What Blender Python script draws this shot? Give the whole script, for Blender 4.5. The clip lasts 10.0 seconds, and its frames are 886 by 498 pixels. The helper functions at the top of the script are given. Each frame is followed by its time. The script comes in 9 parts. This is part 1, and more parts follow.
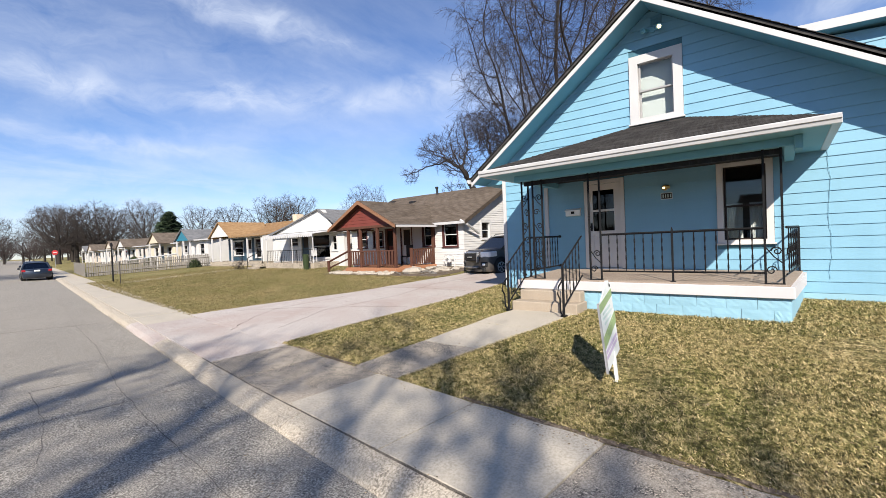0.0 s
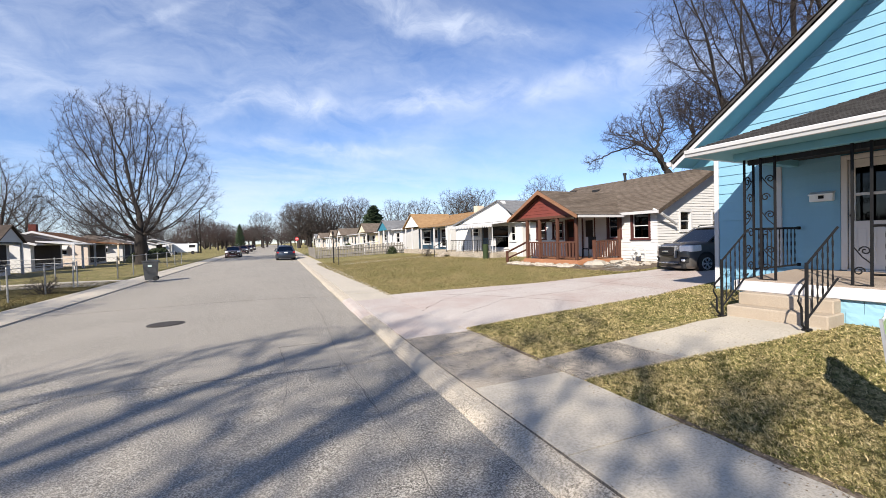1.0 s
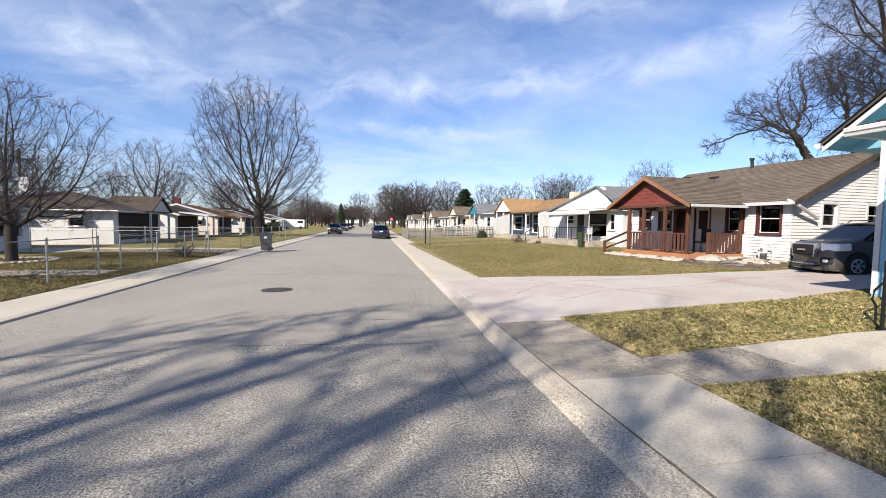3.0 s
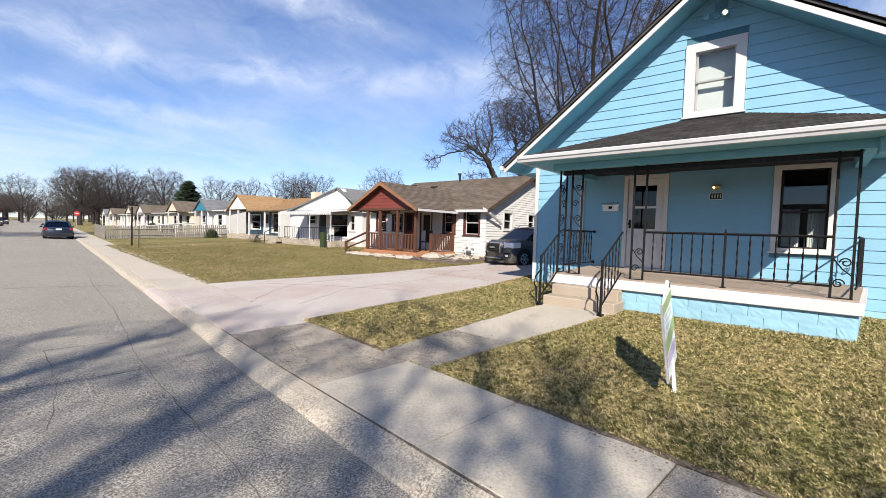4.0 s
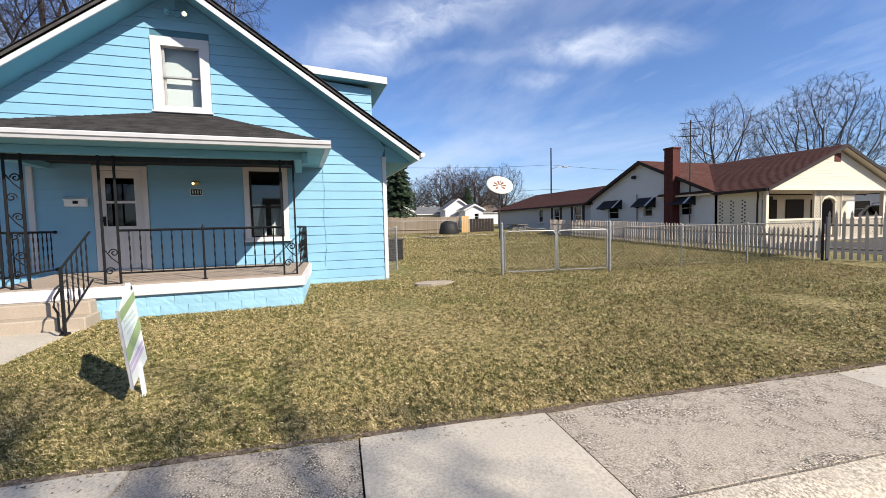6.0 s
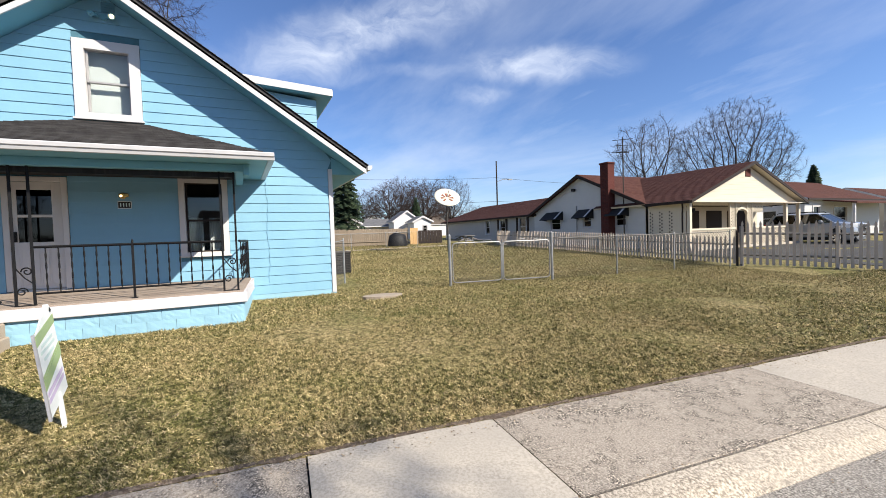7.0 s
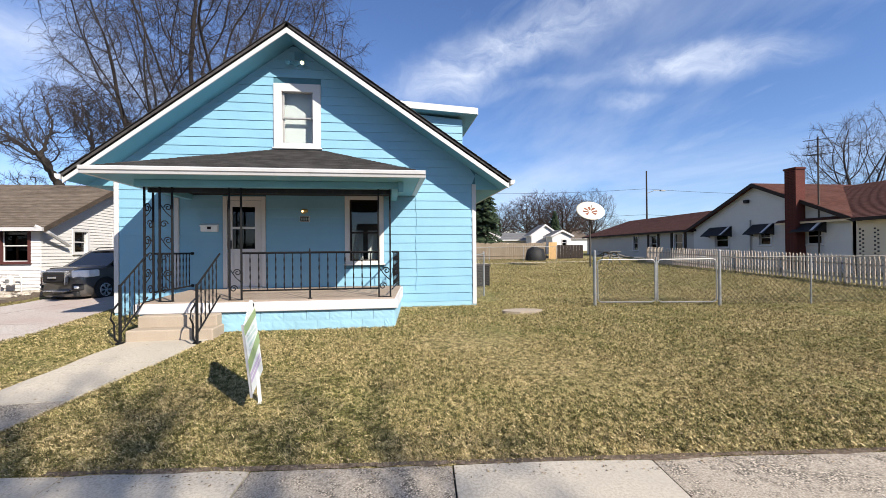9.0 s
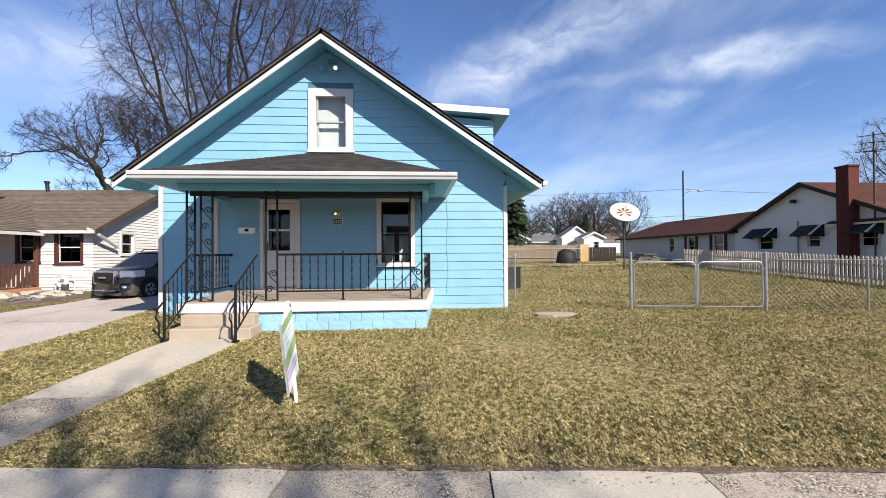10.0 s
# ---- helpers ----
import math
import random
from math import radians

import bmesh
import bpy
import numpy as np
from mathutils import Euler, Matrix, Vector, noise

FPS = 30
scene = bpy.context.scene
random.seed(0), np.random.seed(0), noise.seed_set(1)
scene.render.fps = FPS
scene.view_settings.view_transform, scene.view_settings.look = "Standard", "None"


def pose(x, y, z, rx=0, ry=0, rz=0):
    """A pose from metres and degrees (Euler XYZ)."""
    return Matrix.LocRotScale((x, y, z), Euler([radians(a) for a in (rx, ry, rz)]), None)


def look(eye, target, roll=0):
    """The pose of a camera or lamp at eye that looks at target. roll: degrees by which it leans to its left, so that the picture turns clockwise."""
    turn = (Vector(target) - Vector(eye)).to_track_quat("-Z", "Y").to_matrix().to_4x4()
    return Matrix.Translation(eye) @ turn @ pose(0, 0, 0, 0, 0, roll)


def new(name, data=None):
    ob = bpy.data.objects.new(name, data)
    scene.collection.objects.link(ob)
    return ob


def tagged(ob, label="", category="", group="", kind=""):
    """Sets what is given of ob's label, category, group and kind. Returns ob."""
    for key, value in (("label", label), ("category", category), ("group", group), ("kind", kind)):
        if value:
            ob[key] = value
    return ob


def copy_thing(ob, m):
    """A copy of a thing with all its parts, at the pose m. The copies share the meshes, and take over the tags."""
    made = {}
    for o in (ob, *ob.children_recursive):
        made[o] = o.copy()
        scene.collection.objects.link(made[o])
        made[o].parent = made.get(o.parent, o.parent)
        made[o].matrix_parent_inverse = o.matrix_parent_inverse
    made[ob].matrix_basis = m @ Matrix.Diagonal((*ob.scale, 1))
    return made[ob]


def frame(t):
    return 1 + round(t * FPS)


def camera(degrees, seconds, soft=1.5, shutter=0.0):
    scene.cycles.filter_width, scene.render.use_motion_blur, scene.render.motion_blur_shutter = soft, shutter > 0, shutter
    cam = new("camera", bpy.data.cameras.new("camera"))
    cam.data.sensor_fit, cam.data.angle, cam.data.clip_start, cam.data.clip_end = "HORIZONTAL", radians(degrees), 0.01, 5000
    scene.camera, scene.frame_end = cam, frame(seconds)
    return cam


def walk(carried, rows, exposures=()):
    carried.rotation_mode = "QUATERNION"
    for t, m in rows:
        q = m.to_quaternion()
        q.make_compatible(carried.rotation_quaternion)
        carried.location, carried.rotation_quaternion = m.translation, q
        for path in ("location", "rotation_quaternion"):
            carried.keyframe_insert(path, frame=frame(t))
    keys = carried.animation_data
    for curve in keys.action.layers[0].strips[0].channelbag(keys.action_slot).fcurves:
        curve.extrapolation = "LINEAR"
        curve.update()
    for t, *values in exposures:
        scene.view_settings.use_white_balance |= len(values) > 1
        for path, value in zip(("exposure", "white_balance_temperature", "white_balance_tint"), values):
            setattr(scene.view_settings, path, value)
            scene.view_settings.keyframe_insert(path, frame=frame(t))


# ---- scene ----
cam = camera(92.5, 10.0, 0.85)
PATH = [
    (0, (0.095, 0.637, 1.661), (1.648, 1.896, 1.625), -2.4),
    (0.5, (0.128, 0.779, 1.61), (1.377, 2.341, 1.571), -2.2),
    (1, (0.143, 0.881, 1.641), (1.066, 2.655, 1.593), -1.6),
    (1.5, (0.159, 0.946, 1.643), (0.769, 2.85, 1.581), -1.1),
    (2.1, (0.129, 1.017, 1.607), (0.455, 2.989, 1.52), -0.3),
    (2.2, (0.113, 0.996, 1.606), (0.412, 2.972, 1.511), -0.3),
    (3.3, (0.115, 1.094, 1.581), (0.891, 2.933, 1.454), 1.4),
    (3.5, (0.113, 1.118, 1.608), (1.099, 2.854, 1.489), 1.6),
    (4, (0.171, 1.181, 1.579), (1.688, 2.482, 1.491), 1.8),
    (4.5, (0.177, 1.071, 1.624), (2.043, 1.785, 1.544), 1.3),
    (4.9, (0.181, 0.964, 1.627), (2.165, 1.205, 1.547), 0.5),
    (5.5, (0.146, 0.769, 1.629), (2.117, 0.446, 1.529), -0.7),
    (6, (0.08, 0.647, 1.637), (1.969, 0.001, 1.522), -1.3),
    (6.2, (0.053, 0.643, 1.637), (1.906, -0.099, 1.521), -1.7),
    (7.3, (0.004, 0.675, 1.653), (1.802, -0.199, 1.59), -1.8),
    (7.5, (0.033, 0.69, 1.655), (1.86, -0.123, 1.607), -1.6),
    (8, (0.069, 0.711, 1.656), (1.976, 0.107, 1.638), -1.3),
    (8.5, (0.071, 0.727, 1.652), (2.03, 0.324, 1.656), -0.9),
    (9, (0.064, 0.758, 1.663), (2.047, 0.492, 1.673), -0.5),
    (9.5, (0.06, 0.798, 1.67), (2.052, 0.62, 1.688), -0.6),
    (10, (0.11, 0.814, 1.659), (2.105, 0.681, 1.68), -0.4),
]
# the clip's camera closes a little where the bright house fills its view
EXPOSE = [(0, 0.64), (1, 0.76), (2, 0.78), (3.5, 0.76), (4, 0.70), (4.5, 0.64), (5, 0.68), (6, 0.74), (7.3, 0.74), (10, 0.76)]
walk(cam, [(t, look(eye, target, roll)) for t, eye, target, roll in PATH], EXPOSE)

# ---- light ----
SUN = Vector((0.63, 0.48, -0.54)).normalized()
world = bpy.data.worlds.new("sky")
scene.world = world
world.use_nodes = True
wn, wl = world.node_tree.nodes, world.node_tree.links
wn.clear()
w_out = wn.new("ShaderNodeOutputWorld")
w_bg = wn.new("ShaderNodeBackground")
w_sky = wn.new("ShaderNodeTexSky")
w_sky.sky_type = 'NISHITA'
w_sky.sun_disc = False
w_sky.sun_elevation = math.asin(-SUN.z)
w_sky.sun_rotation = math.atan2(-SUN.x, -SUN.y)
w_sky.altitude = 200
w_sky.air_density, w_sky.dust_density, w_sky.ozone_density = 1.0, 0.15, 2.5
w_tc = wn.new("ShaderNodeTexCoord")
# the sky direction is laid flat on a cloud deck, so that the streaks grow toward the zenith
w_sep = wn.new("ShaderNodeSeparateXYZ")
wl.new(w_tc.outputs["Generated"], w_sep.inputs[0])
w_max = wn.new("ShaderNodeMath"); w_max.operation = 'MAXIMUM'; w_max.inputs[1].default_value = 0.0
wl.new(w_sep.outputs[2], w_max.inputs[0])
w_add = wn.new("ShaderNodeMath"); w_add.inputs[1].default_value = 0.16
wl.new(w_max.outputs[0], w_add.inputs[0])
w_div = wn.new("ShaderNodeVectorMath"); w_div.operation = 'DIVIDE'
w_comb = wn.new("ShaderNodeCombineXYZ")
for k in range(3):
    wl.new(w_add.outputs[0], w_comb.inputs[k])
wl.new(w_tc.outputs["Generated"], w_div.inputs[0])
wl.new(w_comb.outputs[0], w_div.inputs[1])


def cloud_layer(scale, stretch, turn, detail, rough, lo, hi, warp):
    mp = wn.new("ShaderNodeMapping")
    mp.inputs["Scale"].default_value = (scale, scale * stretch, 0.01)
    mp.inputs["Rotation"].default_value = (0, 0, radians(turn))
    wl.new(w_div.outputs[0], mp.inputs[0])
    n = wn.new("ShaderNodeTexNoise")
    n.inputs["Scale"].default_value = 1.0
    n.inputs["Detail"].default_value = detail
    n.inputs["Roughness"].default_value = rough
    n.inputs["Distortion"].default_value = warp
    wl.new(mp.outputs[0], n.inputs["Vector"])
    r = wn.new("ShaderNodeMapRange")
    r.inputs[1].default_value, r.inputs[2].default_value = lo, hi
    wl.new(n.outputs[0], r.inputs[0])
    return r.outputs[0]


# bearing and height in degrees, bent a little by noise, to set the single clouds and vapour trails
def w_math(op, a, b=None):
    n = wn.new("ShaderNodeMath")
    n.operation = op
    for q, v in zip((0, 1), (a, b)):
        if isinstance(v, (int, float)):
            n.inputs[q].default_value = v
        elif v is not None:
            wl.new(v, n.inputs[q])
    return n.outputs[0]


w_az = w_math('MULTIPLY', w_math('ARCTAN2', w_sep.outputs[1], w_sep.outputs[0]), 57.2958)
w_el = w_math('MULTIPLY', w_math('ARCSINE', w_sep.outputs[2]), 57.2958)
w_ae = wn.new("ShaderNodeCombineXYZ")
wl.new(w_az, w_ae.inputs[0]); wl.new(w_el, w_ae.inputs[1])
w_wn = wn.new("ShaderNodeTexNoise")
w_wn.inputs["Scale"].default_value = 0.16
w_wn.inputs["Detail"].default_value = 5
wl.new(w_ae.outputs[0], w_wn.inputs["Vector"])
w_ws = wn.new("ShaderNodeVectorMath"); w_ws.operation = 'MULTIPLY_ADD'
w_ws.inputs[1].default_value = (7.0, 4.2, 0.0)
w_ws.inputs[2].default_value = (-3.5, -2.1, 0.0)
wl.new(w_wn.outputs["Color"], w_ws.inputs[0])
w_wa = wn.new("ShaderNodeVectorMath")
wl.new(w_ae.outputs[0], w_wa.inputs[0]); wl.new(w_ws.outputs[0], w_wa.inputs[1])


def cloud(az, el, turn, a, b, strength, soft=1.0):
    """One cloud: an ellipse at a bearing and height in the sky, thinning outward."""
    mp = wn.new("ShaderNodeMapping")
    mp.vector_type = 'TEXTURE'
    mp.inputs["Location"].default_value = (az, el, 0)
    mp.inputs["Rotation"].default_value = (0, 0, radians(turn))
    mp.inputs["Scale"].default_value = (a, b, 1)
    wl.new((w_wa if soft else w_ae).outputs[0], mp.inputs[0])
    ln = wn.new("ShaderNodeVectorMath"); ln.operation = 'LENGTH'
    wl.new(mp.outputs[0], ln.inputs[0])
    r = wn.new("ShaderNodeMapRange")
    r.interpolation_type = 'SMOOTHSTEP'
    for k, v in zip((1, 2, 3, 4), (1.25, 0.1, 0.0, strength)):
        r.inputs[k].default_value = v
    wl.new(ln.outputs["Value"], r.inputs[0])
    return r.outputs[0]


c_a = cloud_layer(0.42, 1.7, 24, 9, 0.58, 0.46, 0.74, 0.35)
c_b = cloud_layer(0.8, 2.2, -32, 8, 0.58, 0.54, 0.80, 0.3)
w_gen = w_math('MULTIPLY', w_math('MAXIMUM', c_a, c_b), 0.42)
w_sum = None
for q in ((-11, 23.5, -16, 12, 3.8, 0.95), (-25, 27.5, -12, 12, 3.0, 0.7), (-39.5, 20.8, 6, 11.0, 2.3, 1.0), (-32, 18.2, 0, 3.6, 1.4, 0.6), (-20, 20.8, -5, 12, 1.0, 0.3),
          (96, 23.8, -31, 10, 0.6, 0.26, 0), (108, 21, 37, 6, 0.8, 0.22, 0), (63, 18.2, -4, 13, 1.7, 0.62), (82, 17.0, 3, 10, 1.7, 0.6), (77, 12.0, 2, 15, 1.0, 0.42), (116, 17.5, 8, 13, 2.2, 0.5), (44, 19.0, -9, 10, 2.0, 0.55), (60, 26, 10, 18, 2.2, 0.45), (98, 15.0, -5, 12, 2.0, 0.4), (20, 17, 5, 10, 2.6, 0.5), (70, 30, 14, 20, 2.5, 0.4), (100, 22, 0, 48, 22, 0.30), (62, 16, 0, 30, 14, 0.14), (34, 19, 0, 9, 4.5, 0.5), (80, 1, 0, 75, 10, 0.42, 0)):
    c_ = cloud(*q)
    w_sum = c_ if w_sum is None else w_math('ADD', w_sum, c_)
w_str = wn.new("ShaderNodeTexNoise")
w_str.inputs["Scale"].default_value = 1.0
w_str.inputs["Detail"].default_value = 9
w_str.inputs["Roughness"].default_value = 0.62
w_str.inputs["Distortion"].default_value = 0.5
w_smp = wn.new("ShaderNodeMapping")
w_smp.inputs["Scale"].default_value = (0.14, 0.30, 1)
w_smp.inputs["Rotation"].default_value = (0, 0, radians(12))
wl.new(w_wa.outputs[0], w_smp.inputs[0]); wl.new(w_smp.outputs[0], w_str.inputs["Vector"])
w_fib = wn.new("ShaderNodeMapRange")
for k, v in zip((1, 2, 3, 4), (0.34, 0.66, 0.25, 1.1)):
    w_fib.inputs[k].default_value = v
wl.new(w_str.outputs[0], w_fib.inputs[0])
w_sc = w_math('MINIMUM', w_math('ADD', w_math('MULTIPLY', w_math('MULTIPLY', w_sum, 0.72), w_fib.outputs[0]), w_gen), 0.85)
w_mix = wn.new("ShaderNodeMix"); w_mix.data_type = 'RGBA'
w_mix.inputs["B"].default_value = (7.2, 7.8, 9.0, 1)
wl.new(w_sc, w_mix.inputs["Factor"])
w_tint = wn.new("ShaderNodeMix"); w_tint.data_type = 'RGBA'; w_tint.blend_type = 'MULTIPLY'
w_tint.inputs["Factor"].default_value = 1.0
w_tint.inputs["B"].default_value = (0.85, 0.97, 1.25, 1)
wl.new(w_sky.outputs[0], w_tint.inputs["A"])
wl.new(w_tint.outputs["Result"], w_mix.inputs["A"])
wl.new(w_mix.outputs["Result"], w_bg.inputs["Color"])
w_bg.inputs["Strength"].default_value = 0.079
wl.new(w_bg.outputs[0], w_out.inputs[0])

sun_data = bpy.data.lights.new("sun", 'SUN')
sun_data.energy = 5.0
sun_data.angle = radians(0.53)
sun_data.color = (1.0, 0.925, 0.81)
sun = new("sun", sun_data)
sun.matrix_basis = look((0, 0, 40), Vector((0, 0, 40)) + SUN)

# ---- materials ----


class Nodes:
    """A node material with a principled surface."""

    def __init__(self, name, rough=0.8, metal=0.0, spec=0.4):
        self.m = bpy.data.materials.new(name)
        self.m.use_nodes = True
        self.t = self.m.node_tree
        self.p = self.t.nodes["Principled BSDF"]
        self.p.inputs["Roughness"].default_value = rough
        self.p.inputs["Metallic"].default_value = metal
        self.p.inputs["Specular IOR Level"].default_value = spec
        self.co = self.t.nodes.new("ShaderNodeTexCoord").outputs["Object"]

    def noise(self, scale, detail=4, rough=0.6, stretch=(1, 1, 1), warp=0.0):
        v = self.co
        if stretch != (1, 1, 1):
            mp = self.t.nodes.new("ShaderNodeMapping")
            mp.inputs["Scale"].default_value = stretch
            self.t.links.new(v, mp.inputs[0])
            v = mp.outputs[0]
        n = self.t.nodes.new("ShaderNodeTexNoise")
        n.inputs["Scale"].default_value = scale
        n.inputs["Detail"].default_value = detail
        n.inputs["Roughness"].default_value = rough
        n.inputs["Distortion"].default_value = warp
        self.t.links.new(v, n.inputs["Vector"])
        return n.outputs[0]

    def ramp(self, fac, stops):
        r = self.t.nodes.new("ShaderNodeValToRGB")
        e = r.color_ramp.elements
        while len(e) < len(stops):
            e.new(0.5)
        for el, (pos, col) in zip(e, stops):
            el.position = pos
            el.color = (*col, 1)
        self.t.links.new(fac, r.inputs[0])
        return r.outputs[0]

    def rng(self, fac, lo, hi, a=0.0, b=1.0):
        r = self.t.nodes.new("ShaderNodeMapRange")
        for k, v in zip((1, 2, 3, 4), (lo, hi, a, b)):
            r.inputs[k].default_value = v
        self.t.links.new(fac, r.inputs[0])
        return r.outputs[0]

    def mix(self, fac, a, b, mode='MIX'):
        x = self.t.nodes.new("ShaderNodeMix")
        x.data_type = 'RGBA'
        x.blend_type = mode
        for name, v in (("Factor", fac), ("A", a), ("B", b)):
            if isinstance(v, (int, float)):
                x.inputs[name].default_value = v
            elif isinstance(v, tuple):
                x.inputs[name].default_value = (*v, 1)
            else:
                self.t.links.new(v, x.inputs[name])
        return x.outputs["Result"]

    def island(self):
        return self.t.nodes.new("ShaderNodeNewGeometry").outputs["Random Per Island"]

    def each(self):
        return self.t.nodes.new("ShaderNodeObjectInfo").outputs["Random"]

    def color(self, c):
        if isinstance(c, tuple):
            self.p.inputs["Base Color"].default_value = (*c, 1)
        else:
            self.t.links.new(c, self.p.inputs["Base Color"])
        return self

    def rough(self, fac, lo, hi):
        self.t.links.new(self.rng(fac, 0.3, 0.7, lo, hi), self.p.inputs["Roughness"])
        return self

    def bump(self, fac, strength, dist):
        b = self.t.nodes.new("ShaderNodeBump")
        b.inputs["Strength"].default_value = strength
        b.inputs["Distance"].default_value = dist
        self.t.links.new(fac, b.inputs["Height"])
        self.t.links.new(b.outputs[0], self.p.inputs["Normal"])
        return self


def painted(name, col, rough=0.55, dirt=0.12, vary=0.06, tone=(0.35, 0.33, 0.30), bump=0.15):
    """Paint over boards: faint patches, streaks of dirt and a slight difference from board to board."""
    n = Nodes(name, rough)
    big = n.noise(1.3, 5, 0.65)
    fine = n.noise(38, 4, 0.7)
    streak = n.noise(2.0, 4, 0.7, (6, 6, 0.5))
    c = n.mix(n.rng(big, 0.3, 0.7), tuple(k * (1 - vary) for k in col), tuple(min(1, k * (1 + vary)) for k in col))
    c = n.mix(n.rng(n.each(), 0, 1, 0, vary * 1.4), c, tuple(k * 0.6 for k in col))
    c = n.mix(n.rng(streak, 0.55, 0.8, 0, dirt), c, tone)
    c = n.mix(n.rng(fine, 0.62, 0.75, 0, dirt * 0.8), c, tone)
    n.color(c).rough(big, rough - 0.08, rough + 0.15)
    n.bump(fine, bump, 0.003)
    return n.m


def speckled(name, cols, scale, bump, dist, rough=0.9, patch=0.7, spec=0.25, stain=None, tight=(0.40, 0.60)):
    n = Nodes(name, rough, spec=spec)
    fine = n.noise(scale, 3, 0.75)
    mid = n.noise(scale * 0.12, 5, 0.65)
    big = n.noise(patch, 5, 0.6, warp=0.6)
    c = n.ramp(fine, [(tight[0], cols[0]), (0.5, cols[1]), (tight[1], cols[2])])
    c = n.mix(n.rng(mid, 0.38, 0.62, 0.0, 0.4), c, cols[1])
    c = n.mix(n.rng(big, 0.42, 0.68, 0.0, 0.65), c, stain or cols[0])
    n.color(c).bump(fine, bump, dist)
    return n.m


def shingle(name, a, b, c):
    n = Nodes(name, 0.92, spec=0.2)
    isl = n.island()
    fine = n.noise(60, 3, 0.8)
    big = n.noise(0.9, 5, 0.6)
    tab = n.noise(3.2, 2, 0.5, (1, 1, 4))
    col = n.ramp(tab, [(0.3, a), (0.5, b), (0.7, c)])
    col = n.mix(n.rng(isl, 0, 1, 0, 0.45), col, a)
    col = n.mix(n.rng(big, 0.4, 0.75, 0, 0.4), col, c)
    col = n.mix(n.rng(fine, 0.5, 0.75, 0, 0.35), col, tuple(min(1, k * 1.9) for k in c))
    n.color(col).bump(fine, 0.5, 0.006)
    return n.m


def plain(name, col, rough=0.5, metal=0.0, vary=0.12, scale=6.0, bump=0.0, spec=0.5):
    n = Nodes(name, rough, metal, spec)
    big = n.noise(scale, 5, 0.65)
    fine = n.noise(scale * 14, 3, 0.7)
    c = n.mix(n.rng(big, 0.3, 0.7), tuple(k * (1 - vary) for k in col), tuple(min(1, k * (1 + vary)) for k in col))
    c = n.mix(n.rng(fine, 0.55, 0.8, 0, vary), c, tuple(k * 0.6 for k in col))
    n.color(c).rough(big, max(0.03, rough - 0.07), min(1, rough + 0.1))
    if bump:
        n.bump(fine, bump, 0.004)
    return n.m


def wood(name, a, b, rough=0.75, along=2):
    n = Nodes(name, rough, spec=0.3)
    st = [14, 14, 14]
    st[along] = 0.9
    g = n.noise(1.6, 5, 0.65, tuple(st), 0.4)
    big = n.noise(1.1, 4, 0.6)
    c = n.ramp(g, [(0.3, a), (0.7, b)])
    c = n.mix(n.rng(n.each(), 0, 1, 0, 0.35), c, tuple(k * 0.62 for k in a))
    c = n.mix(n.rng(big, 0.45, 0.7, 0, 0.3), c, tuple(k * 0.7 for k in b))
    n.color(c).bump(g, 0.3, 0.004)
    return n.m


def glass(name, tint, rough=0.02, index=1.5):
    m = bpy.data.materials.new(name)
    m.use_nodes = True
    t = m.node_tree
    t.nodes.clear()
    o = t.nodes.new("ShaderNodeOutputMaterial")
    tr = t.nodes.new("ShaderNodeBsdfTransparent")
    tr.inputs[0].default_value = (*tint, 1)
    gl = t.nodes.new("ShaderNodeBsdfGlossy")
    gl.inputs["Roughness"].default_value = rough
    fr = t.nodes.new("ShaderNodeFresnel")
    fr.inputs[0].default_value = index
    mx = t.nodes.new("ShaderNodeMixShader")
    t.links.new(fr.outputs[0], mx.inputs[0])
    t.links.new(tr.outputs[0], mx.inputs[1])
    t.links.new(gl.outputs[0], mx.inputs[2])
    t.links.new(mx.outputs[0], o.inputs[0])
    return m


def glow(name, col, strength):
    n = Nodes(name, 0.4)
    n.color(col)
    n.p.inputs["Emission Color"].default_value = (*col, 1)
    n.p.inputs["Emission Strength"].default_value = strength
    return n.m


M_ASPHALT = speckled("asphalt", ((0.065, 0.058, 0.048), (0.265, 0.240, 0.205), (0.62, 0.57, 0.49)), 66, 0.9, 0.009, 0.93, 0.35, 0.2, (0.34, 0.306, 0.262))
M_CONC = speckled("smooth_concrete", ((0.37, 0.325, 0.26), (0.48, 0.425, 0.345), (0.56, 0.50, 0.41)), 46, 0.15, 0.002, 0.88, 0.8, 0.25, (0.38, 0.34, 0.285))
n_ = Nodes("worn_concrete", 0.92, spec=0.2)
n_fine, n_grit, n_big, n_mid = n_.noise(70, 3, 0.75), n_.noise(75, 2, 0.7), n_.noise(1.1, 5, 0.65, warp=0.5), n_.noise(9, 5, 0.75)
n_base = n_.ramp(n_fine, [(0.36, (0.22, 0.185, 0.145)), (0.5, (0.38, 0.325, 0.26)), (0.64, (0.54, 0.47, 0.385))])
n_worn = n_.ramp(n_grit, [(0.38, (0.06, 0.051, 0.042)), (0.50, (0.20, 0.172, 0.137)), (0.57, (0.42, 0.36, 0.29)), (0.66, (0.82, 0.71, 0.57))])
n_f = n_.rng(n_.mix(0.5, n_.rng(n_big, 0.36, 0.60), n_.rng(n_mid, 0.36, 0.62)), 0.40, 0.76)
M_CONC_OLD = n_.color(n_.mix(n_f, n_base, n_worn)).bump(n_fine, 0.8, 0.006).m
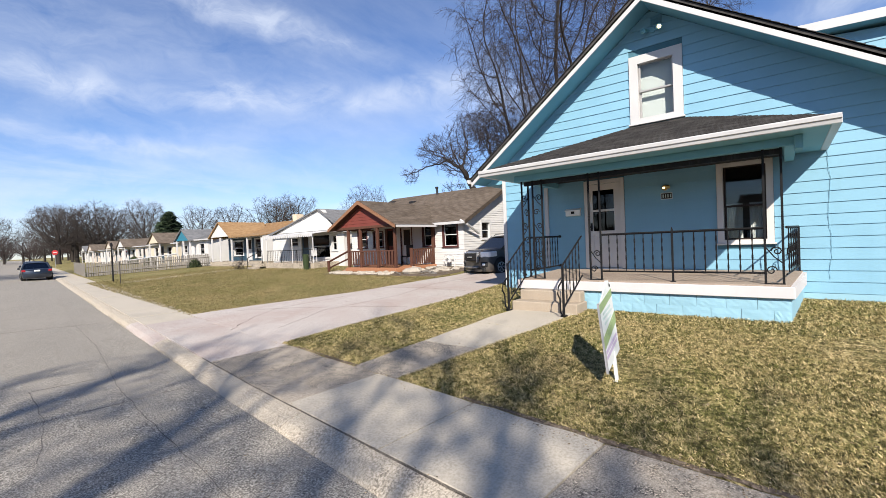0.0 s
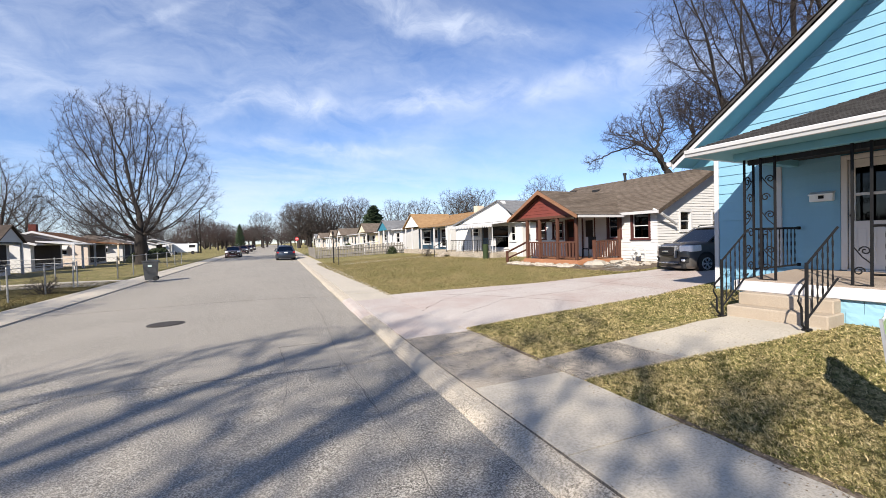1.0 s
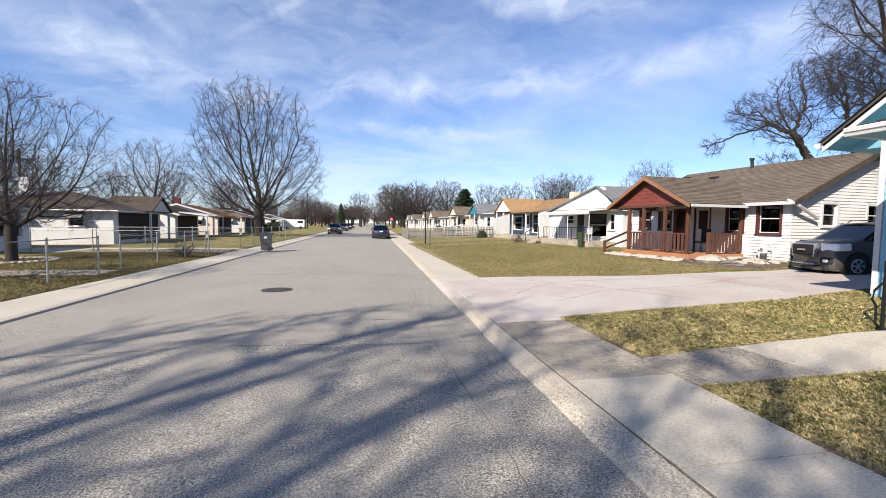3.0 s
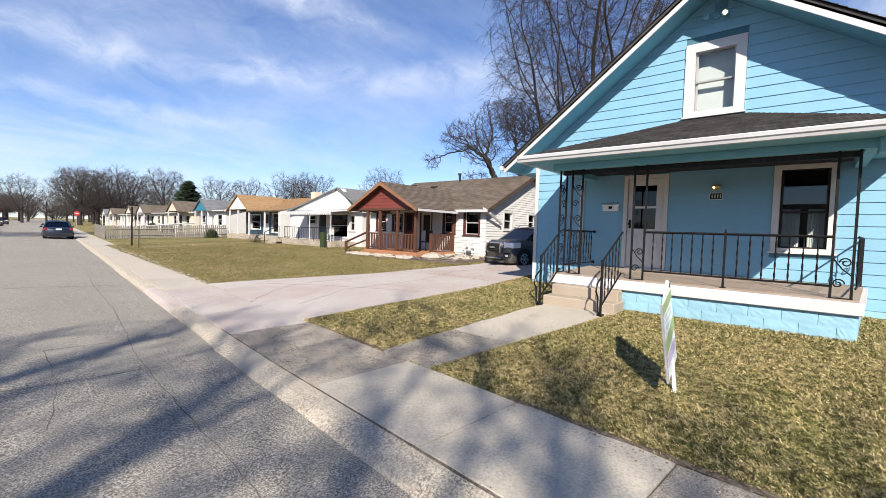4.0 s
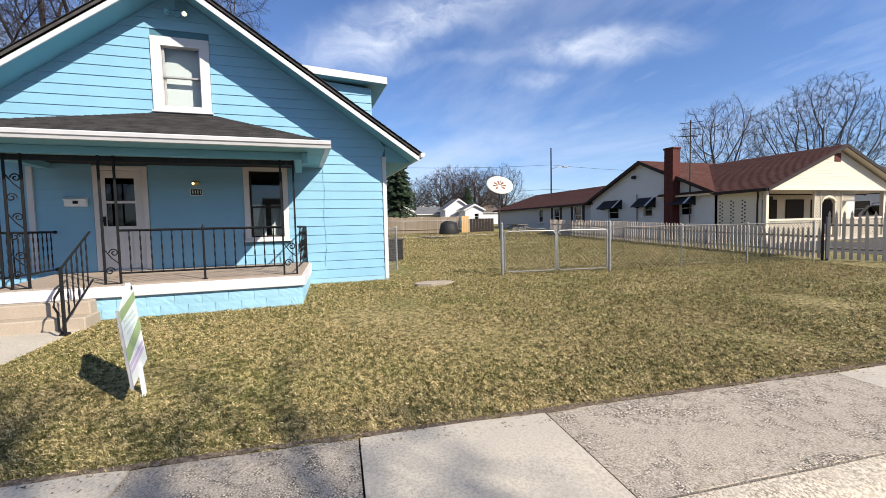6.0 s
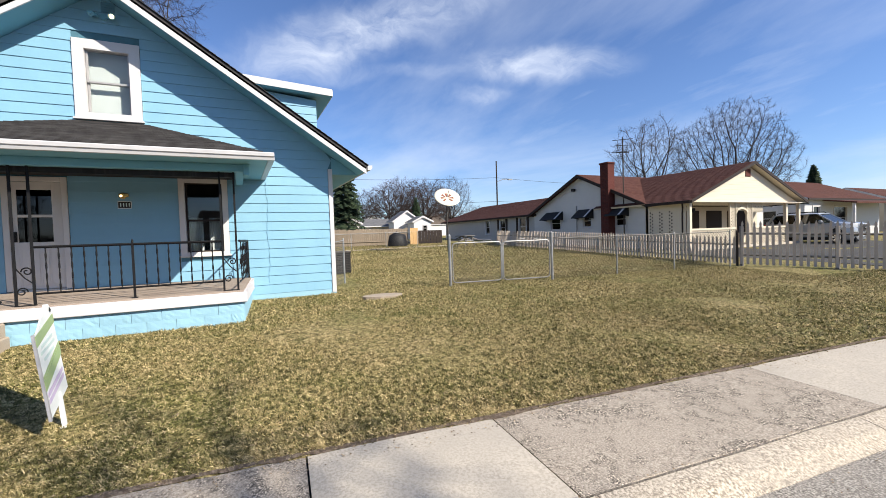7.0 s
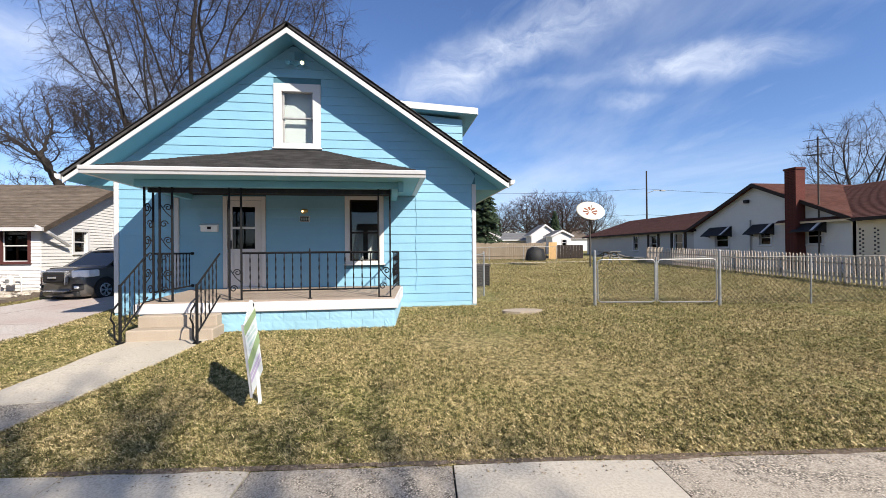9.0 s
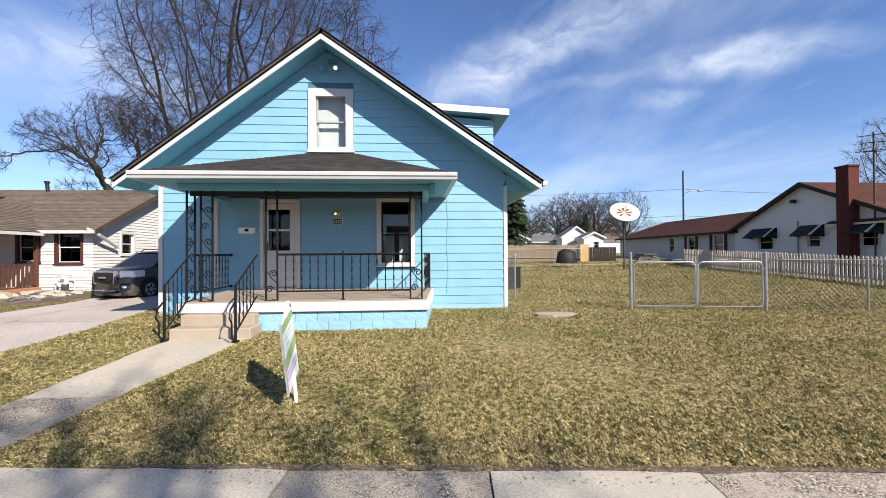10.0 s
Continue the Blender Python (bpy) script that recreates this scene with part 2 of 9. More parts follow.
M_CURB = speckled("curb_concrete", ((0.17, 0.142, 0.11), (0.43, 0.37, 0.29), (0.66, 0.575, 0.465)), 52, 0.5, 0.005, 0.9, 1.3, 0.2, (0.39, 0.35, 0.29))
M_DRIVE = speckled("worn_driveway", ((0.27, 0.225, 0.20), (0.47, 0.42, 0.385), (0.60, 0.55, 0.51)), 50, 0.4, 0.004, 0.92, 0.55, 0.2, (0.37, 0.28, 0.245))
M_STEP = speckled("tan_concrete", ((0.33, 0.27, 0.205), (0.37, 0.305, 0.235), (0.41, 0.345, 0.27)), 50, 0.12, 0.003, 0.85, 1.5, 0.3, (0.30, 0.245, 0.19))
M_DECK = speckled("porch_floor", ((0.25, 0.195, 0.15), (0.34, 0.27, 0.215), (0.42, 0.35, 0.29)), 60, 0.2, 0.003, 0.8, 1.2, 0.3, (0.27, 0.21, 0.165))
M_TAR = plain("tar_joint", (0.03, 0.028, 0.026), 0.9)
M_CRACK = speckled("road_crack", ((0.07, 0.062, 0.054), (0.15, 0.132, 0.115), (0.30, 0.265, 0.23)), 60, 0.5, 0.004)
M_IRONLID = plain("cast_iron", (0.07, 0.06, 0.052), 0.75, 0.5, 0.3, 20, 0.5)
M_DARKGROUND = speckled("dark_ground_speckle", ((0.04, 0.038, 0.036), (0.06, 0.057, 0.054), (0.12, 0.115, 0.11)), 75, 0.4, 0.004)

BLUE = (0.205, 0.40, 0.525)
M_BLUE = painted("blue_siding", BLUE, 0.5, 0.10, 0.05, (0.10, 0.24, 0.30))
M_BLUE2 = painted("blue_masonry", (0.27, 0.47, 0.575), 0.6, 0.16, 0.07, (0.45, 0.58, 0.62), 0.5)
# dark blue wall behind the boards: shade of the lap lines is coloured in
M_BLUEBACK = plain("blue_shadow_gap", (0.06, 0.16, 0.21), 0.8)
M_SOFFIT = painted("blue_soffit", (0.165, 0.385, 0.48), 0.55, 0.1, 0.05)
M_TRIM = painted("white_trim", (0.54, 0.53, 0.53), 0.5, 0.12, 0.04, (0.42, 0.38, 0.34))
M_BAND = painted("white_band", (0.58, 0.55, 0.55), 0.55, 0.14, 0.04, (0.5, 0.42, 0.40))
M_GUTTER = plain("white_gutter", (0.50, 0.49, 0.49), 0.38, 0.0, 0.06, 3)
M_DOORPAINT = painted("aged_white_door", (0.60, 0.575, 0.55), 0.5, 0.12, 0.04)
M_SHINGLE = shingle("dark_shingles", (0.028, 0.026, 0.026), (0.05, 0.046, 0.045), (0.085, 0.08, 0.077))
M_SHBROWN = shingle("brown_shingles", (0.085, 0.066, 0.05), (0.125, 0.098, 0.077), (0.18, 0.145, 0.117))
M_SHDARK = shingle("dark_brown_shingles", (0.04, 0.03, 0.024), (0.062, 0.048, 0.038), (0.09, 0.07, 0.056))
M_SHTAN = shingle("tan_shingles", (0.21, 0.125, 0.06), (0.29, 0.175, 0.085), (0.36, 0.23, 0.12))
M_SHORANGE = shingle("orange_brown_shingles", (0.13, 0.062, 0.028), (0.18, 0.088, 0.042), (0.23, 0.12, 0.06))
M_SHRED = shingle("red_brown_shingles", (0.058, 0.023, 0.017), (0.085, 0.034, 0.025), (0.115, 0.048, 0.036))
M_SHGREY = shingle("grey_shingles", (0.10, 0.10, 0.105), (0.15, 0.15, 0.155), (0.21, 0.21, 0.215))
M_WHITE = painted("white_siding", (0.60, 0.585, 0.57), 0.5, 0.1, 0.04, (0.45, 0.42, 0.38))
M_GREYSIDE = painted("grey_siding", (0.50, 0.50, 0.495), 0.5, 0.08, 0.04)
M_GREIGE = painted("dull_grey_siding", (0.42, 0.405, 0.38), 0.6, 0.1, 0.05)
M_PALEGREY = painted("pale_grey_siding", (0.56, 0.55, 0.52), 0.55, 0.1, 0.04)
M_CREAM = painted("cream_siding", (0.60, 0.525, 0.405), 0.5, 0.06, 0.03, (0.5, 0.44, 0.3))
M_PEACH = painted("peach_siding", (0.60, 0.51, 0.44), 0.55, 0.1, 0.05)
M_NAVY = painted("navy_siding", (0.022, 0.055, 0.085), 0.55, 0.08, 0.05)
M_TEAL = painted("teal_gable", (0.03, 0.17, 0.25), 0.55, 0.08, 0.05)
M_REDWOOD = wood("red_stained_wood", (0.065, 0.026, 0.017), (0.125, 0.054, 0.035))
M_DARKRED = painted("dark_red_casing", (0.075, 0.022, 0.02), 0.6, 0.15, 0.1, (0.12, 0.05, 0.04))
M_REDBOARD = painted("red_gable_board", (0.17, 0.04, 0.03), 0.6, 0.15, 0.1, (0.12, 0.05, 0.04))
M_DECKWOOD = wood("orange_deck_wood", (0.34, 0.15, 0.075), (0.46, 0.22, 0.12), 0.7, 1)
M_GREYWOOD = wood("weathered_fence_wood", (0.15, 0.135, 0.118), (0.26, 0.24, 0.215), 0.9)
M_NEWWOOD = wood("new_pine", (0.55, 0.33, 0.14), (0.68, 0.45, 0.22), 0.8)
M_PICKET = painted("flaking_picket_paint", (0.58, 0.48, 0.385), 0.75, 0.4, 0.22, (0.26, 0.22, 0.18))
M_IRON = plain("black_iron", (0.011, 0.011, 0.012), 0.6, 0.0, 0.3, 20, spec=0.15)
M_GALV = plain("galvanised_steel", (0.29, 0.29, 0.285), 0.48, 0.55, 0.2, 9)
M_WIRE = plain("dull_zinc_wire", (0.075, 0.073, 0.07), 0.6, 0.2, 0.2, 9)
M_DARKGAP = plain("dark_void", (0.012, 0.012, 0.013), 0.9)
M_INTERIOR = plain("dim_room", (0.10, 0.095, 0.09), 0.9)
M_CURTAIN = plain("white_curtain", (0.70, 0.69, 0.67), 0.85, 0, 0.1, 4)
M_STORM = plain("grey_storm_sash", (0.34, 0.33, 0.325), 0.45, 0.2)
# near-black: the deep shade under the porch roof is put into this colour
M_CEILSHADE = painted("shade_dark_porch_ceiling", (0.010, 0.009, 0.009), 0.7, 0.1, 0.05)
M_SHADE = plain("white_window_shade", (0.72, 0.72, 0.71), 0.8, 0, 0.05, 2)
M_GLASS = glass("window_glass", (0.80, 0.84, 0.84))
M_GLASSDK = glass("dark_glass", (0.16, 0.175, 0.18))
M_CARGLASS = glass("car_glass", (0.30, 0.36, 0.34), 0.03, 2.1)
M_DARKSASH = plain("dark_sash", (0.030, 0.022, 0.019), 0.72, spec=0.2)
M_BRICK = speckled("red_brick", ((0.06, 0.017, 0.014), (0.09, 0.026, 0.021), (0.13, 0.043, 0.034)), 30, 0.5, 0.006)
M_BULB = glow("warm_bulb", (1.0, 0.72, 0.34), 3)
M_BRASS = plain("brass", (0.48, 0.33, 0.12), 0.35, 0.9)
M_BLACK = plain("black_plastic", (0.016, 0.016, 0.017), 0.62, spec=0.3)
M_WHITEPL = plain("white_plastic", (0.74, 0.75, 0.73), 0.45, 0, 0.05)
M_SIGNBOARD = plain("sign_board", (0.66, 0.68, 0.66), 0.55, 0, 0.05)
M_GREENSTRIPE = plain("sign_green", (0.27, 0.36, 0.16), 0.5, 0, 0.06)
M_PURPLE = plain("sign_purple", (0.48, 0.40, 0.54), 0.5, 0, 0.05)
M_PALETEXT = plain("sign_grey_green", (0.48, 0.58, 0.55), 0.5, 0, 0.05)
M_BARK = wood("grey_bark", (0.026, 0.021, 0.019), (0.062, 0.052, 0.045), 0.95)
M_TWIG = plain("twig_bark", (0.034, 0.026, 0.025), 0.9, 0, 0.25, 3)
# lighter than M_TWIG: the haze over distant crowns is put into the colour
M_FARTWIG = plain("hazed_twig_bark", (0.055, 0.045, 0.041), 0.95, 0, 0.3, 0.4)
M_WOODS = plain("far_twigs", (0.055, 0.046, 0.042), 0.95, 0, 0.3, 0.05)
M_TWIGRED = plain("reddish_twigs", (0.055, 0.035, 0.031), 0.9, 0, 0.25, 3)
M_TYRE = plain("tyre_rubber", (0.02, 0.02, 0.02), 0.85)
M_CHROME = plain("chrome", (0.72, 0.72, 0.73), 0.28, 0.85, 0.05)
M_STONE = speckled("pale_rubble", ((0.30, 0.26, 0.21), (0.42, 0.37, 0.31), (0.55, 0.50, 0.43)), 30, 0.5, 0.01)


def car_paint(name, col):
    n = Nodes(name, 0.3, 0.35, 0.5)
    big = n.noise(1.5, 4, 0.6)
    n.color(n.mix(n.rng(big, 0.3, 0.7), tuple(k * 0.9 for k in col), tuple(min(1, k * 1.1) for k in col)))
    n.p.inputs["Coat Weight"].default_value = 0.8
    n.p.inputs["Coat Roughness"].default_value = 0.06
    return n.m


def lawn_colour(name, blades, thatch=0.0):
    """Winter turf: straw, olive and green in patches of several sizes."""
    n = Nodes(name, 0.9, spec=0.15)
    big = n.noise(0.5, 5, 0.62, warp=0.6)
    mid = n.noise(2.6, 4, 0.7)
    tuft = n.noise(13, 4, 0.75)
    fine = n.noise(30, 3, 0.8)
    green = n.ramp(fine, [(0.36, (0.048, 0.052, 0.014)), (0.5, (0.128, 0.142, 0.030)), (0.64, (0.29, 0.285, 0.082))])
    straw = n.ramp(fine, [(0.36, (0.135, 0.098, 0.045)), (0.5, (0.42, 0.322, 0.150)), (0.64, (0.68, 0.545, 0.305))])
    f = n.mix(0.40, n.rng(big, 0.42, 0.62), n.rng(mid, 0.42, 0.60))
    f = n.mix(0.34, f, n.rng(tuft, 0.42, 0.58))
    c = n.mix(f, green, straw)
    if blades:
        isl = n.island()
        c = n.mix(n.rng(isl, 0.62, 0.95, 0, 0.85), c, (0.72, 0.57, 0.31))
        # dark blades and tufts: shade in the gaps of the grass, put into the colour
        c = n.mix(n.rng(isl, 0.38, 0.0, 0, 0.85), c, (0.048, 0.047, 0.011))
        c = n.mix(n.rng(tuft, 0.49, 0.40, 0, 0.75), c, (0.042, 0.038, 0.012))
        c = n.mix(n.rng(tuft, 0.55, 0.64, 0, 0.45), c, (0.66, 0.52, 0.27))
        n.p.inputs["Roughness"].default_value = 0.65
    else:
        # ground darkened in tufts for the shade between blades
        c = n.mix(n.rng(tuft, 0.52, 0.42, 0.0, 0.65), c, (0.055, 0.044, 0.017))
        n.bump(fine, 0.9, 0.04)
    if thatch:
        c = n.mix(thatch, c, (0.085, 0.068, 0.026))
    n.color(c)
    return n.m


M_LAWN = lawn_colour("winter_turf", False)
M_BLADE = lawn_colour("grass_blades", True)
M_BLADE_STRAW = lawn_colour("straw_lawn_grass", True, 0.32)
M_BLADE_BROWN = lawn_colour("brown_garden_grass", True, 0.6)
n_ = Nodes("spruce_needles", 0.85, spec=0.2)
M_NEEDLE = n_.color(n_.ramp(n_.island(), [(0.0, (0.012, 0.022, 0.014)), (0.6, (0.03, 0.05, 0.025)), (1.0, (0.06, 0.08, 0.04))])).m
n_ = Nodes("hedge_leaves", 0.8, spec=0.25)
M_LEAF = n_.color(n_.ramp(n_.island(), [(0.0, (0.012, 0.02, 0.01)), (0.6, (0.03, 0.045, 0.018)), (1.0, (0.07, 0.085, 0.035))])).m

# ---- building tools ----
ORIGIN = {}


class MB:
    """Collects vertices and faces of one mesh."""

    def __init__(self):
        self.v, self.f = [], []

    def add(self, vs, fs):
        b = len(self.v)
        self.v += [tuple(p) for p in vs]
        self.f += [tuple(i + b for i in q) for q in fs]
        return self

    def box(self, x0, x1, y0, y1, z0, z1):
        x0, x1, y0, y1, z0, z1 = min(x0, x1), max(x0, x1), min(y0, y1), max(y0, y1), min(z0, z1), max(z0, z1)
        vs = [(x, y, z) for z in (z0, z1) for x, y in ((x0, y0), (x1, y0), (x1, y1), (x0, y1))]
        return self.add(vs, [(3, 2, 1, 0), (4, 5, 6, 7), (0, 1, 5, 4), (1, 2, 6, 5), (2, 3, 7, 6), (3, 0, 4, 7)])

    def cbox(self, x0, x1, y0, y1, z0, z1, c=0.008):
        """A box with all its edges cut at 45 degrees."""
        x0, x1, y0, y1, z0, z1 = min(x0, x1), max(x0, x1), min(y0, y1), max(y0, y1), min(z0, z1), max(z0, z1)
        c = min(c, (x1 - x0) * 0.4, (y1 - y0) * 0.4, (z1 - z0) * 0.4)
        vs, idx = [], {}
        for sx in (0, 1):
            for sy in (0, 1):
                for sz in (0, 1):
                    X, Y, Z = (x0, x1)[sx], (y0, y1)[sy], (z0, z1)[sz]
                    ix, iy, iz = X + c * (1 - 2 * sx), Y + c * (1 - 2 * sy), Z + c * (1 - 2 * sz)
                    for a, p in enumerate(((X, iy, iz), (ix, Y, iz), (ix, iy, Z))):
                        idx[sx, sy, sz, a] = len(vs)
                        vs.append(p)
        fs = []
        for a in range(3):
            o = [k for k in range(3) if k != a]
            for s in (0, 1):
                q = []
                for i, j in ((0, 0), (1, 0), (1, 1), (0, 1)):
                    k = [0, 0, 0]
                    k[a], k[o[0]], k[o[1]] = s, i, j
                    q.append(idx[(*k, a)])
                flip = (s == 0) != (a == 1)
                fs.append(tuple(reversed(q)) if flip else tuple(q))
        for a, b in ((0, 1), (0, 2), (1, 2)):
            o = 3 - a - b
            for i in (0, 1):
                for j in (0, 1):
                    q = []
                    for s in (0, 1):
                        k = [0, 0, 0]
                        k[a], k[b], k[o] = i, j, s
                        q.append((tuple(k), s))
                    (k0, _), (k1, _) = q
                    fs.append((idx[(*k0, a)], idx[(*k1, a)], idx[(*k1, b)], idx[(*k0, b)]))
        for sx in (0, 1):
            for sy in (0, 1):
                for sz in (0, 1):
                    fs.append(tuple(idx[sx, sy, sz, a] for a in range(3)))
        return self.add(vs, fs)

    def tube(self, pts, r, n=6, r1=None, cap=True, seg=None):
        """A round bar along points; r runs to r1."""
        pts = [Vector(p) for p in pts]
        m = len(pts)
        vs, fs = [], []
        up = Vector((0, 0, 1))
        for i, p in enumerate(pts):
            d = (pts[min(i + 1, m - 1)] - pts[max(i - 1, 0)]).normalized()
            ref = Vector((1, 0, 0)) if abs(d.z) > 0.9 else up
            s = d.cross(ref).normalized()
            t = s.cross(d)
            rr = r[i] if isinstance(r, (list, tuple)) else (r if r1 is None else r + (r1 - r) * i / max(1, m - 1))
            for k in range(n):
                a = 2 * math.pi * k / n
                vs.append(p + rr * (math.cos(a) * s + math.sin(a) * t))
        for i in range(m - 1):
            for k in range(n):
                k2 = (k + 1) % n
                fs.append((i * n + k, i * n + k2, (i + 1) * n + k2, (i + 1) * n + k))
        if cap:
            fs.append(tuple(range(n - 1, -1, -1)))
            fs.append(tuple(range((m - 1) * n, m * n)))
        return self.add(vs, fs)

    def prism(self, poly, axis, a, b):
        """A polygon of (p, q), pushed along axis from a to b. x: (y, z); y: (x, z); z: (x, y)."""
        def put(p, q, s):
            return {'x': (s, p, q), 'y': (p, s, q), 'z': (p, q, s)}[axis]
        n = len(poly)
        vs = [put(p, q, a) for p, q in poly] + [put(p, q, b) for p, q in poly]
        fs = [tuple(range(n - 1, -1, -1)), tuple(range(n, 2 * n))]
        fs += [(i, (i + 1) % n, n + (i + 1) % n, n + i) for i in range(n)]
        return self.add(vs, fs)

    def slab(self, quad, t):
        """A sheet through points, thickened downward along its normal."""
        q = [Vector(p) for p in quad]
        nrm = (q[1] - q[0]).cross(q[2] - q[0]).normalized()
        if nrm.z < 0:
            nrm = -nrm
        n = len(q)
        vs = q + [p - nrm * t for p in q]
        fs = [tuple(range(n)), tuple(range(2 * n - 1, n - 1, -1))]
        fs += [(i, n + i, n + (i + 1) % n, (i + 1) % n) for i in range(n)]
        return self.add(vs, fs)

    def mesh(self, name, mat, org=(0, 0, 0), smooth=False):
        me = bpy.data.meshes.new(name)
        o = Vector(org)
        me.from_pydata([Vector(p) - o for p in self.v], [], self.f)
        bm = bmesh.new()
        bm.from_mesh(me)
        bmesh.ops.recalc_face_normals(bm, faces=bm.faces)
        bm.to_mesh(me)
        bm.free()
        if mat:
            me.materials.append(mat)
        if smooth:
            me.polygons.foreach_set("use_smooth", [True] * len(me.polygons))
        return me


def thing(name, at=(0, 0, 0), label="", category="", group="", kind=""):
    """An empty at the base of a thing whose parts are given in world places."""
    ob = new(name)
    ob.empty_display_size = 0.2
    ob.location = at
    ORIGIN[ob] = Vector(at)
    return tagged(ob, label, category, group, kind)


def part(name, mb, mat, parent, label="", smooth=False):
    top = parent
    while top.parent:
        top = top.parent
    ob = new(name, mb.mesh(name, mat, ORIGIN[top], smooth))
    ob.parent = parent
    return tagged(ob, label)


def single(name, mb, mat, at=None, label="", category="", group="", kind="", smooth=False):
    at = at or (0, 0, 0)
    ob = new(name, mb.mesh(name, mat, at, smooth))
    ob.location = at
    ORIGIN[ob] = Vector(at)
    return tagged(ob, label, category, group, kind)


# ---- the lie of the land: the street runs a little askew to the houses ----
SKEW = radians(5.2)
CS, SN = math.cos(SKEW), math.sin(SKEW)


def bend(u, v):
    """The near kerb swings slowly away from the far one down the street."""
    return 0.022 * max(0.0, v - 6) * min(1.0, max(0.0, (u + 2) / 3))


def uv(x, y):
    u, v = x * CS - y * SN, x * SN + y * CS
    return u - bend(u, v), v


def xy(u, v):
    u = u + bend(u, v)
    return u * CS + v * SN, -u * SN + v * CS


LAND = [(-2500, -1.0), (-60, -0.1), (-20, -0.05), (-9, 0.03), (-6.75, 0.0), (-6.7, -0.02), (3.25, 0.0), (3.3, 0.02), (4.5, 0.08), (10, 0.31), (20, 0.65), (35, 1.1), (60, 1.5), (2500, 1.6)]


def land(u):
    for (a, b), (c, d) in zip(LAND, LAND[1:]):
        if a <= u <= c:
            return b + (d - b) * (u - a) / (c - a)
    return 0.0


def gz(x, y):
    return land(uv(x, y)[0])

# ---- ground, street and pavement ----


def ground_sheet():
    us = [-2500, -600, -200, -110, -60, -40, -30, -20, -14, -11, -9, -8, -7.3, -6.76, -6.70, -2.0, 3.10, 3.24, 3.30]
    u = 3.3
    while u < 16:
        u += 0.35
        us.append(u)
    us += [18, 20, 23, 27, 31, 35, 42, 50, 60, 90, 150, 300, 900, 2500]
    vs = [-2500, -700, -250, -120, -70, -45, -32] + [-24 + 0.5 * i for i in range(97)] + [26, 30, 36, 44, 55, 70, 90, 120, 170, 260, 420, 900, 2500]
    verts, faces = [], []
    for a in us:
        for b in vs:
            x, y = xy(a, b)
            z = -0.32 if -6.73 < a < 3.2 else land(a)
            if 3.4 < a < 16 and -25 < b < 25:
                z += 0.035 * noise.noise((x * 0.5, y * 0.5, 0)) + 0.012 * noise.noise((x * 2.2, y * 2.2, 4))
            verts.append((x, y, z))
    n = len(vs)
    for i in range(len(us) - 1):
        for j in range(n - 1):
            faces.append((i * n + j, (i + 1) * n + j, (i + 1) * n + j + 1, i * n + j + 1))
    mb = MB().add(verts, faces)
    return single("ground", mb, M_LAWN, label="winter lawn of straw and green turf rising gently from the street", category="lawn", kind="structure", smooth=True)


ground_sheet()


def strip(name, prof, v0, v1, step, mat, **tags):
    """A sheet along the street from its cross profile of (u, z), with a closed underside."""
    mb = MB()
    k = max(1, int((v1 - v0) / step))
    n = len(prof)
    low = min(z for _, z in prof) - 0.25
    verts = []
    for i in range(k + 1):
        v = v0 + (v1 - v0) * i / k
        for u, z in prof:
            verts.append((*xy(u, v), z))
        verts.append((*xy(prof[-1][0], v), low))
        verts.append((*xy(prof[0][0], v), low))
    m = n + 2
    faces = []
    for i in range(k):
        for j in range(m):
            j2 = (j + 1) % m
            faces.append((i * m + j, (i + 1) * m + j, (i + 1) * m + j2, i * m + j2))
    faces.append(tuple(range(m)))
    faces.append(tuple(range(k * m + m - 1, k * m - 1, -1)))
    mb.add(verts, faces)
    return single(name, mb, mat, **tags)


CURB_IN, CURB_OUT, WALK_IN = 2.05, 1.78, 3.26
ROADP = [(-5.52, -0.055), (-5.0, -0.07), (-3.5, -0.05), (-1.9, -0.03), (0.0, -0.055), (1.2, -0.095), (CURB_OUT, -0.105)]


def road_z(u):
    for (a, b), (c, d) in zip(ROADP, ROADP[1:]):
        if a <= u <= c:
            return b + (d - b) * (u - a) / (c - a)
    return -0.1


strip("road", ROADP, -260, 620, 8, M_ASPHALT, label="grey worn asphalt street with patches and tree shadows", category="road", kind="structure")

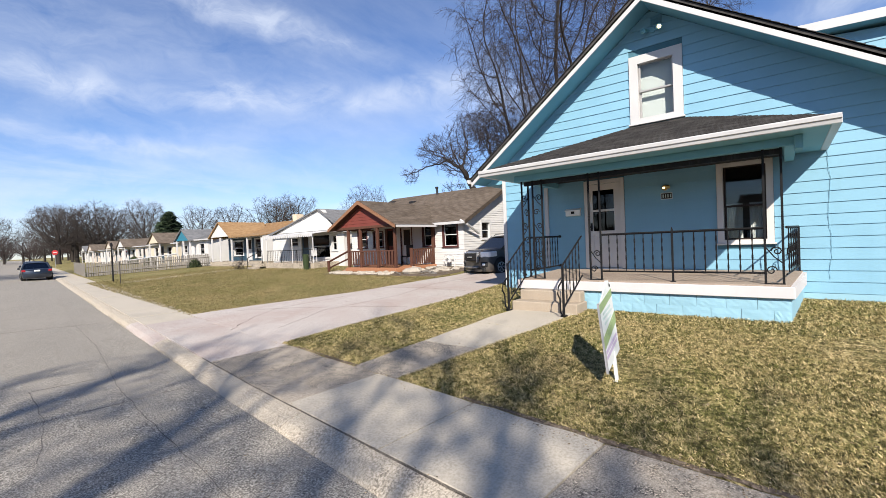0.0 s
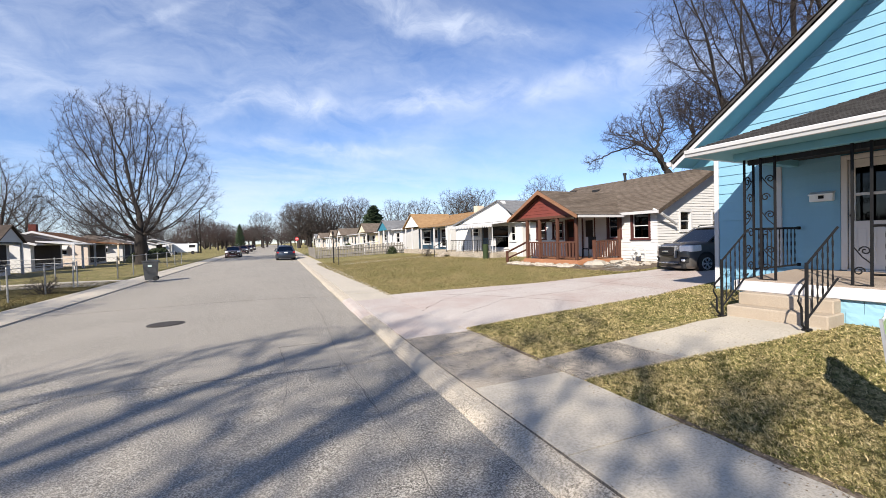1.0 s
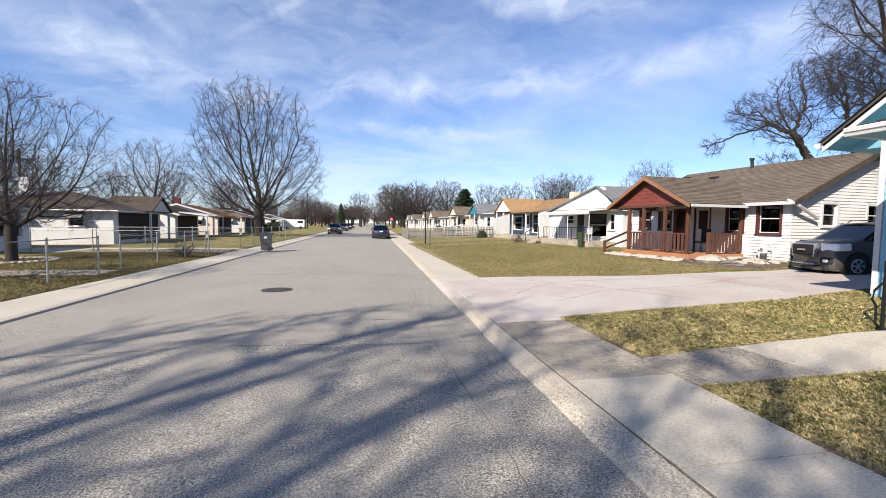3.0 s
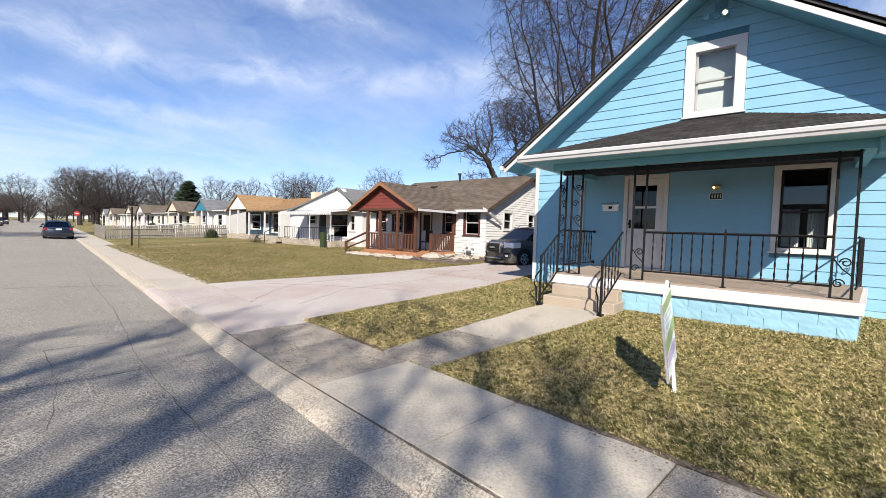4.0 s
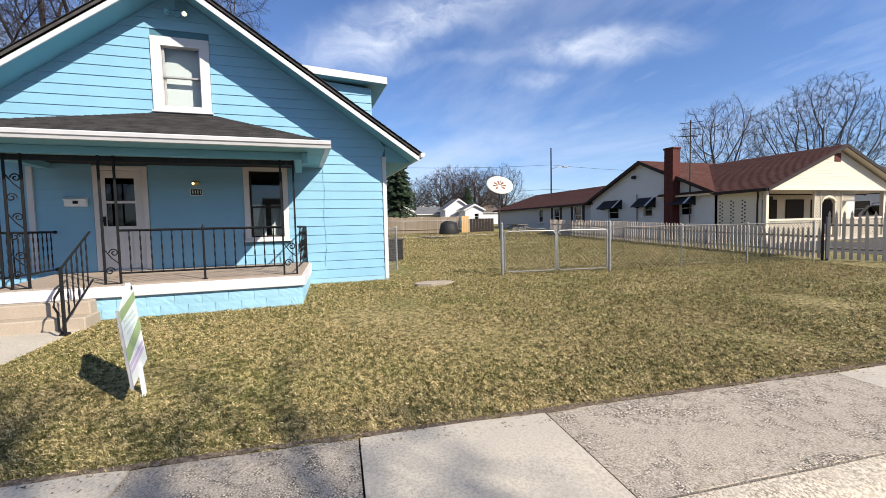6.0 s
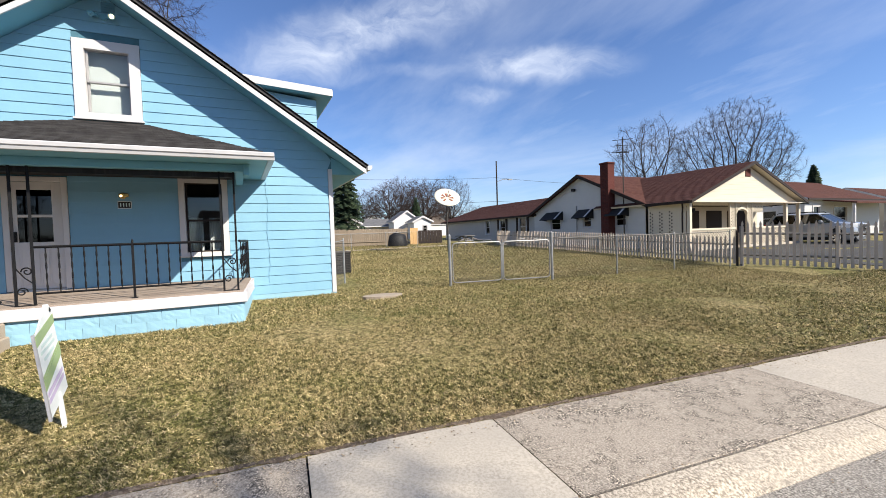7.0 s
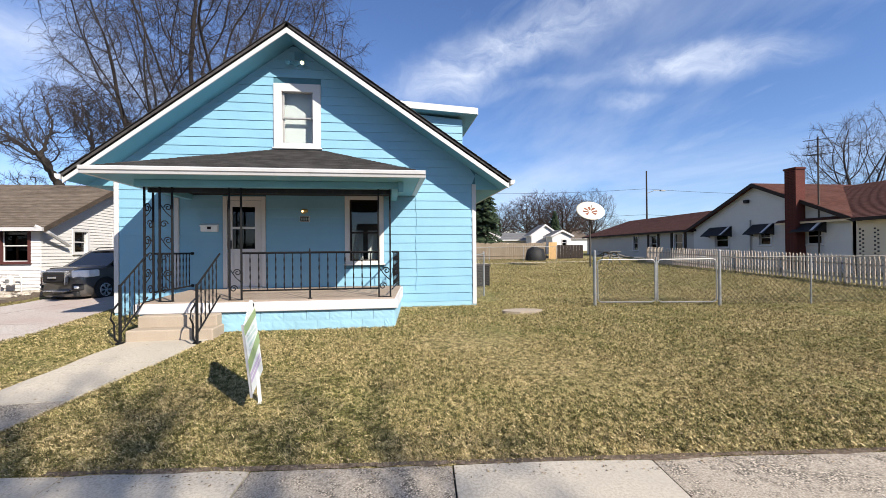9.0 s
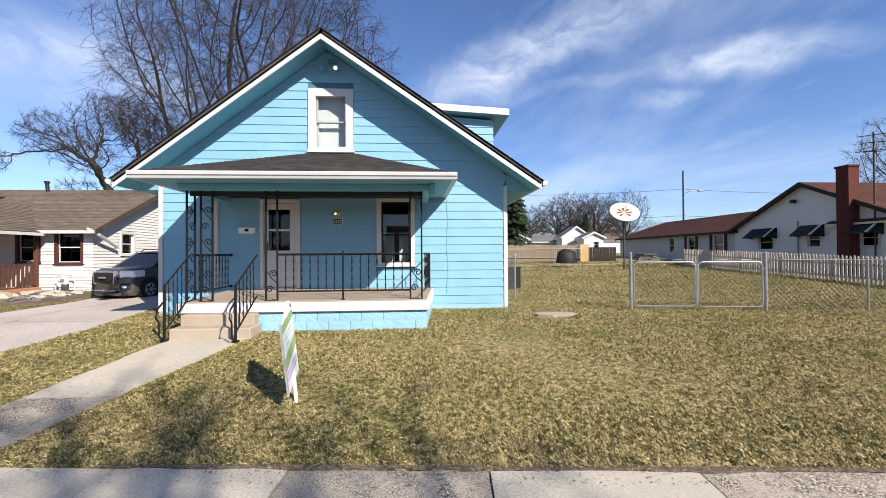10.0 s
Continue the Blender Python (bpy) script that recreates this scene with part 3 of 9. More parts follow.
for pts, w in (([(1.02, -6), (1.10, -2), (0.98, 1), (1.06, 4.2), (0.95, 7.5), (1.05, 11), (0.98, 15), (1.06, 21)], 0.016), ([(-5.2, 6.9), (-3.4, 6.75), (-1.6, 6.9), (0.2, 6.8), (1.7, 6.95)], 0.013), ([(-5.2, 14.9), (-2.6, 14.75), (0.1, 14.9), (1.7, 14.8)], 0.012), ([(0.15, 5.6), (0.22, 6.8), (0.12, 8.3), (0.95, 8.4)], 0.014), ([(-5.3, -2.2), (-3.0, -2.35), (-0.6, -2.2), (1.7, -2.3)], 0.010)):
    c = MB()
    fine = []
    for (u0, v0), (u1, v1) in zip(pts, pts[1:]):
        m = max(2, int(math.hypot(u1 - u0, v1 - v0) / 0.12))
        for i in range(m):
            s = i / m
            u, v = u0 + (u1 - u0) * s, v0 + (v1 - v0) * s
            k = 0.025 * noise.noise((u * 3, v * 3, 2)) + 0.008 * noise.noise((u * 11, v * 11, 5))
            fine.append((u + k, v + k))
    for i in range(len(fine) - 1):
        (ua, va), (ub, vb) = fine[i], fine[i + 1]
        d = Vector((ub - ua, vb - va)).normalized()
        q = w * 0.45 * (0.3 + 0.75 * abs(noise.noise((ua * 2, va * 2, 8))))
        nx, ny = -d.y * q, d.x * q
        vs = []
        for (a, b) in ((ua - nx, va - ny), (ub - nx, vb - ny), (ub + nx, vb + ny), (ua + nx, va + ny)):
            vs.append((*xy(a, b), road_z(a) + 0.0035))
        c.add(vs + [(x, y, z - 0.02) for x, y, z in vs], [(0, 1, 2, 3), (7, 6, 5, 4), (0, 4, 5, 1), (2, 6, 7, 3)])
    single("road_crack", c, M_CRACK, (*xy(*pts[0]), -0.05), "dark ragged crack in the asphalt", "crack", "road cracks", "structure")
curb = thing("kerb", (*xy(2.0, 0), -0.1), "weathered low rolled concrete kerb along the street", "kerb", kind="structure")
random.seed(11)
v = -34.0
while v < 64:
    ln = random.uniform(2.6, 3.4) if v < 24 else 9.0
    prof = [(CURB_OUT + random.uniform(-0.02, 0.02), -0.10), (CURB_OUT + 0.02, -0.075), (1.88, -0.03), (1.97, -0.010), (CURB_IN - 0.010, -0.001), (CURB_IN - 0.005, -0.012), (CURB_IN - 0.003, -0.3), (CURB_OUT, -0.3)]
    mb = MB()
    a, b = v + 0.006, v + ln - 0.006
    k = 4
    vs = []
    for i in range(k + 1):
        w = a + (b - a) * i / k
        for u, z in prof:
            du = 0.016 * noise.noise((w * 1.7, u * 3, 2)) if z > -0.09 else 0
            vs.append((*xy(u + (0.03 * noise.noise((w * 2.1, 0, 7)) if u < 1.8 else 0), w), z + du))
    n = len(prof)
    fs = [(i * n + j, (i + 1) * n + j, (i + 1) * n + (j + 1) % n, i * n + (j + 1) % n) for i in range(k) for j in range(n)]
    fs += [tuple(range(n)), tuple(range(k * n + n - 1, k * n - 1, -1))]
    part("kerb_stone", mb.add(vs, fs), M_DRIVE if 7.5 < v < 13 else M_CURB, curb)
    v += ln
tail = MB()
for a, b in ((-260, -34), (v, 620)):
    vs = [(*xy(u, w), z) for w in (a, b) for u, z in ((CURB_OUT, -0.1), (1.93, -0.02), (CURB_IN, 0.0), (CURB_IN, -0.3), (CURB_OUT, -0.3))]
    tail.add(vs, [(i, 5 + i, 5 + (i + 1) % 5, (i + 1) % 5) for i in range(5)])
part("far_kerb", tail, M_CURB, curb)

pave = thing("pavement", (*xy(2.7, 0), 0), "concrete pavement of smooth and worn slabs beside the lawn", "pavement", kind="structure")
JOINTS = [-31, -28, -25, -22, -19, -16, -13, -10.1, -7.2, -4.28, -1.0, 0.56, 2.09, 3.44, 5.02, 6.4, 7.6, 9.3, 11.0, 12.6, 14.2, 16, 18, 20, 22, 24, 26, 28, 30, 32, 34, 36, 38, 41]
OLD = {-4.28, 0.56, 5.02, 6.4, -10.1}
for a, b in zip(JOINTS, JOINTS[1:]):
    g = 0.007
    drive = 7.5 < a < 12.5
    w = WALK_IN + (0.12 if drive else 0.0)
    random.seed(int(a * 100) + 7)
    dz = random.uniform(-0.006, 0.006)
    vs, fs = [], []
    k = 5
    edge = [(CURB_IN + g, 0.0), (CURB_IN + g + 0.006, 0.006), (w - 0.012, 0.022), (w, 0.014), (w, -0.2), (CURB_IN + g, -0.2)]
    for i in range(k + 1):
        q = a + g + (b - a - 2 * g) * i / k
        for j, (u, z) in enumerate(edge):
            vs.append((*xy(u + (0.02 * noise.noise((q * 2, 5, 1)) if j in (2, 3) else 0), q), z + dz + (-0.008 if i in (0, k) and z > 0 else 0)))
    n = len(edge)
    fs = [(i * n + j, (i + 1) * n + j, (i + 1) * n + (j + 1) % n, i * n + (j + 1) % n) for i in range(k) for j in range(n)]
    fs += [tuple(range(n)), tuple(range(k * n + n - 1, k * n - 1, -1))]
    part("slab", MB().add(vs, fs), M_DRIVE if drive else (M_CONC_OLD if a in OLD else M_CONC), pave)
bed = MB()
for a, b in ((-260, -31), (41, 620)):
    vs = [(*xy(u, w), z) for w in (a, b) for u, z in ((CURB_IN + 0.01, 0.0), (WALK_IN, 0.02), (WALK_IN, -0.3), (CURB_IN + 0.01, -0.3))]
    bed.add(vs, [(i, 4 + i, 4 + (i + 1) % 4, (i + 1) % 4) for i in range(4)])
part("far_pavement", bed, M_CONC, pave)
jb = MB()
vs = [(*xy(u, w), z) for w in (-31, 41) for u, z in ((CURB_IN - 0.05, -0.035), (WALK_IN - 0.02, -0.012), (WALK_IN - 0.02, -0.2), (CURB_IN - 0.03, -0.2))]
jb.add(vs, [(i, 4 + i, 4 + (i + 1) % 4, (i + 1) % 4) for i in range(4)])
part("joint_bed", jb, M_TAR, pave, "dark soil in the joints")
jf, vs = MB(), []
for i in range(801):
    w = -16 + i * 0.03
    half = 0.0008 + (0.0062 if w < 7.4 else 0.001) * max(0.0, 0.05 + noise.noise((w * 1.1, 4, 4)) + 0.8 * noise.noise((w * 7, 2, 9)))
    mid = CURB_IN + 0.001 + 0.006 * noise.noise((w * 3, 6, 2))
    vs += [(*xy(mid - half - 0.001, w), -0.05), (*xy(mid - half, w), 0.004), (*xy(mid + half, w), 0.007), (*xy(mid + half + 0.001, w), -0.05)]
jf.add(vs, [(4 * i + j, 4 * i + 4 + j, 4 * i + 5 + j, 4 * i + 1 + j) for i in range(800) for j in range(3)])
part("joint_soil", jf, M_CRACK, pave, "dark ragged soil along the kerb joint")

# the far side of the street
strip("pavement_far", [(-6.72, 0.0), (-6.6, 0.015), (-5.62, 0.0), (-5.52, -0.02), (-5.50, -0.12)], -60, 300, 6, M_CONC, label="pale concrete pavement along the far kerb", category="pavement", kind="structure")


def flat_piece(poly, lift, thick=0.12, cuts=14):
    """A thin sheet that follows the land over a four-cornered outline of (x, y)."""
    p = [Vector((a, b, 0)) for a, b in poly]
    top, low, fs = [], [], []
    m = cuts + 1
    for i in range(m):
        for j in range(m):
            s, t = i / cuts, j / cuts
            q = (p[0] * (1 - s) + p[1] * s) * (1 - t) + (p[3] * (1 - s) + p[2] * s) * t
            e = 0.05 * noise.noise((q.x * 1.3, q.y * 1.3, 9)) if (i in (0, cuts) or j in (0, cuts)) else 0
            top.append((q.x + e, q.y + e, gz(q.x, q.y) + lift))
            low.append((q.x + e, q.y + e, gz(q.x, q.y) + lift - thick))
    n = m * m
    for i in range(cuts):
        for j in range(cuts):
            a = i * m + j
            fs.append((a, a + m, a + m + 1, a + 1))
            fs.append((n + a, n + a + 1, n + a + m + 1, n + a + m))
    ring = [i * m for i in range(m)] + [(m - 1) * m + j for j in range(1, m)] + [i * m + m - 1 for i in range(m - 2, -1, -1)] + [j for j in range(m - 2, 0, -1)]
    for a, b in zip(ring, ring[1:] + ring[:1]):
        fs.append((a, b, n + b, n + a))
    return MB().add(top + low, fs)


drive = thing("driveway", (7, 9.5, 0.2), "pale worn concrete driveway with pinkish patches", "driveway", kind="structure")
DRIVE = [[(3.95, 7.45), (8.6, 7.15), (8.6, 11.0), (4.45, 12.75)], [(8.615, 7.15), (12.6, 7.35), (12.6, 10.3), (8.615, 11.0)], [(12.615, 7.35), (30, 7.5), (30, 10.6), (12.615, 10.3)]]
for q in DRIVE:
    part("drive_slab", flat_piece(q, 0.022), M_DRIVE, drive)
random.seed(41)
for pts in ([(4.6, 8.6), (6.2, 9.3), (8.4, 9.0), (10.5, 9.5), (12.4, 9.0)], [(5.3, 11.8), (6.2, 10.2), (6.9, 8.4), (7.2, 7.4)], [(9.4, 10.7), (9.7, 9.2), (9.5, 7.4)], [(4.1, 9.6), (5.0, 10.4), (5.9, 10.9), (7.9, 10.6)]):
    c, fine = MB(), []
    for (xa, ya), (xb, yb) in zip(pts, pts[1:]):
        m = max(2, int(math.hypot(xb - xa, yb - ya) / 0.14))
        for i in range(m):
            k = 0.07 * noise.noise((xa * 3 + i, ya * 3, 2)) + 0.03 * noise.noise((i * 1.7, ya, 5))
            fine.append((xa + (xb - xa) * i / m + k, ya + (yb - ya) * i / m - k))
    for (xa, ya), (xb, yb) in zip(fine, fine[1:]):
        d = Vector((xb - xa, yb - ya)).normalized()
        w = 0.006 * (0.25 + 1.2 * abs(noise.noise((xa * 2, ya * 2, 8))))
        vs = [(p, q, gz(p, q) + 0.0245) for p, q in ((xa + d.y * w, ya - d.x * w), (xb + d.y * w, yb - d.x * w), (xb - d.y * w, yb + d.x * w), (xa - d.y * w, ya + d.x * w))]
        c.add(vs + [(p, q, z - 0.02) for p, q, z in vs], [(0, 1, 2, 3), (7, 6, 5, 4), (0, 4, 5, 1), (2, 6, 7, 3)])
    part("crack", c, M_CRACK, drive, "dark ragged crack")
single("driveway_far", flat_piece([xy(-16, 6.0), xy(-6.73, 6.0), xy(-6.73, 10.3), xy(-16, 10.3)], 0.014, 0.1), M_DRIVE, (*xy(-10, 8), 0), "pinkish worn concrete driveway across the street", "driveway", kind="structure")
path = thing("front_walk", (5.7, 4.5, 0.1), "narrow concrete walk from the pavement to the porch steps", "walk", kind="structure")
WALK = [[(3.66, 4.33), (5.05, 4.12), (5.05, 5.12), (3.73, 5.2)], [(5.065, 4.12), (6.4, 3.9), (6.4, 5.06), (5.065, 5.12)], [(6.415, 3.9), (7.78, 3.72), (7.78, 5.0), (6.415, 5.06)]]
for q, m in zip(WALK, (M_CONC_OLD, M_CONC, M_CONC)):
    part("walk_slab", flat_piece(q, 0.025), m, path)
for q in ([(-6.1, 15.0), (-6.0, 16.3), (-30, 16.9), (-30, 15.6)], [(-4.4, 24.0), (-4.1, 27.4), (-16, 29.2), (-16, 25.8)]):
    single("side_walk", flat_piece(q, 0.02), M_CONC, (q[0][0], q[0][1], 0), "pale concrete garden walk across the far lawn", "walk", kind="structure")
single("side_walk", flat_piece([(7.2, 29.6), (7.4, 31.0), (15.4, 31.0), (15.4, 29.6)], 0.02), M_CONC, (7.2, 30, 0.1), "narrow concrete walk across the lawn", "walk", kind="structure")

lid = MB().tube([(*xy(-2.05, 11.6), -0.06), (*xy(-2.05, 11.6), -0.028)], 0.36, 28)
lid.tube([(*xy(-2.05, 11.6), -0.05), (*xy(-2.05, 11.6), -0.022)], 0.29, 28)
single("manhole_cover", lid, M_IRONLID, (*xy(-2.05, 11.6), -0.05), "round rusty cast iron cover set in the asphalt", "manhole cover")

# ---- walls, boards and windows ----


def wall(mb, axis, pos, thick, a0, a1, z0, z1, holes=()):
    """A wall across x or y at pos, with openings (a0, a1, z0, z1) cut through."""
    ca = sorted({a0, a1, *[h for q in holes for h in q[:2]]})
    cz = sorted({z0, z1, *[h for q in holes for h in q[2:]]})
    na, nzz = len(ca), len(cz)
    solid = [[not any(h[0] < (ca[i] + ca[i + 1]) / 2 < h[1] and h[2] < (cz[j] + cz[j + 1]) / 2 < h[3] for h in holes) for j in range(nzz - 1)] for i in range(na - 1)]
    put = (lambda s, a, z: (s, a, z)) if axis == 'x' else (lambda s, a, z: (a, s, z))
    vs = [put(s, a, z) for s in (pos, pos + thick) for a in ca for z in cz]
    at = lambda s, i, j: s * na * nzz + i * nzz + j
    fs = []
    on = lambda i, j: 0 <= i < na - 1 and 0 <= j < nzz - 1 and solid[i][j]
    for i in range(na - 1):
        for j in range(nzz - 1):
            if not solid[i][j]:
                continue
            fs.append((at(0, i, j), at(0, i + 1, j), at(0, i + 1, j + 1), at(0, i, j + 1)))
            fs.append((at(1, i, j), at(1, i, j + 1), at(1, i + 1, j + 1), at(1, i + 1, j)))
            for k, (a, b) in (((i - 1, j), ((i, j), (i, j + 1))), ((i + 1, j), ((i + 1, j), (i + 1, j + 1))), ((i, j - 1), ((i, j), (i + 1, j))), ((i, j + 1), ((i, j + 1), (i + 1, j + 1)))):
                if not on(*k):
                    fs.append((at(0, *a), at(0, *b), at(1, *b), at(1, *a)))
    return mb.add(vs, fs)


def block(mb, axis, pos, thick, a0, a1, z0, z1, c=None):
    args = (pos, pos + thick, a0, a1, z0, z1) if axis == 'x' else (a0, a1, pos, pos + thick, z0, z1)
    return mb.cbox(*args, c) if c else mb.box(*args)


def boards(parent, mat, axis, pos, out, z0, z1, step, span, holes=(), proud=0.022, name="siding_board", joined=False):
    """Lapped boards on a wall; out is +1 or -1 along axis, span(z) the width at that height."""
    z = z0
    whole = MB()
    while z < z1 - 0.02:
        top = min(z + step, z1)
        lo, hi = span(z)
        lo2, hi2 = span(top)
        cuts = [(lo, hi, lo2, hi2)]
        for h in holes:
            if h[2] < top - 0.01 and h[3] > z + 0.01:
                nxt = []
                for a, b, a2, b2 in cuts:
                    if h[1] <= min(a, a2) or h[0] >= max(b, b2):
                        nxt.append((a, b, a2, b2))
                        continue
                    if h[0] > a + 0.02:
                        nxt.append((a, h[0], a2, h[0]))
                    if h[1] < b - 0.02:
                        nxt.append((h[1], b, h[1], b2))
                cuts = nxt
        for a, b, a2, b2 in cuts:
            if b - a < 0.05:
                continue
            if b2 - a2 < 0.01:
                a2, b2 = (a2 + b2) / 2 - 0.005, (a2 + b2) / 2 + 0.005
            p0, p1, p2 = pos + out * 0.001, pos + out * proud, pos + out * 0.006
            prof = [(p0, z), (p1, z), (p1, z + 0.004), (p2, top), (p0, top)]
            vs = []
            for A, B_ in ((a, a2), (b, b2)):
                for s, zz in prof:
                    q = A + (B_ - A) * (zz - z) / max(0.001, top - z)
                    vs.append((s, q, zz) if axis == 'x' else (q, s, zz))
            fs = [(0, 1, 2, 3, 4), (9, 8, 7, 6, 5)] + [(i, 5 + i, 5 + (i + 1) % 5, (i + 1) % 5) for i in range(5)]
            if joined:
                whole.add(vs, fs)
            else:
                part(name, MB().add(vs, fs), mat, parent)
        z = top
    if joined and whole.v:
        part("siding", whole, mat, parent)


def bar(mb, axis, out, pos, d0, d1, a0, a1, z0, z1, c=0.006):
    """A board on a wall: from d0 to d1 proud of pos."""
    s0, s1 = pos + out * d0, pos + out * d1
    if axis == 'x':
        return mb.cbox(s0, s1, a0, a1, z0, z1, c)
    return mb.cbox(a0, a1, s0, s1, z0, z1, c)


def sash_window(parent, axis, pos, out, a0, a1, z0, z1, trim=0.11, frame=None, sash=None, pane=None, backing=None, sill=True, split=0.5, grid=0, name="window", deep=0.09):
    """A hung window in an opening: casing, two sashes with panes, and what hangs behind."""
    frame, sash, pane = frame or M_TRIM, sash or M_TRIM, pane or M_GLASS
    # the casing is one ring with a stepped section: face, outer edge, reveal
    sect = [(0.0, -0.03), (0.0, 0.036), (0.006, 0.042), (1.0, 0.042), (1.0, -deep - 0.04), (0.8, -deep - 0.04), (0.8, -0.03)]
    vs = []
    for da, dz, ca, cz in ((-1, -0.6, a0, z0), (1, -0.6, a1, z0), (1, 1, a1, z1), (-1, 1, a0, z1)):
        for s, d in sect:
            k = trim * (1 - s) - (0.015 if s == 1.0 else 0)
            q, zz, o = ca + da * k, cz + dz * k, pos + out * d
            vs.append((o, q, zz) if axis == 'x' else (q, o, zz))
    n = len(sect)
    fs = [(i * n + j, i * n + (j + 1) % n, ((i + 1) % 4) * n + (j + 1) % n, ((i + 1) % 4) * n + j) for i in range(4) for j in range(n)]
    w = part(name, MB().add(vs, fs), frame, parent)
    if sill:
        s = MB()
        bar(s, axis, out, pos, -0.06, 0.075, a0 - trim - 0.03, a1 + trim + 0.03, z0 - trim * 0.6 - 0.035, z0 - trim * 0.6)
        part("sill", s, frame, w)
    zm = z0 + (z1 - z0) * split
    for za, zb, d in ((zm - 0.02, z1, 0.045), (z0, zm + 0.02, deep)):
        s = MB()
        t = 0.038
        for q in ((a0 + 0.02, a0 + 0.02 + t, za, zb), (a1 - 0.02 - t, a1 - 0.02, za, zb), (a0 + 0.02 + t, a1 - 0.02 - t, zb - t, zb), (a0 + 0.02 + t, a1 - 0.02 - t, za, za + t)):
            bar(s, axis, out, pos, -d - 0.03, -d + 0.005, *q, 0.004)
        for g in range(grid):
            m = a0 + (a1 - a0) * (g + 1) / (grid + 1)
            bar(s, axis, out, pos, -d - 0.02, -d, m - 0.01, m + 0.01, za + t, zb - t, 0.003)
        part("sash", s, sash, w)
        g = MB()
        bar(g, axis, out, pos, -d - 0.018, -d - 0.012, a0 + 0.03, a1 - 0.03, za + 0.01, zb - 0.01, 0.001)
        gp = part("pane", g, pane, w)
        gp.visible_shadow = False
    if backing:
        b = MB()
        bar(b, axis, out, pos, -deep - 0.16, -deep - 0.15, a0 - 0.05, a1 + 0.05, z0 - 0.05, z1 + 0.05, 0.002)
        part("blind", b, backing, w)
    return w


def courses(mb, eave_a, eave_b, ridge_a, ridge_b, step=0.14, lift=0.010):
    """Shingle courses as lapped strips between an eave and a ridge."""
    ea, eb, ra, rb = (Vector(p) for p in (eave_a, eave_b, ridge_a, ridge_b))
    nrm = (eb - ea).cross(ra - ea)
    if nrm.length < 1e-6:
        nrm = (eb - ea).cross(rb - ea)
    nrm.normalize()
    if nrm.z < 0:
        nrm = -nrm
    n = max(2, int(((ra - ea).length + (rb - eb).length) / 2 / step))
    for i in range(n):
        s, t = i / n, min(1, (i + 1.0) / n)
        a, b = ea.lerp(ra, s), eb.lerp(rb, s)
        c, d = eb.lerp(rb, t), ea.lerp(ra, t)
        vs = [a, b, c, d, a + nrm * lift, b + nrm * lift, c + nrm * 0.002, d + nrm * 0.002]
        mb.add(vs, [(4, 5, 6, 7), (0, 1, 5, 4), (1, 2, 6, 5), (3, 0, 4, 7)])
    return mb


# ---- the blue house ----
FX, Y0, Y1, YC = 10.33, -1.43, 6.70, 2.87
EAVE_Z, APEX_Z = 3.30, 6.67
HALF = {1: 4.43, -1: 4.99}
SLOPE = {s: (APEX_Z - EAVE_Z) / HALF[s] for s in HALF}
BACK = 20.2
house = thing("house", (FX, YC, 0.3), "light blue lap-sided cottage with dark shingle gable roof", "house")


def under(y):
    return APEX_Z - 0.16 - SLOPE[1 if y > YC else -1] * abs(y - YC)


def gable_span(z):
    if z <= under(Y0):
        return (Y0 + 0.09, Y1 - 0.09) if z < 3.4 else (Y0, Y1)
    h = APEX_Z - 0.16 - z
    return (max(Y0, YC - h / SLOPE[-1]), min(Y1, YC + h / SLOPE[1]))


DOOR = (3.60, 4.35, 0.87, 2.87)
WINR = (0.905, 1.625, 1.44, 2.92)
ATTIC = (2.42, 3.15, 4.20, 5.43)
OPEN = [DOOR, WINR, ATTIC]
wmb = MB()
wall(wmb, 'x', FX, 0.14, Y0, Y1, 0.25, under(Y0), OPEN[:2])
# the gable above the plate, built up round the attic window
zp = under(Y0)
yl, yr = ATTIC[0], ATTIC[1]
wmb.prism([(Y0, zp), (yl, zp), (yl, under(yl)), ], 'x', FX, FX + 0.14)
wmb.prism([(yr, zp), (Y1, zp), (yr, under(yr))], 'x', FX, FX + 0.14)
wmb.prism([(yl, zp), (yr, zp), (yr, ATTIC[2]), (yl, ATTIC[2])], 'x', FX, FX + 0.14)
wmb.prism([(yl, ATTIC[3]), (yr, ATTIC[3]), (yr, under(yr)), (YC, under(YC)), (yl, under(yl))], 'x', FX, FX + 0.14)
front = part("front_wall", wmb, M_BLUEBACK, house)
mb = MB()
for y, t in ((Y0, 0.14), (Y1, -0.14)):
    mb.box(FX + 0.14, BACK, y, y + t, 0.25, under(y) - 0.02)
mb.prism([(Y0, 0.25), (Y1, 0.25), (Y1, under(Y1)), (YC, under(YC)), (Y0, under(Y0))], 'x', BACK, BACK + 0.14)
part("side_wall", mb, M_BLUE, house)
mb = MB().box(FX + 0.15, BACK, Y0 + 0.15, Y1 - 0.15, 0.72, 0.84).box(FX + 0.15, BACK, Y0 + 0.15, Y1 - 0.15, 3.32, 3.40)
mb.box(FX + 2.6, FX + 2.7, Y0 + 0.15, Y1 - 0.15, 0.84, 3.32).box(FX + 2.4, FX + 2.5, 0.2, 5.2, 3.40, 4.9)
part("inner_walls", mb, M_INTERIOR, house)
HOLES = [(DOOR[0] - 0.10, DOOR[1] + 0.10, DOOR[2], DOOR[3] + 0.10), (WINR[0] - 0.1, WINR[1] + 0.1, WINR[2] - 0.12, WINR[3] + 0.1), (ATTIC[0] - 0.17, ATTIC[1] + 0.17, ATTIC[2] - 0.11, ATTIC[3] + 0.17)]
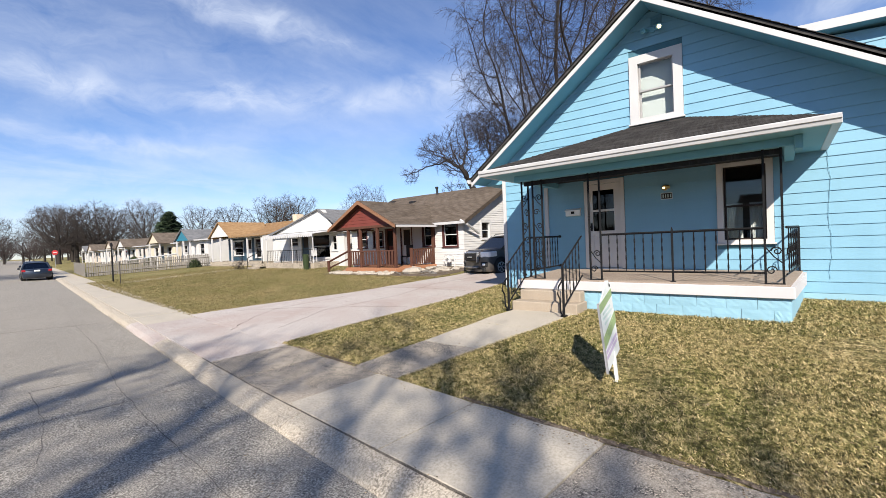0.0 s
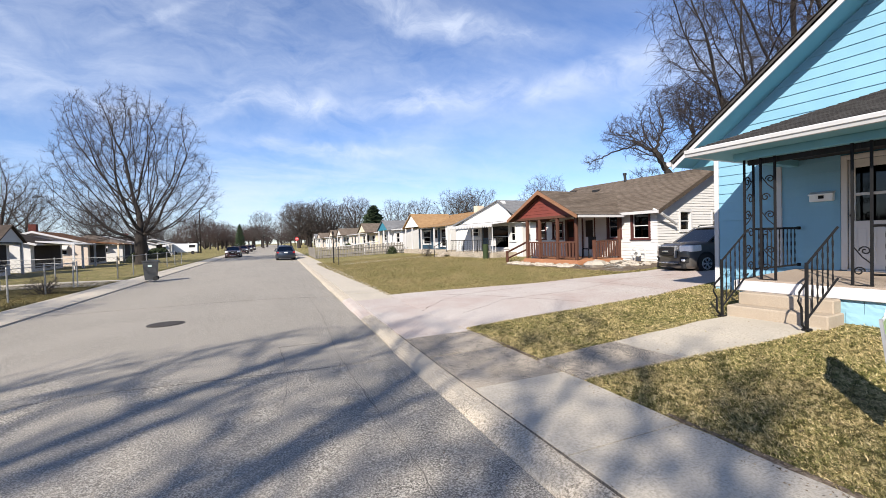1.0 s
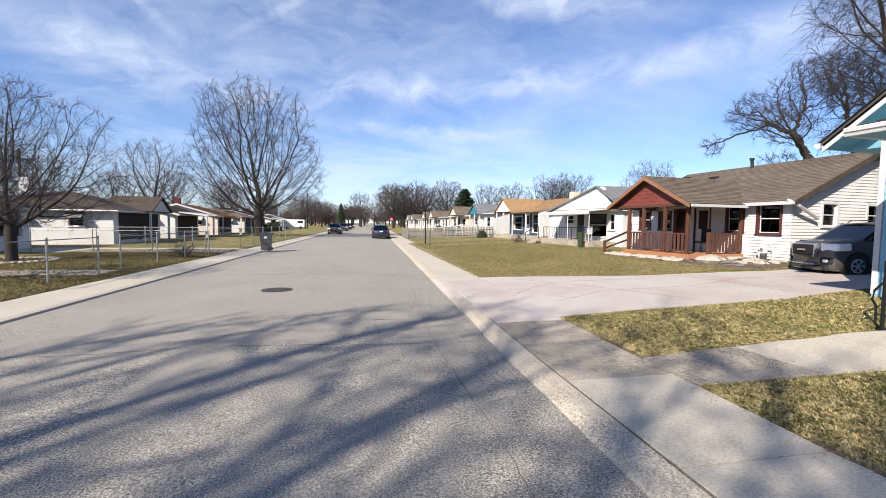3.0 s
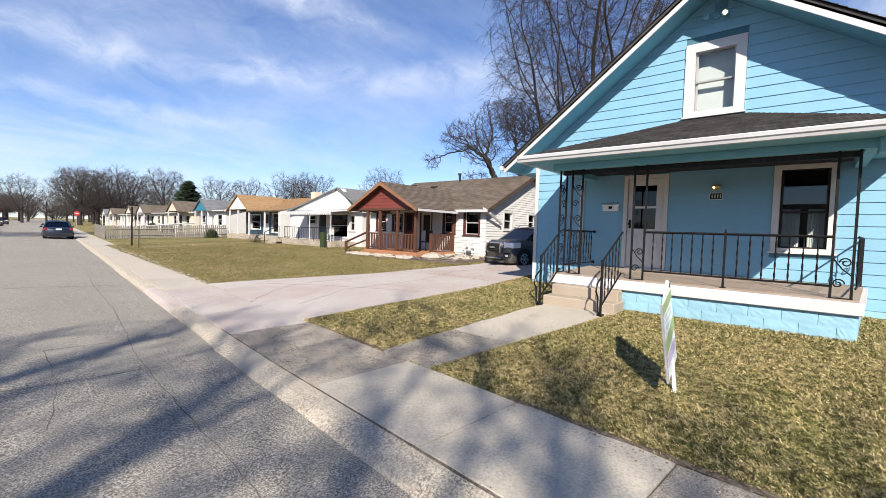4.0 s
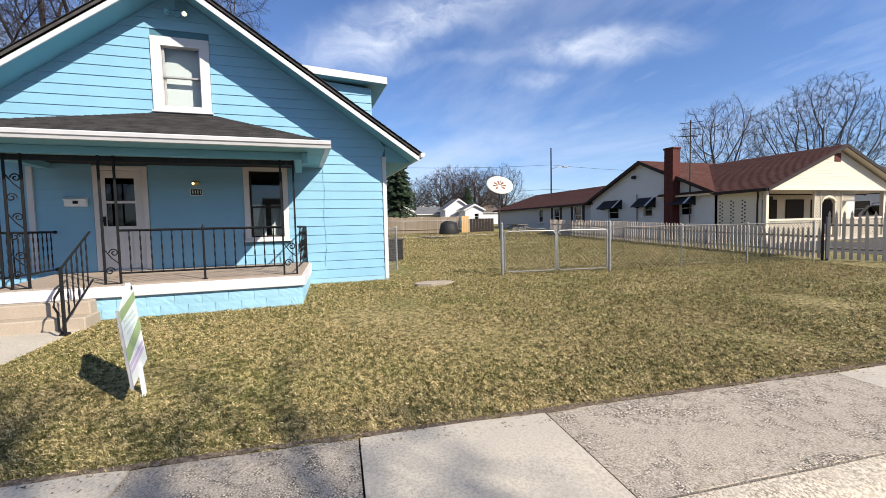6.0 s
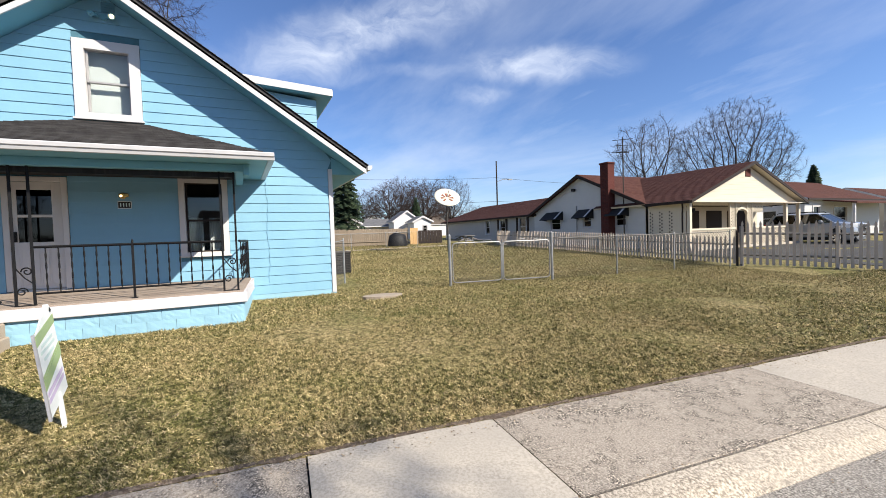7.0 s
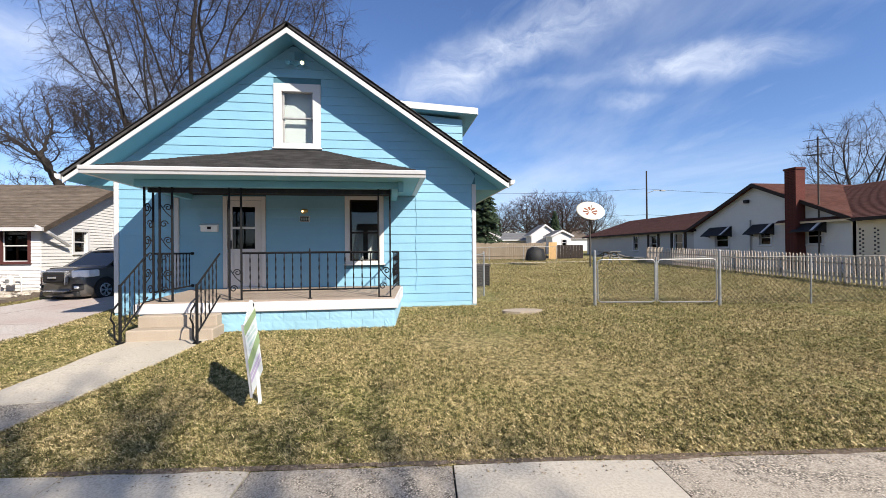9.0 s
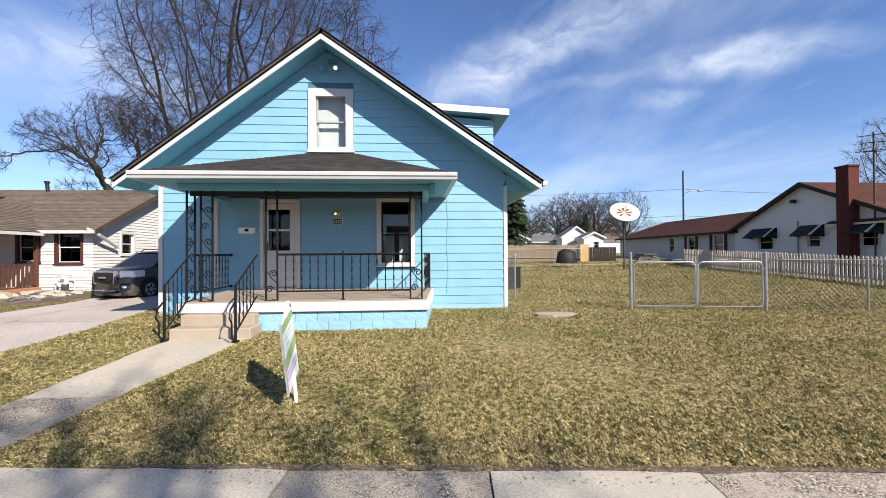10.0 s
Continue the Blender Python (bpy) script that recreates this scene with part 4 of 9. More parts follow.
boards(front, M_BLUE, 'x', FX, -1, 0.446, APEX_Z - 0.2, 0.2036, gable_span, HOLES)
mb = MB().box(FX - 0.012, FX - 0.001, Y0, Y1, 0.15, 0.446)
for y in (Y0, Y1):
    mb.box(FX, BACK, y - 0.01, y + 0.01, 0.15, 0.5)
part("foundation", mb, M_BLUE2, house)
for y in (Y0 - 0.012, Y1 - 0.085):
    part("corner_board", MB().cbox(FX - 0.035, FX + 0.03, y, y + 0.097, 0.36, 3.30, 0.006), M_TRIM, house, "white corner board")
mb = MB().cbox(FX - 0.05, FX - 0.001, 5.37, 5.47, 0.86, 2.92, 0.005)
part("pilaster", mb, M_TRIM, house, "white upright trim beside the porch")

# main roof
RX = 9.62
roof = MB()
for s in (-1, 1):
    e, r = YC + s * HALF[s], YC
    roof.slab([(RX, e, EAVE_Z), (BACK + 0.5, e, EAVE_Z), (BACK + 0.5, r, APEX_Z), (RX, r, APEX_Z)], 0.09)
roof_ob = part("roof", roof, M_SHINGLE, house)
sh = MB()
for s in (-1, 1):
    e = YC + s * (HALF[s] + 0.02)
    courses(sh, (RX - 0.03, e, EAVE_Z + 0.005), (BACK + 0.5, e, EAVE_Z + 0.005), (RX - 0.03, YC, APEX_Z + 0.012), (BACK + 0.5, YC, APEX_Z + 0.012), 0.14, 0.014)
part("shingles", sh, M_SHINGLE, roof_ob)
mb = MB()
for s in (-1, 1):
    y0, y1 = YC, YC + s * (HALF[s] - 0.03)
    z0, z1 = APEX_Z - 0.06, EAVE_Z - 0.06 + 0.03 * SLOPE[s]
    mb.prism([(y0, z0), (y1, z1), (y1, z1 - 0.150), (y0, z0 - 0.165)], 'x', RX, RX + 0.03)
part("rake_board", mb, M_TRIM, house, "white rake board under the gable edge")
for s in (-1, 1):
    y0, y1 = YC, YC + s * (HALF[s] - 0.04)
    mb = MB().slab([(RX + 0.03, y1, EAVE_Z - 0.115), (FX, y1, EAVE_Z - 0.115), (FX, y0, APEX_Z - 0.125), (RX + 0.03, y0, APEX_Z - 0.125)], 0.02)
    part("rake_soffit", mb, M_SOFFIT, house, "pale blue boarded soffit")
    y2 = Y0 if s < 0 else Y1
    part("eave_soffit", MB().box(FX - 0.02, BACK, y2, y1, 3.17, 3.20), M_SOFFIT, house, "pale blue boarded soffit")
    part("eave_return", MB().prism([(y2, 3.2), (y1, 3.2), (y1, 3.24), (y2, under(y2) - 0.03)], 'x', FX - 0.02, FX), M_SOFFIT, house)
for s in (-1, 1):
    y = YC + s * HALF[s]
    prof = [(y, 3.30), (y + s * 0.11, 3.31), (y + s * 0.11, 3.25), (y + s * 0.07, 3.20), (y, 3.20)]
    part("gutter", MB().prism(prof, 'x', RX - 0.01, BACK + 0.5), M_GUTTER, house, "white eaves gutter")

# shed dormer on the slope
dm = MB()
dm.prism([(Y0, 3.3), (1.8, 3.3), (1.8, 5.7), (Y0, 5.42)], 'x', 12.0, 12.12)
dm.prism([(Y0, 3.3), (1.8, 3.3), (1.8, 5.7), (Y0, 5.42)], 'x', 16.9, 17.0)
dm.box(12.12, 16.9, Y0, Y0 + 0.12, 3.3, 5.42)
dormer = part("dormer", dm, M_BLUE, house, "blue shed dormer with a white edged flat roof")
boards(dormer, M_BLUE, 'x', 12.0, -1, 3.6, 5.40, 0.2036, lambda z: (Y0, 1.4), joined=True)
part("dormer_roof", MB().slab([(11.72, Y0 - 0.36, 5.66), (17.3, Y0 - 0.36, 5.66), (17.3, 2.0, 5.88), (11.72, 2.0, 5.88)], 0.05), M_SHINGLE, dormer)
mb = MB().slab([(11.70, Y0 - 0.38, 5.61), (17.3, Y0 - 0.38, 5.61), (17.3, 2.0, 5.83), (11.70, 2.0, 5.83)], 0.02)
mb.prism([(Y0 - 0.38, 5.665), (1.9, 5.88), (1.9, 5.70), (Y0 - 0.38, 5.485)], 'x', 11.68, 11.70)
mb.box(11.70, 17.3, Y0 - 0.40, Y0 - 0.38, 5.485, 5.665)
part("dormer_fascia", mb, M_TRIM, dormer)
part("dormer_soffit", MB().slab([(11.70, Y0 - 0.38, 5.50), (17.3, Y0 - 0.38, 5.50), (17.3, 1.6, 5.69), (11.70, 1.6, 5.69)], 0.015), M_SOFFIT, dormer)

# windows and door
w = sash_window(house, 'x', FX, -1, *ATTIC, trim=0.165, backing=M_SHADE, split=0.5, name="attic_window", sash=M_STORM)
w = sash_window(house, 'x', FX, -1, *WINR, trim=0.095, backing=None, split=0.46, name="porch_window", sash=M_DARKSASH, frame=M_DOORPAINT)
cur = MB()
for y0, y1 in ((0.93, 1.20), (1.31, 1.60)):
    pts, n = [], 28
    for i in range(n + 1):
        y = y0 + (y1 - y0) * i / n
        pts.append((FX + 0.22 + 0.02 * math.sin(i * 1.9) + 0.008 * math.sin(i * 4.1), y))
    vs = [(x, y, z) for z in (1.36, 2.18) for x, y in pts] + [(x + 0.006, y, z) for z in (1.36, 2.18) for x, y in pts]
    m = n + 1
    fs = [(i, i + 1, m + i + 1, m + i) for i in range(n)] + [(2 * m + i, 3 * m + i, 3 * m + i + 1, 2 * m + i + 1) for i in range(n)]
    cur.add(vs, fs)
part("curtain", cur, M_CURTAIN, w, "white cafe curtains", smooth=True)
part("valance", MB().box(FX + 0.17, FX + 0.19, 0.92, 1.61, 2.66, 2.93), M_DARKSASH, w, "dark rolled blind")

d = MB()
for q in ((DOOR[0] - 0.09, DOOR[0], 0.86, DOOR[3] + 0.09), (DOOR[1], DOOR[1] + 0.09, 0.86, DOOR[3] + 0.09), (DOOR[0], DOOR[1], DOOR[3], DOOR[3] + 0.09)):
    bar(d, 'x', -1, FX, -0.10, 0.035, *q)
bar(d, 'x', -1, FX, -0.14, 0.05, DOOR[0], DOOR[1], 0.84, 0.875)
door = part("front_door", d, M_DOORPAINT, house, "aged white half-glazed front door, closed")
GL = (3.755, 4.25, 1.755, 2.72)
leaf = MB()
zr = (GL[2] + GL[3]) / 2
for q in ((DOOR[0] + 0.004, GL[0], 0.88, DOOR[3] - 0.004), (GL[1], DOOR[1] - 0.004, 0.88, DOOR[3] - 0.004), (GL[0], GL[1], GL[3], DOOR[3] - 0.004), (GL[0], GL[1], 0.88, GL[2]), (GL[0], GL[1], zr - 0.025, zr + 0.025)):
    bar(leaf, 'x', -1, FX, -0.055, -0.012, *q, 0.004)
for k in range(5):
    yy = DOOR[0] + 0.10 + k * 0.135
    bar(leaf, 'x', -1, FX, -0.012, -0.004, yy, yy + 0.105, 0.98, 1.62, 0.004)
leaf_ob = part("leaf", leaf, M_DOORPAINT, door)
g = MB()
bar(g, 'x', -1, FX, -0.04, -0.034, GL[0] - 0.005, GL[1] + 0.005, GL[2] - 0.005, GL[3] + 0.005, 0.001)
part("pane", g, M_GLASSDK, leaf_ob).visible_shadow = False
g = MB()
for yy in (3.92, 4.085):
    bar(g, 'x', -1, FX, -0.06, -0.045, yy - 0.008, yy + 0.008, zr + 0.025, GL[3], 0.003)
part("muntin", g, M_DARKSASH, leaf_ob)
h = MB().tube([(FX - 0.0, 4.285, 1.86), (FX - 0.05, 4.285, 1.86)], 0.028, 10)
h.cbox(FX - 0.012, FX + 0.012, 4.262, 4.308, 1.76, 1.95, 0.004)
part("door_handle", h, M_IRON, leaf_ob, "black door handle")

# fittings on the front
mbx = thing("letter_box", (FX - 0.02, 4.71, 2.15), "white wall-mounted letter box beside the door", "letter box")
part("body", MB().cbox(FX - 0.11, FX - 0.015, 4.53, 4.89, 2.15, 2.30, 0.012), M_WHITEPL, mbx)
part("lid", MB().prism([(FX - 0.13, 2.29), (FX - 0.012, 2.34), (FX - 0.012, 2.315), (FX - 0.125, 2.265)], 'y', 4.52, 4.90), M_WHITEPL, mbx)
part("plate", MB().cbox(FX - 0.118, FX - 0.11, 4.66, 4.745, 2.20, 2.26, 0.004), M_IRON, mbx, "black emblem plate")
lamp = thing("porch_lamp", (FX - 0.02, 2.66, 2.58), "small brass wall lamp, lit, above the number plate", "wall lamp")
part("mount", MB().tube([(FX - 0.012, 2.66, 2.62), (FX - 0.05, 2.66, 2.62)], 0.06, 14), M_BRASS, lamp)
part("shade", MB().cbox(FX - 0.13, FX - 0.05, 2.55, 2.70, 2.59, 2.66, 0.015), M_BRASS, lamp)
part("bulb", MB().tube([(FX - 0.13, 2.665, 2.61), (FX - 0.165, 2.665, 2.61)], 0.022, 12, 0.017), M_BULB, lamp, "glowing bulb")
num = thing("number_plate", (FX - 0.02, 2.63, 2.38), "small black number plate with pale bars", "plate")
part("board", MB().cbox(FX - 0.035, FX - 0.02, 2.52, 2.745, 2.37, 2.51, 0.004), M_WHITEPL, num)
part("field", MB().cbox(FX - 0.040, FX - 0.035, 2.53, 2.735, 2.38, 2.50, 0.002), M_BLACK, num)
nb = MB()
for k in range(4):
    nb.cbox(FX - 0.044, FX - 0.040, 2.545 + k * 0.047, 2.565 + k * 0.047, 2.405, 2.475, 0.001)
part("bars", nb, M_PALETEXT, num)
fl = thing("gable_light", (FX - 0.02, 2.72, 6.0), "twin floodlight under the gable peak, one bulb lit", "floodlight")
part("mount", MB().tube([(FX - 0.012, 2.80, 6.05), (FX - 0.05, 2.80, 6.05)], 0.055, 12), M_SOFFIT, fl)
for s, m in ((1, M_SOFFIT), (-1, M_BULB)):
    c = Vector((FX - 0.10, 2.80 + s * 0.13, 6.05))
    part("lamp_head", MB().tube([c + Vector((0.05, -s * 0.06, 0)), c, c + Vector((-0.10, s * 0.03, -0.03))], 0.028, 12, 0.062), M_SOFFIT, fl)
    part("bulb", MB().tube([c + Vector((-0.10, s * 0.03, -0.03)), c + Vector((-0.125, s * 0.035, -0.038))], 0.042, 12, 0.02), m, fl)
vt = MB()
for k in range(4):
    vt.prism([(FX - 0.022, 6.17 + k * 0.045), (FX - 0.05, 6.155 + k * 0.045), (FX - 0.022, 6.20 + k * 0.045)], 'y', 2.62, 2.84)
part("gable_vent", vt, M_BLUE, house, "small louvred vent")
wire = MB().tube([(FX - 0.03, 0.03 + 0.018 * math.sin(k * 1.1) + 0.008 * math.sin(k * 2.7), 3.3 - k * 0.2) for k in range(14)], 0.0035, 4)
single("wall_cable", wire, M_BLUE, (FX - 0.03, 0.03, 0.7), "thin painted cable down the siding", "cable")

# ---- porch ----
PX, PY0, PY1 = 8.24, 0.60, 5.13
DZF, DZB = 0.785, 0.845
porch = thing("porch", (9.3, 2.86, 0.2), "raised concrete porch with white band, hipped roof and black iron supports", "porch")
mb = MB().prism([(PX, 0.60), (FX - 0.03, 0.60), (FX - 0.03, DZB), (PX + 0.03, DZF), (PX, DZF - 0.012)], 'y', PY0 + 0.005, PY1 - 0.005)
part("floor", mb, M_DECK, porch, "tan painted concrete porch floor")
mb = MB().cbox(PX - 0.05, PX, PY0 - 0.05, PY1 + 0.05, 0.585, DZF - 0.02, 0.01)
mb.prism([(PX - 0.001, 0.585), (FX - 0.05, 0.60), (FX - 0.05, DZB - 0.02), (PX - 0.001, DZF - 0.02)], 'y', PY0 - 0.05, PY0 + 0.004)
mb.prism([(PX - 0.001, 0.585), (FX - 0.05, 0.60), (FX - 0.05, DZB - 0.02), (PX - 0.001, DZF - 0.02)], 'y', PY1 - 0.004, PY1 + 0.05)
part("edge_band", mb, M_BAND, porch, "white painted porch edge")
part("core", MB().box(PX + 0.14, FX - 0.05, PY0 + 0.1, PY1 - 0.1, 0.0, 0.6), M_DARKGAP, porch)


def rock_block(x, y0, y1, z0, z1, seed):
    """One rock-faced block with a pillowed, chipped front."""
    mb = MB()
    n, m = 8, 5
    vs = []
    for i in range(n):
        for j in range(m):
            s, t = i / (n - 1), j / (m - 1)
            edge = min(s, 1 - s) * min(t, 1 - t)
            d = 0.002 * noise.noise((seed + i, j * 1.7, 3)) if edge < 0.01 else 0.003 + 0.007 * noise.noise((seed * 3.1 + i * 0.9, j * 1.1, seed))
            vs.append((x - d, y0 + (y1 - y0) * s, z0 + (z1 - z0) * t))
    fs = [(i * m + j, (i + 1) * m + j, (i + 1) * m + j + 1, i * m + j + 1) for i in range(n - 1) for j in range(m - 1)]
    b = len(vs)
    vs += [(x + 0.12, y, z) for y, z in ((y0, z0), (y1, z0), (y1, z1), (y0, z1))]
    c = (0, (n - 1) * m, n * m - 1, m - 1)
    fs += [(c[k], c[(k + 1) % 4], b + (k + 1) % 4, b + k) for k in range(4)]
    fs.append((b, b + 1, b + 2, b + 3))
    return mb.add(vs, fs)


for r, (z0, z1) in enumerate(((0.05, 0.20), (0.20, 0.39), (0.39, 0.583))):
    y = PY0 - (0.2 if r % 2 else 0.0)
    k = 0
    while y < PY1 - 0.02:
        a, b = max(y, PY0), min(y + 0.405, PY1)
        if b - a > 0.03:
            part("foundation_block", rock_block(PX + 0.012, a, b, z0, z1, r * 20 + k), M_BLUE2, porch)
        y += 0.41
        k += 1
for y in (PY0, PY1 - 0.12):
    part("foundation_end", MB().cbox(PX + 0.14, FX - 0.02, y, y + 0.12, 0.05, 0.583, 0.008), M_BLUE2, porch)

# the south end of the porch stands out of square
o_ = ORIGIN[porch]
for ob in porch.children_recursive:
    for vt_ in ob.data.vertices:
        if vt_.co.y + o_.y < PY0 + 0.16:
            vt_.co.y -= 0.19 * min(1.0, max(0.0, (vt_.co.x + o_.x - PX) / (FX - PX)))

steps = thing("porch_steps", (7.9, 4.33, 0.2), "tan concrete porch steps worn at the edges", "steps")
for x0, z1, ya, yb in ((7.66, 0.395, 3.66, 5.02), (7.94, 0.59, 3.70, 4.98)):
    part("step", MB().cbox(x0, PX - 0.055, ya, yb, 0.10 if x0 < 7.9 else 0.38, z1, 0.018), M_STEP, steps)

# porch roof
GX, GY0, GY1, GZ = 7.80, 0.14, 5.66, 3.09
rt0, rt1, rz = 2.22, 3.28, 4.03
pr = MB()
A, Bq, C, D = (GX, GY0, GZ + 0.03), (GX, GY1, GZ + 0.03), (FX - 0.03, GY1, GZ + 0.03), (FX - 0.03, GY0, GZ + 0.03)
R0, R1 = (FX - 0.03, rt0, rz), (FX - 0.03, rt1, rz)
pr.slab([A, Bq, R1, R0], 0.05)
pr.slab([D, A, R0], 0.05)
pr.slab([Bq, C, R1], 0.05)
proof = part("porch_roof", pr, M_SHINGLE, porch)
sh = MB()
L = 0.016
courses(sh, (GX - 0.02, GY0 - 0.02, GZ + 0.035), (GX - 0.02, GY1 + 0.02, GZ + 0.035), (FX - 0.03, rt0, rz + L), (FX - 0.03, rt1, rz + L), 0.14, 0.014)
courses(sh, (FX - 0.03, GY0 - 0.02, GZ + 0.035), (GX - 0.02, GY0 - 0.02, GZ + 0.035), (FX - 0.03, rt0, rz + L), (FX - 0.03, rt0, rz + L), 0.14, 0.014)
courses(sh, (GX - 0.02, GY1 + 0.02, GZ + 0.035), (FX - 0.03, GY1 + 0.02, GZ + 0.035), (FX - 0.03, rt1, rz + L), (FX - 0.03, rt1, rz + L), 0.14, 0.014)
part("shingles", sh, M_SHINGLE, proof)
mb = MB()
prof = [(GX, GZ + 0.03), (GX - 0.10, GZ + 0.035), (GX - 0.11, GZ + 0.02), (GX - 0.105, GZ - 0.03), (GX - 0.085, GZ - 0.04), (GX - 0.07, GZ - 0.09), (GX, GZ - 0.09)]
mb.prism(prof, 'y', GY0 - 0.10, GY1 + 0.08)
mb.cbox(GX - 0.02, FX - 0.03, GY0 - 0.11, GY0, GZ - 0.09, GZ + 0.035, 0.01)
mb.cbox(GX - 0.02, FX - 0.03, GY1, GY1 + 0.09, GZ - 0.09, GZ + 0.035, 0.01)
part("gutter", mb, M_GUTTER, porch, "white porch gutter")
mb = MB().box(GX, FX - 0.03, GY0, GY1, 3.00, 3.02)
part("soffit", mb, M_SOFFIT, porch, "pale blue porch soffit")
part("ceiling", MB().box(8.45, FX - 0.03, 0.66, 5.06, 2.985, 2.997), M_CEILSHADE, porch, "boarded porch ceiling coloured near-black for its deep shade")
mb = MB().cbox(8.29, 8.43, 0.50, 5.22, 2.87, 3.0, 0.008)
mb.cbox(8.43, FX - 0.03, 5.08, 5.22, 2.87, 3.0, 0.008).cbox(8.43, FX - 0.03, 0.50, 0.64, 2.87, 3.0, 0.008)
mb.cbox(8.20, 8.52, 0.42, 0.52, 2.80, 3.0, 0.01)
part("beam", mb, M_SOFFIT, porch)
# trim hung below the beam so that a near-black band of shade shows
part("inner_trim", MB().box(8.435, 8.50, 0.66, 5.06, 2.785, 2.982), M_CEILSHADE, porch, "near-black inner beam trim carrying the porch roof's shade")

# ---- iron work of the porch ----


def spiral(c, r, turns, ax, start=0.0, flip=1, n=14):
    """A scroll in the plane of z and ax ('x' or 'y')."""
    out = []
    for i in range(n + 1):
        s = i / n
        a = start + flip * 2 * math.pi * turns * s
        q = r * (1 - 0.75 * s)
        h, z = q * math.cos(a), q * math.sin(a)
        out.append((c[0] + h, c[1], c[2] + z) if ax == 'x' else (c[0], c[1] + h, c[2] + z))
    return out


def iron_panel(ax, at, lo, hi, z0, z1, scrolls=True):
    """A flat iron support: two square uprights with scrolls and slanting bars between."""
    p = (lambda h, z: (h, at, z)) if ax == 'x' else (lambda h, z: (at, h, z))
    mid = (lo + hi) / 2
    t = thing("iron_support", p(mid, z0), "black wrought iron porch support with scrolls", "porch support", "porch supports")
    for h in (lo, hi):
        a, b = (h - 0.016, h + 0.016), (at - 0.016, at + 0.016)
        args = (*a, *b) if ax == 'x' else (*b, *a)
        part("upright", MB().cbox(*args, z0, z1, 0.003), M_IRON, t)
    w = hi - lo
    z, k = z0 + 0.12, 0
    while z < (z1 if scrolls else z0 + 0.7) - 0.25:
        s = 1 if k % 2 else -1
        part("scroll", MB().tube(spiral(p(mid - s * w * 0.16, z + 0.09), w * 0.33, 1.3, ax, 0 if s > 0 else math.pi, s), 0.0105, 5), M_IRON, t)
        if k % 2 == 0:
            part("brace", MB().tube([p(lo, z + 0.20), p(mid, z + 0.30), p(hi, z + 0.46)], 0.0095, 5), M_IRON, t)
        z += 0.30
        k += 1
    args = (lo - 0.02, hi + 0.02, at - 0.03, at + 0.03) if ax == 'x' else (at - 0.03, at + 0.03, lo - 0.02, hi + 0.02)
    part("foot", MB().cbox(*args, z0, z0 + 0.012, 0.002), M_IRON, t)
    return t


def baluster(mb, a, b):
    a, b = Vector(a), Vector(b)
    n = 18
    return mb.tube([a.lerp(b, i / n) for i in range(n + 1)], [0.0135 if (i // 2) % 2 else 0.0085 for i in range(n + 1)], 4, cap=False)


def iron_rail(p, q, n, drop=0.70, label="black wrought iron porch railing", posts=(0, 0), low=None, knob=True):
    """A railing with twisted balusters from p to q (the top rail's ends)."""
    p, q = Vector(p), Vector(q)
    t = thing("porch_railing", p.lerp(q, 0.5) - Vector((0, 0, drop + 0.1)), label, "railing", "porch railings")
    part("top_rail", MB().tube([p, q], 0.02, 4), M_IRON, t)
    lo = low or (p - Vector((0, 0, drop)), q - Vector((0, 0, drop)))
    lo = [Vector(k) for k in lo]
    part("bottom_rail", MB().tube(lo, 0.016, 4), M_IRON, t)
    for i in range(n):
        s = (i + 1) / (n + 1)
        part("baluster", baluster(MB(), lo[0].lerp(lo[1], s), p.lerp(q, s)), M_IRON, t)
    return t


def floor_z(x):
    return DZF + (DZB - DZF) * (x - PX) / (FX - PX)


SX = 8.36
iron_panel('x', 5.06, SX - 0.03, SX + 0.26, floor_z(SX), 2.875)
iron_panel('y', SX, 4.61, 4.82, floor_z(SX), 2.875)
iron_panel('y', SX, 3.42, 3.63, floor_z(SX), 2.875, False)
iron_panel('y', SX, 0.68, 0.90, floor_z(SX), 2.875, False)
TR = 1.66
a = iron_rail((SX, 3.42, TR), (SX, 2.20, TR), 7)
b = iron_rail((SX, 2.18, TR), (SX, 0.90, TR), 7)
post = MB().cbox(SX - 0.016, SX + 0.016, 2.174, 2.206, floor_z(SX) + 0.012, TR + 0.03, 0.003).cbox(SX - 0.04, SX + 0.04, 2.15, 2.23, floor_z(SX), floor_z(SX) + 0.012, 0.003)
po = part("rail_post", post, M_IRON, a)
part("finial", MB().tube([(SX, 2.19, TR + 0.03), (SX, 2.19, TR + 0.05), (SX, 2.19, TR + 0.085)], 0.02, 8, 0.006), M_IRON, po)
r = iron_rail((SX + 0.03, 0.64, TR), (10.26, 0.46, TR), 5, 0.72)
part("rail_post", MB().cbox(10.25, 10.28, 0.445, 0.475, floor_z(10.2), TR, 0.003), M_IRON, r)
for k in range(9):
    part("scroll", MB().tube(spiral((SX + 0.12 + 0.20 * k, 0.63 - 0.019 * k, 1.30), 0.07, 1.2, 'x', 0, 1 if k % 2 else -1), 0.009, 4), M_IRON, r)
r = iron_rail((SX + 0.28, 5.06, TR), (10.22, 5.06, TR), 10, 0.72)
part("end_knob", MB().cbox(10.20, 10.26, 5.03, 5.09, TR - 0.03, TR + 0.03, 0.01).cbox(10.20, 10.26, 5.03, 5.09, TR - 0.75, TR - 0.69, 0.01), M_IRON, r)


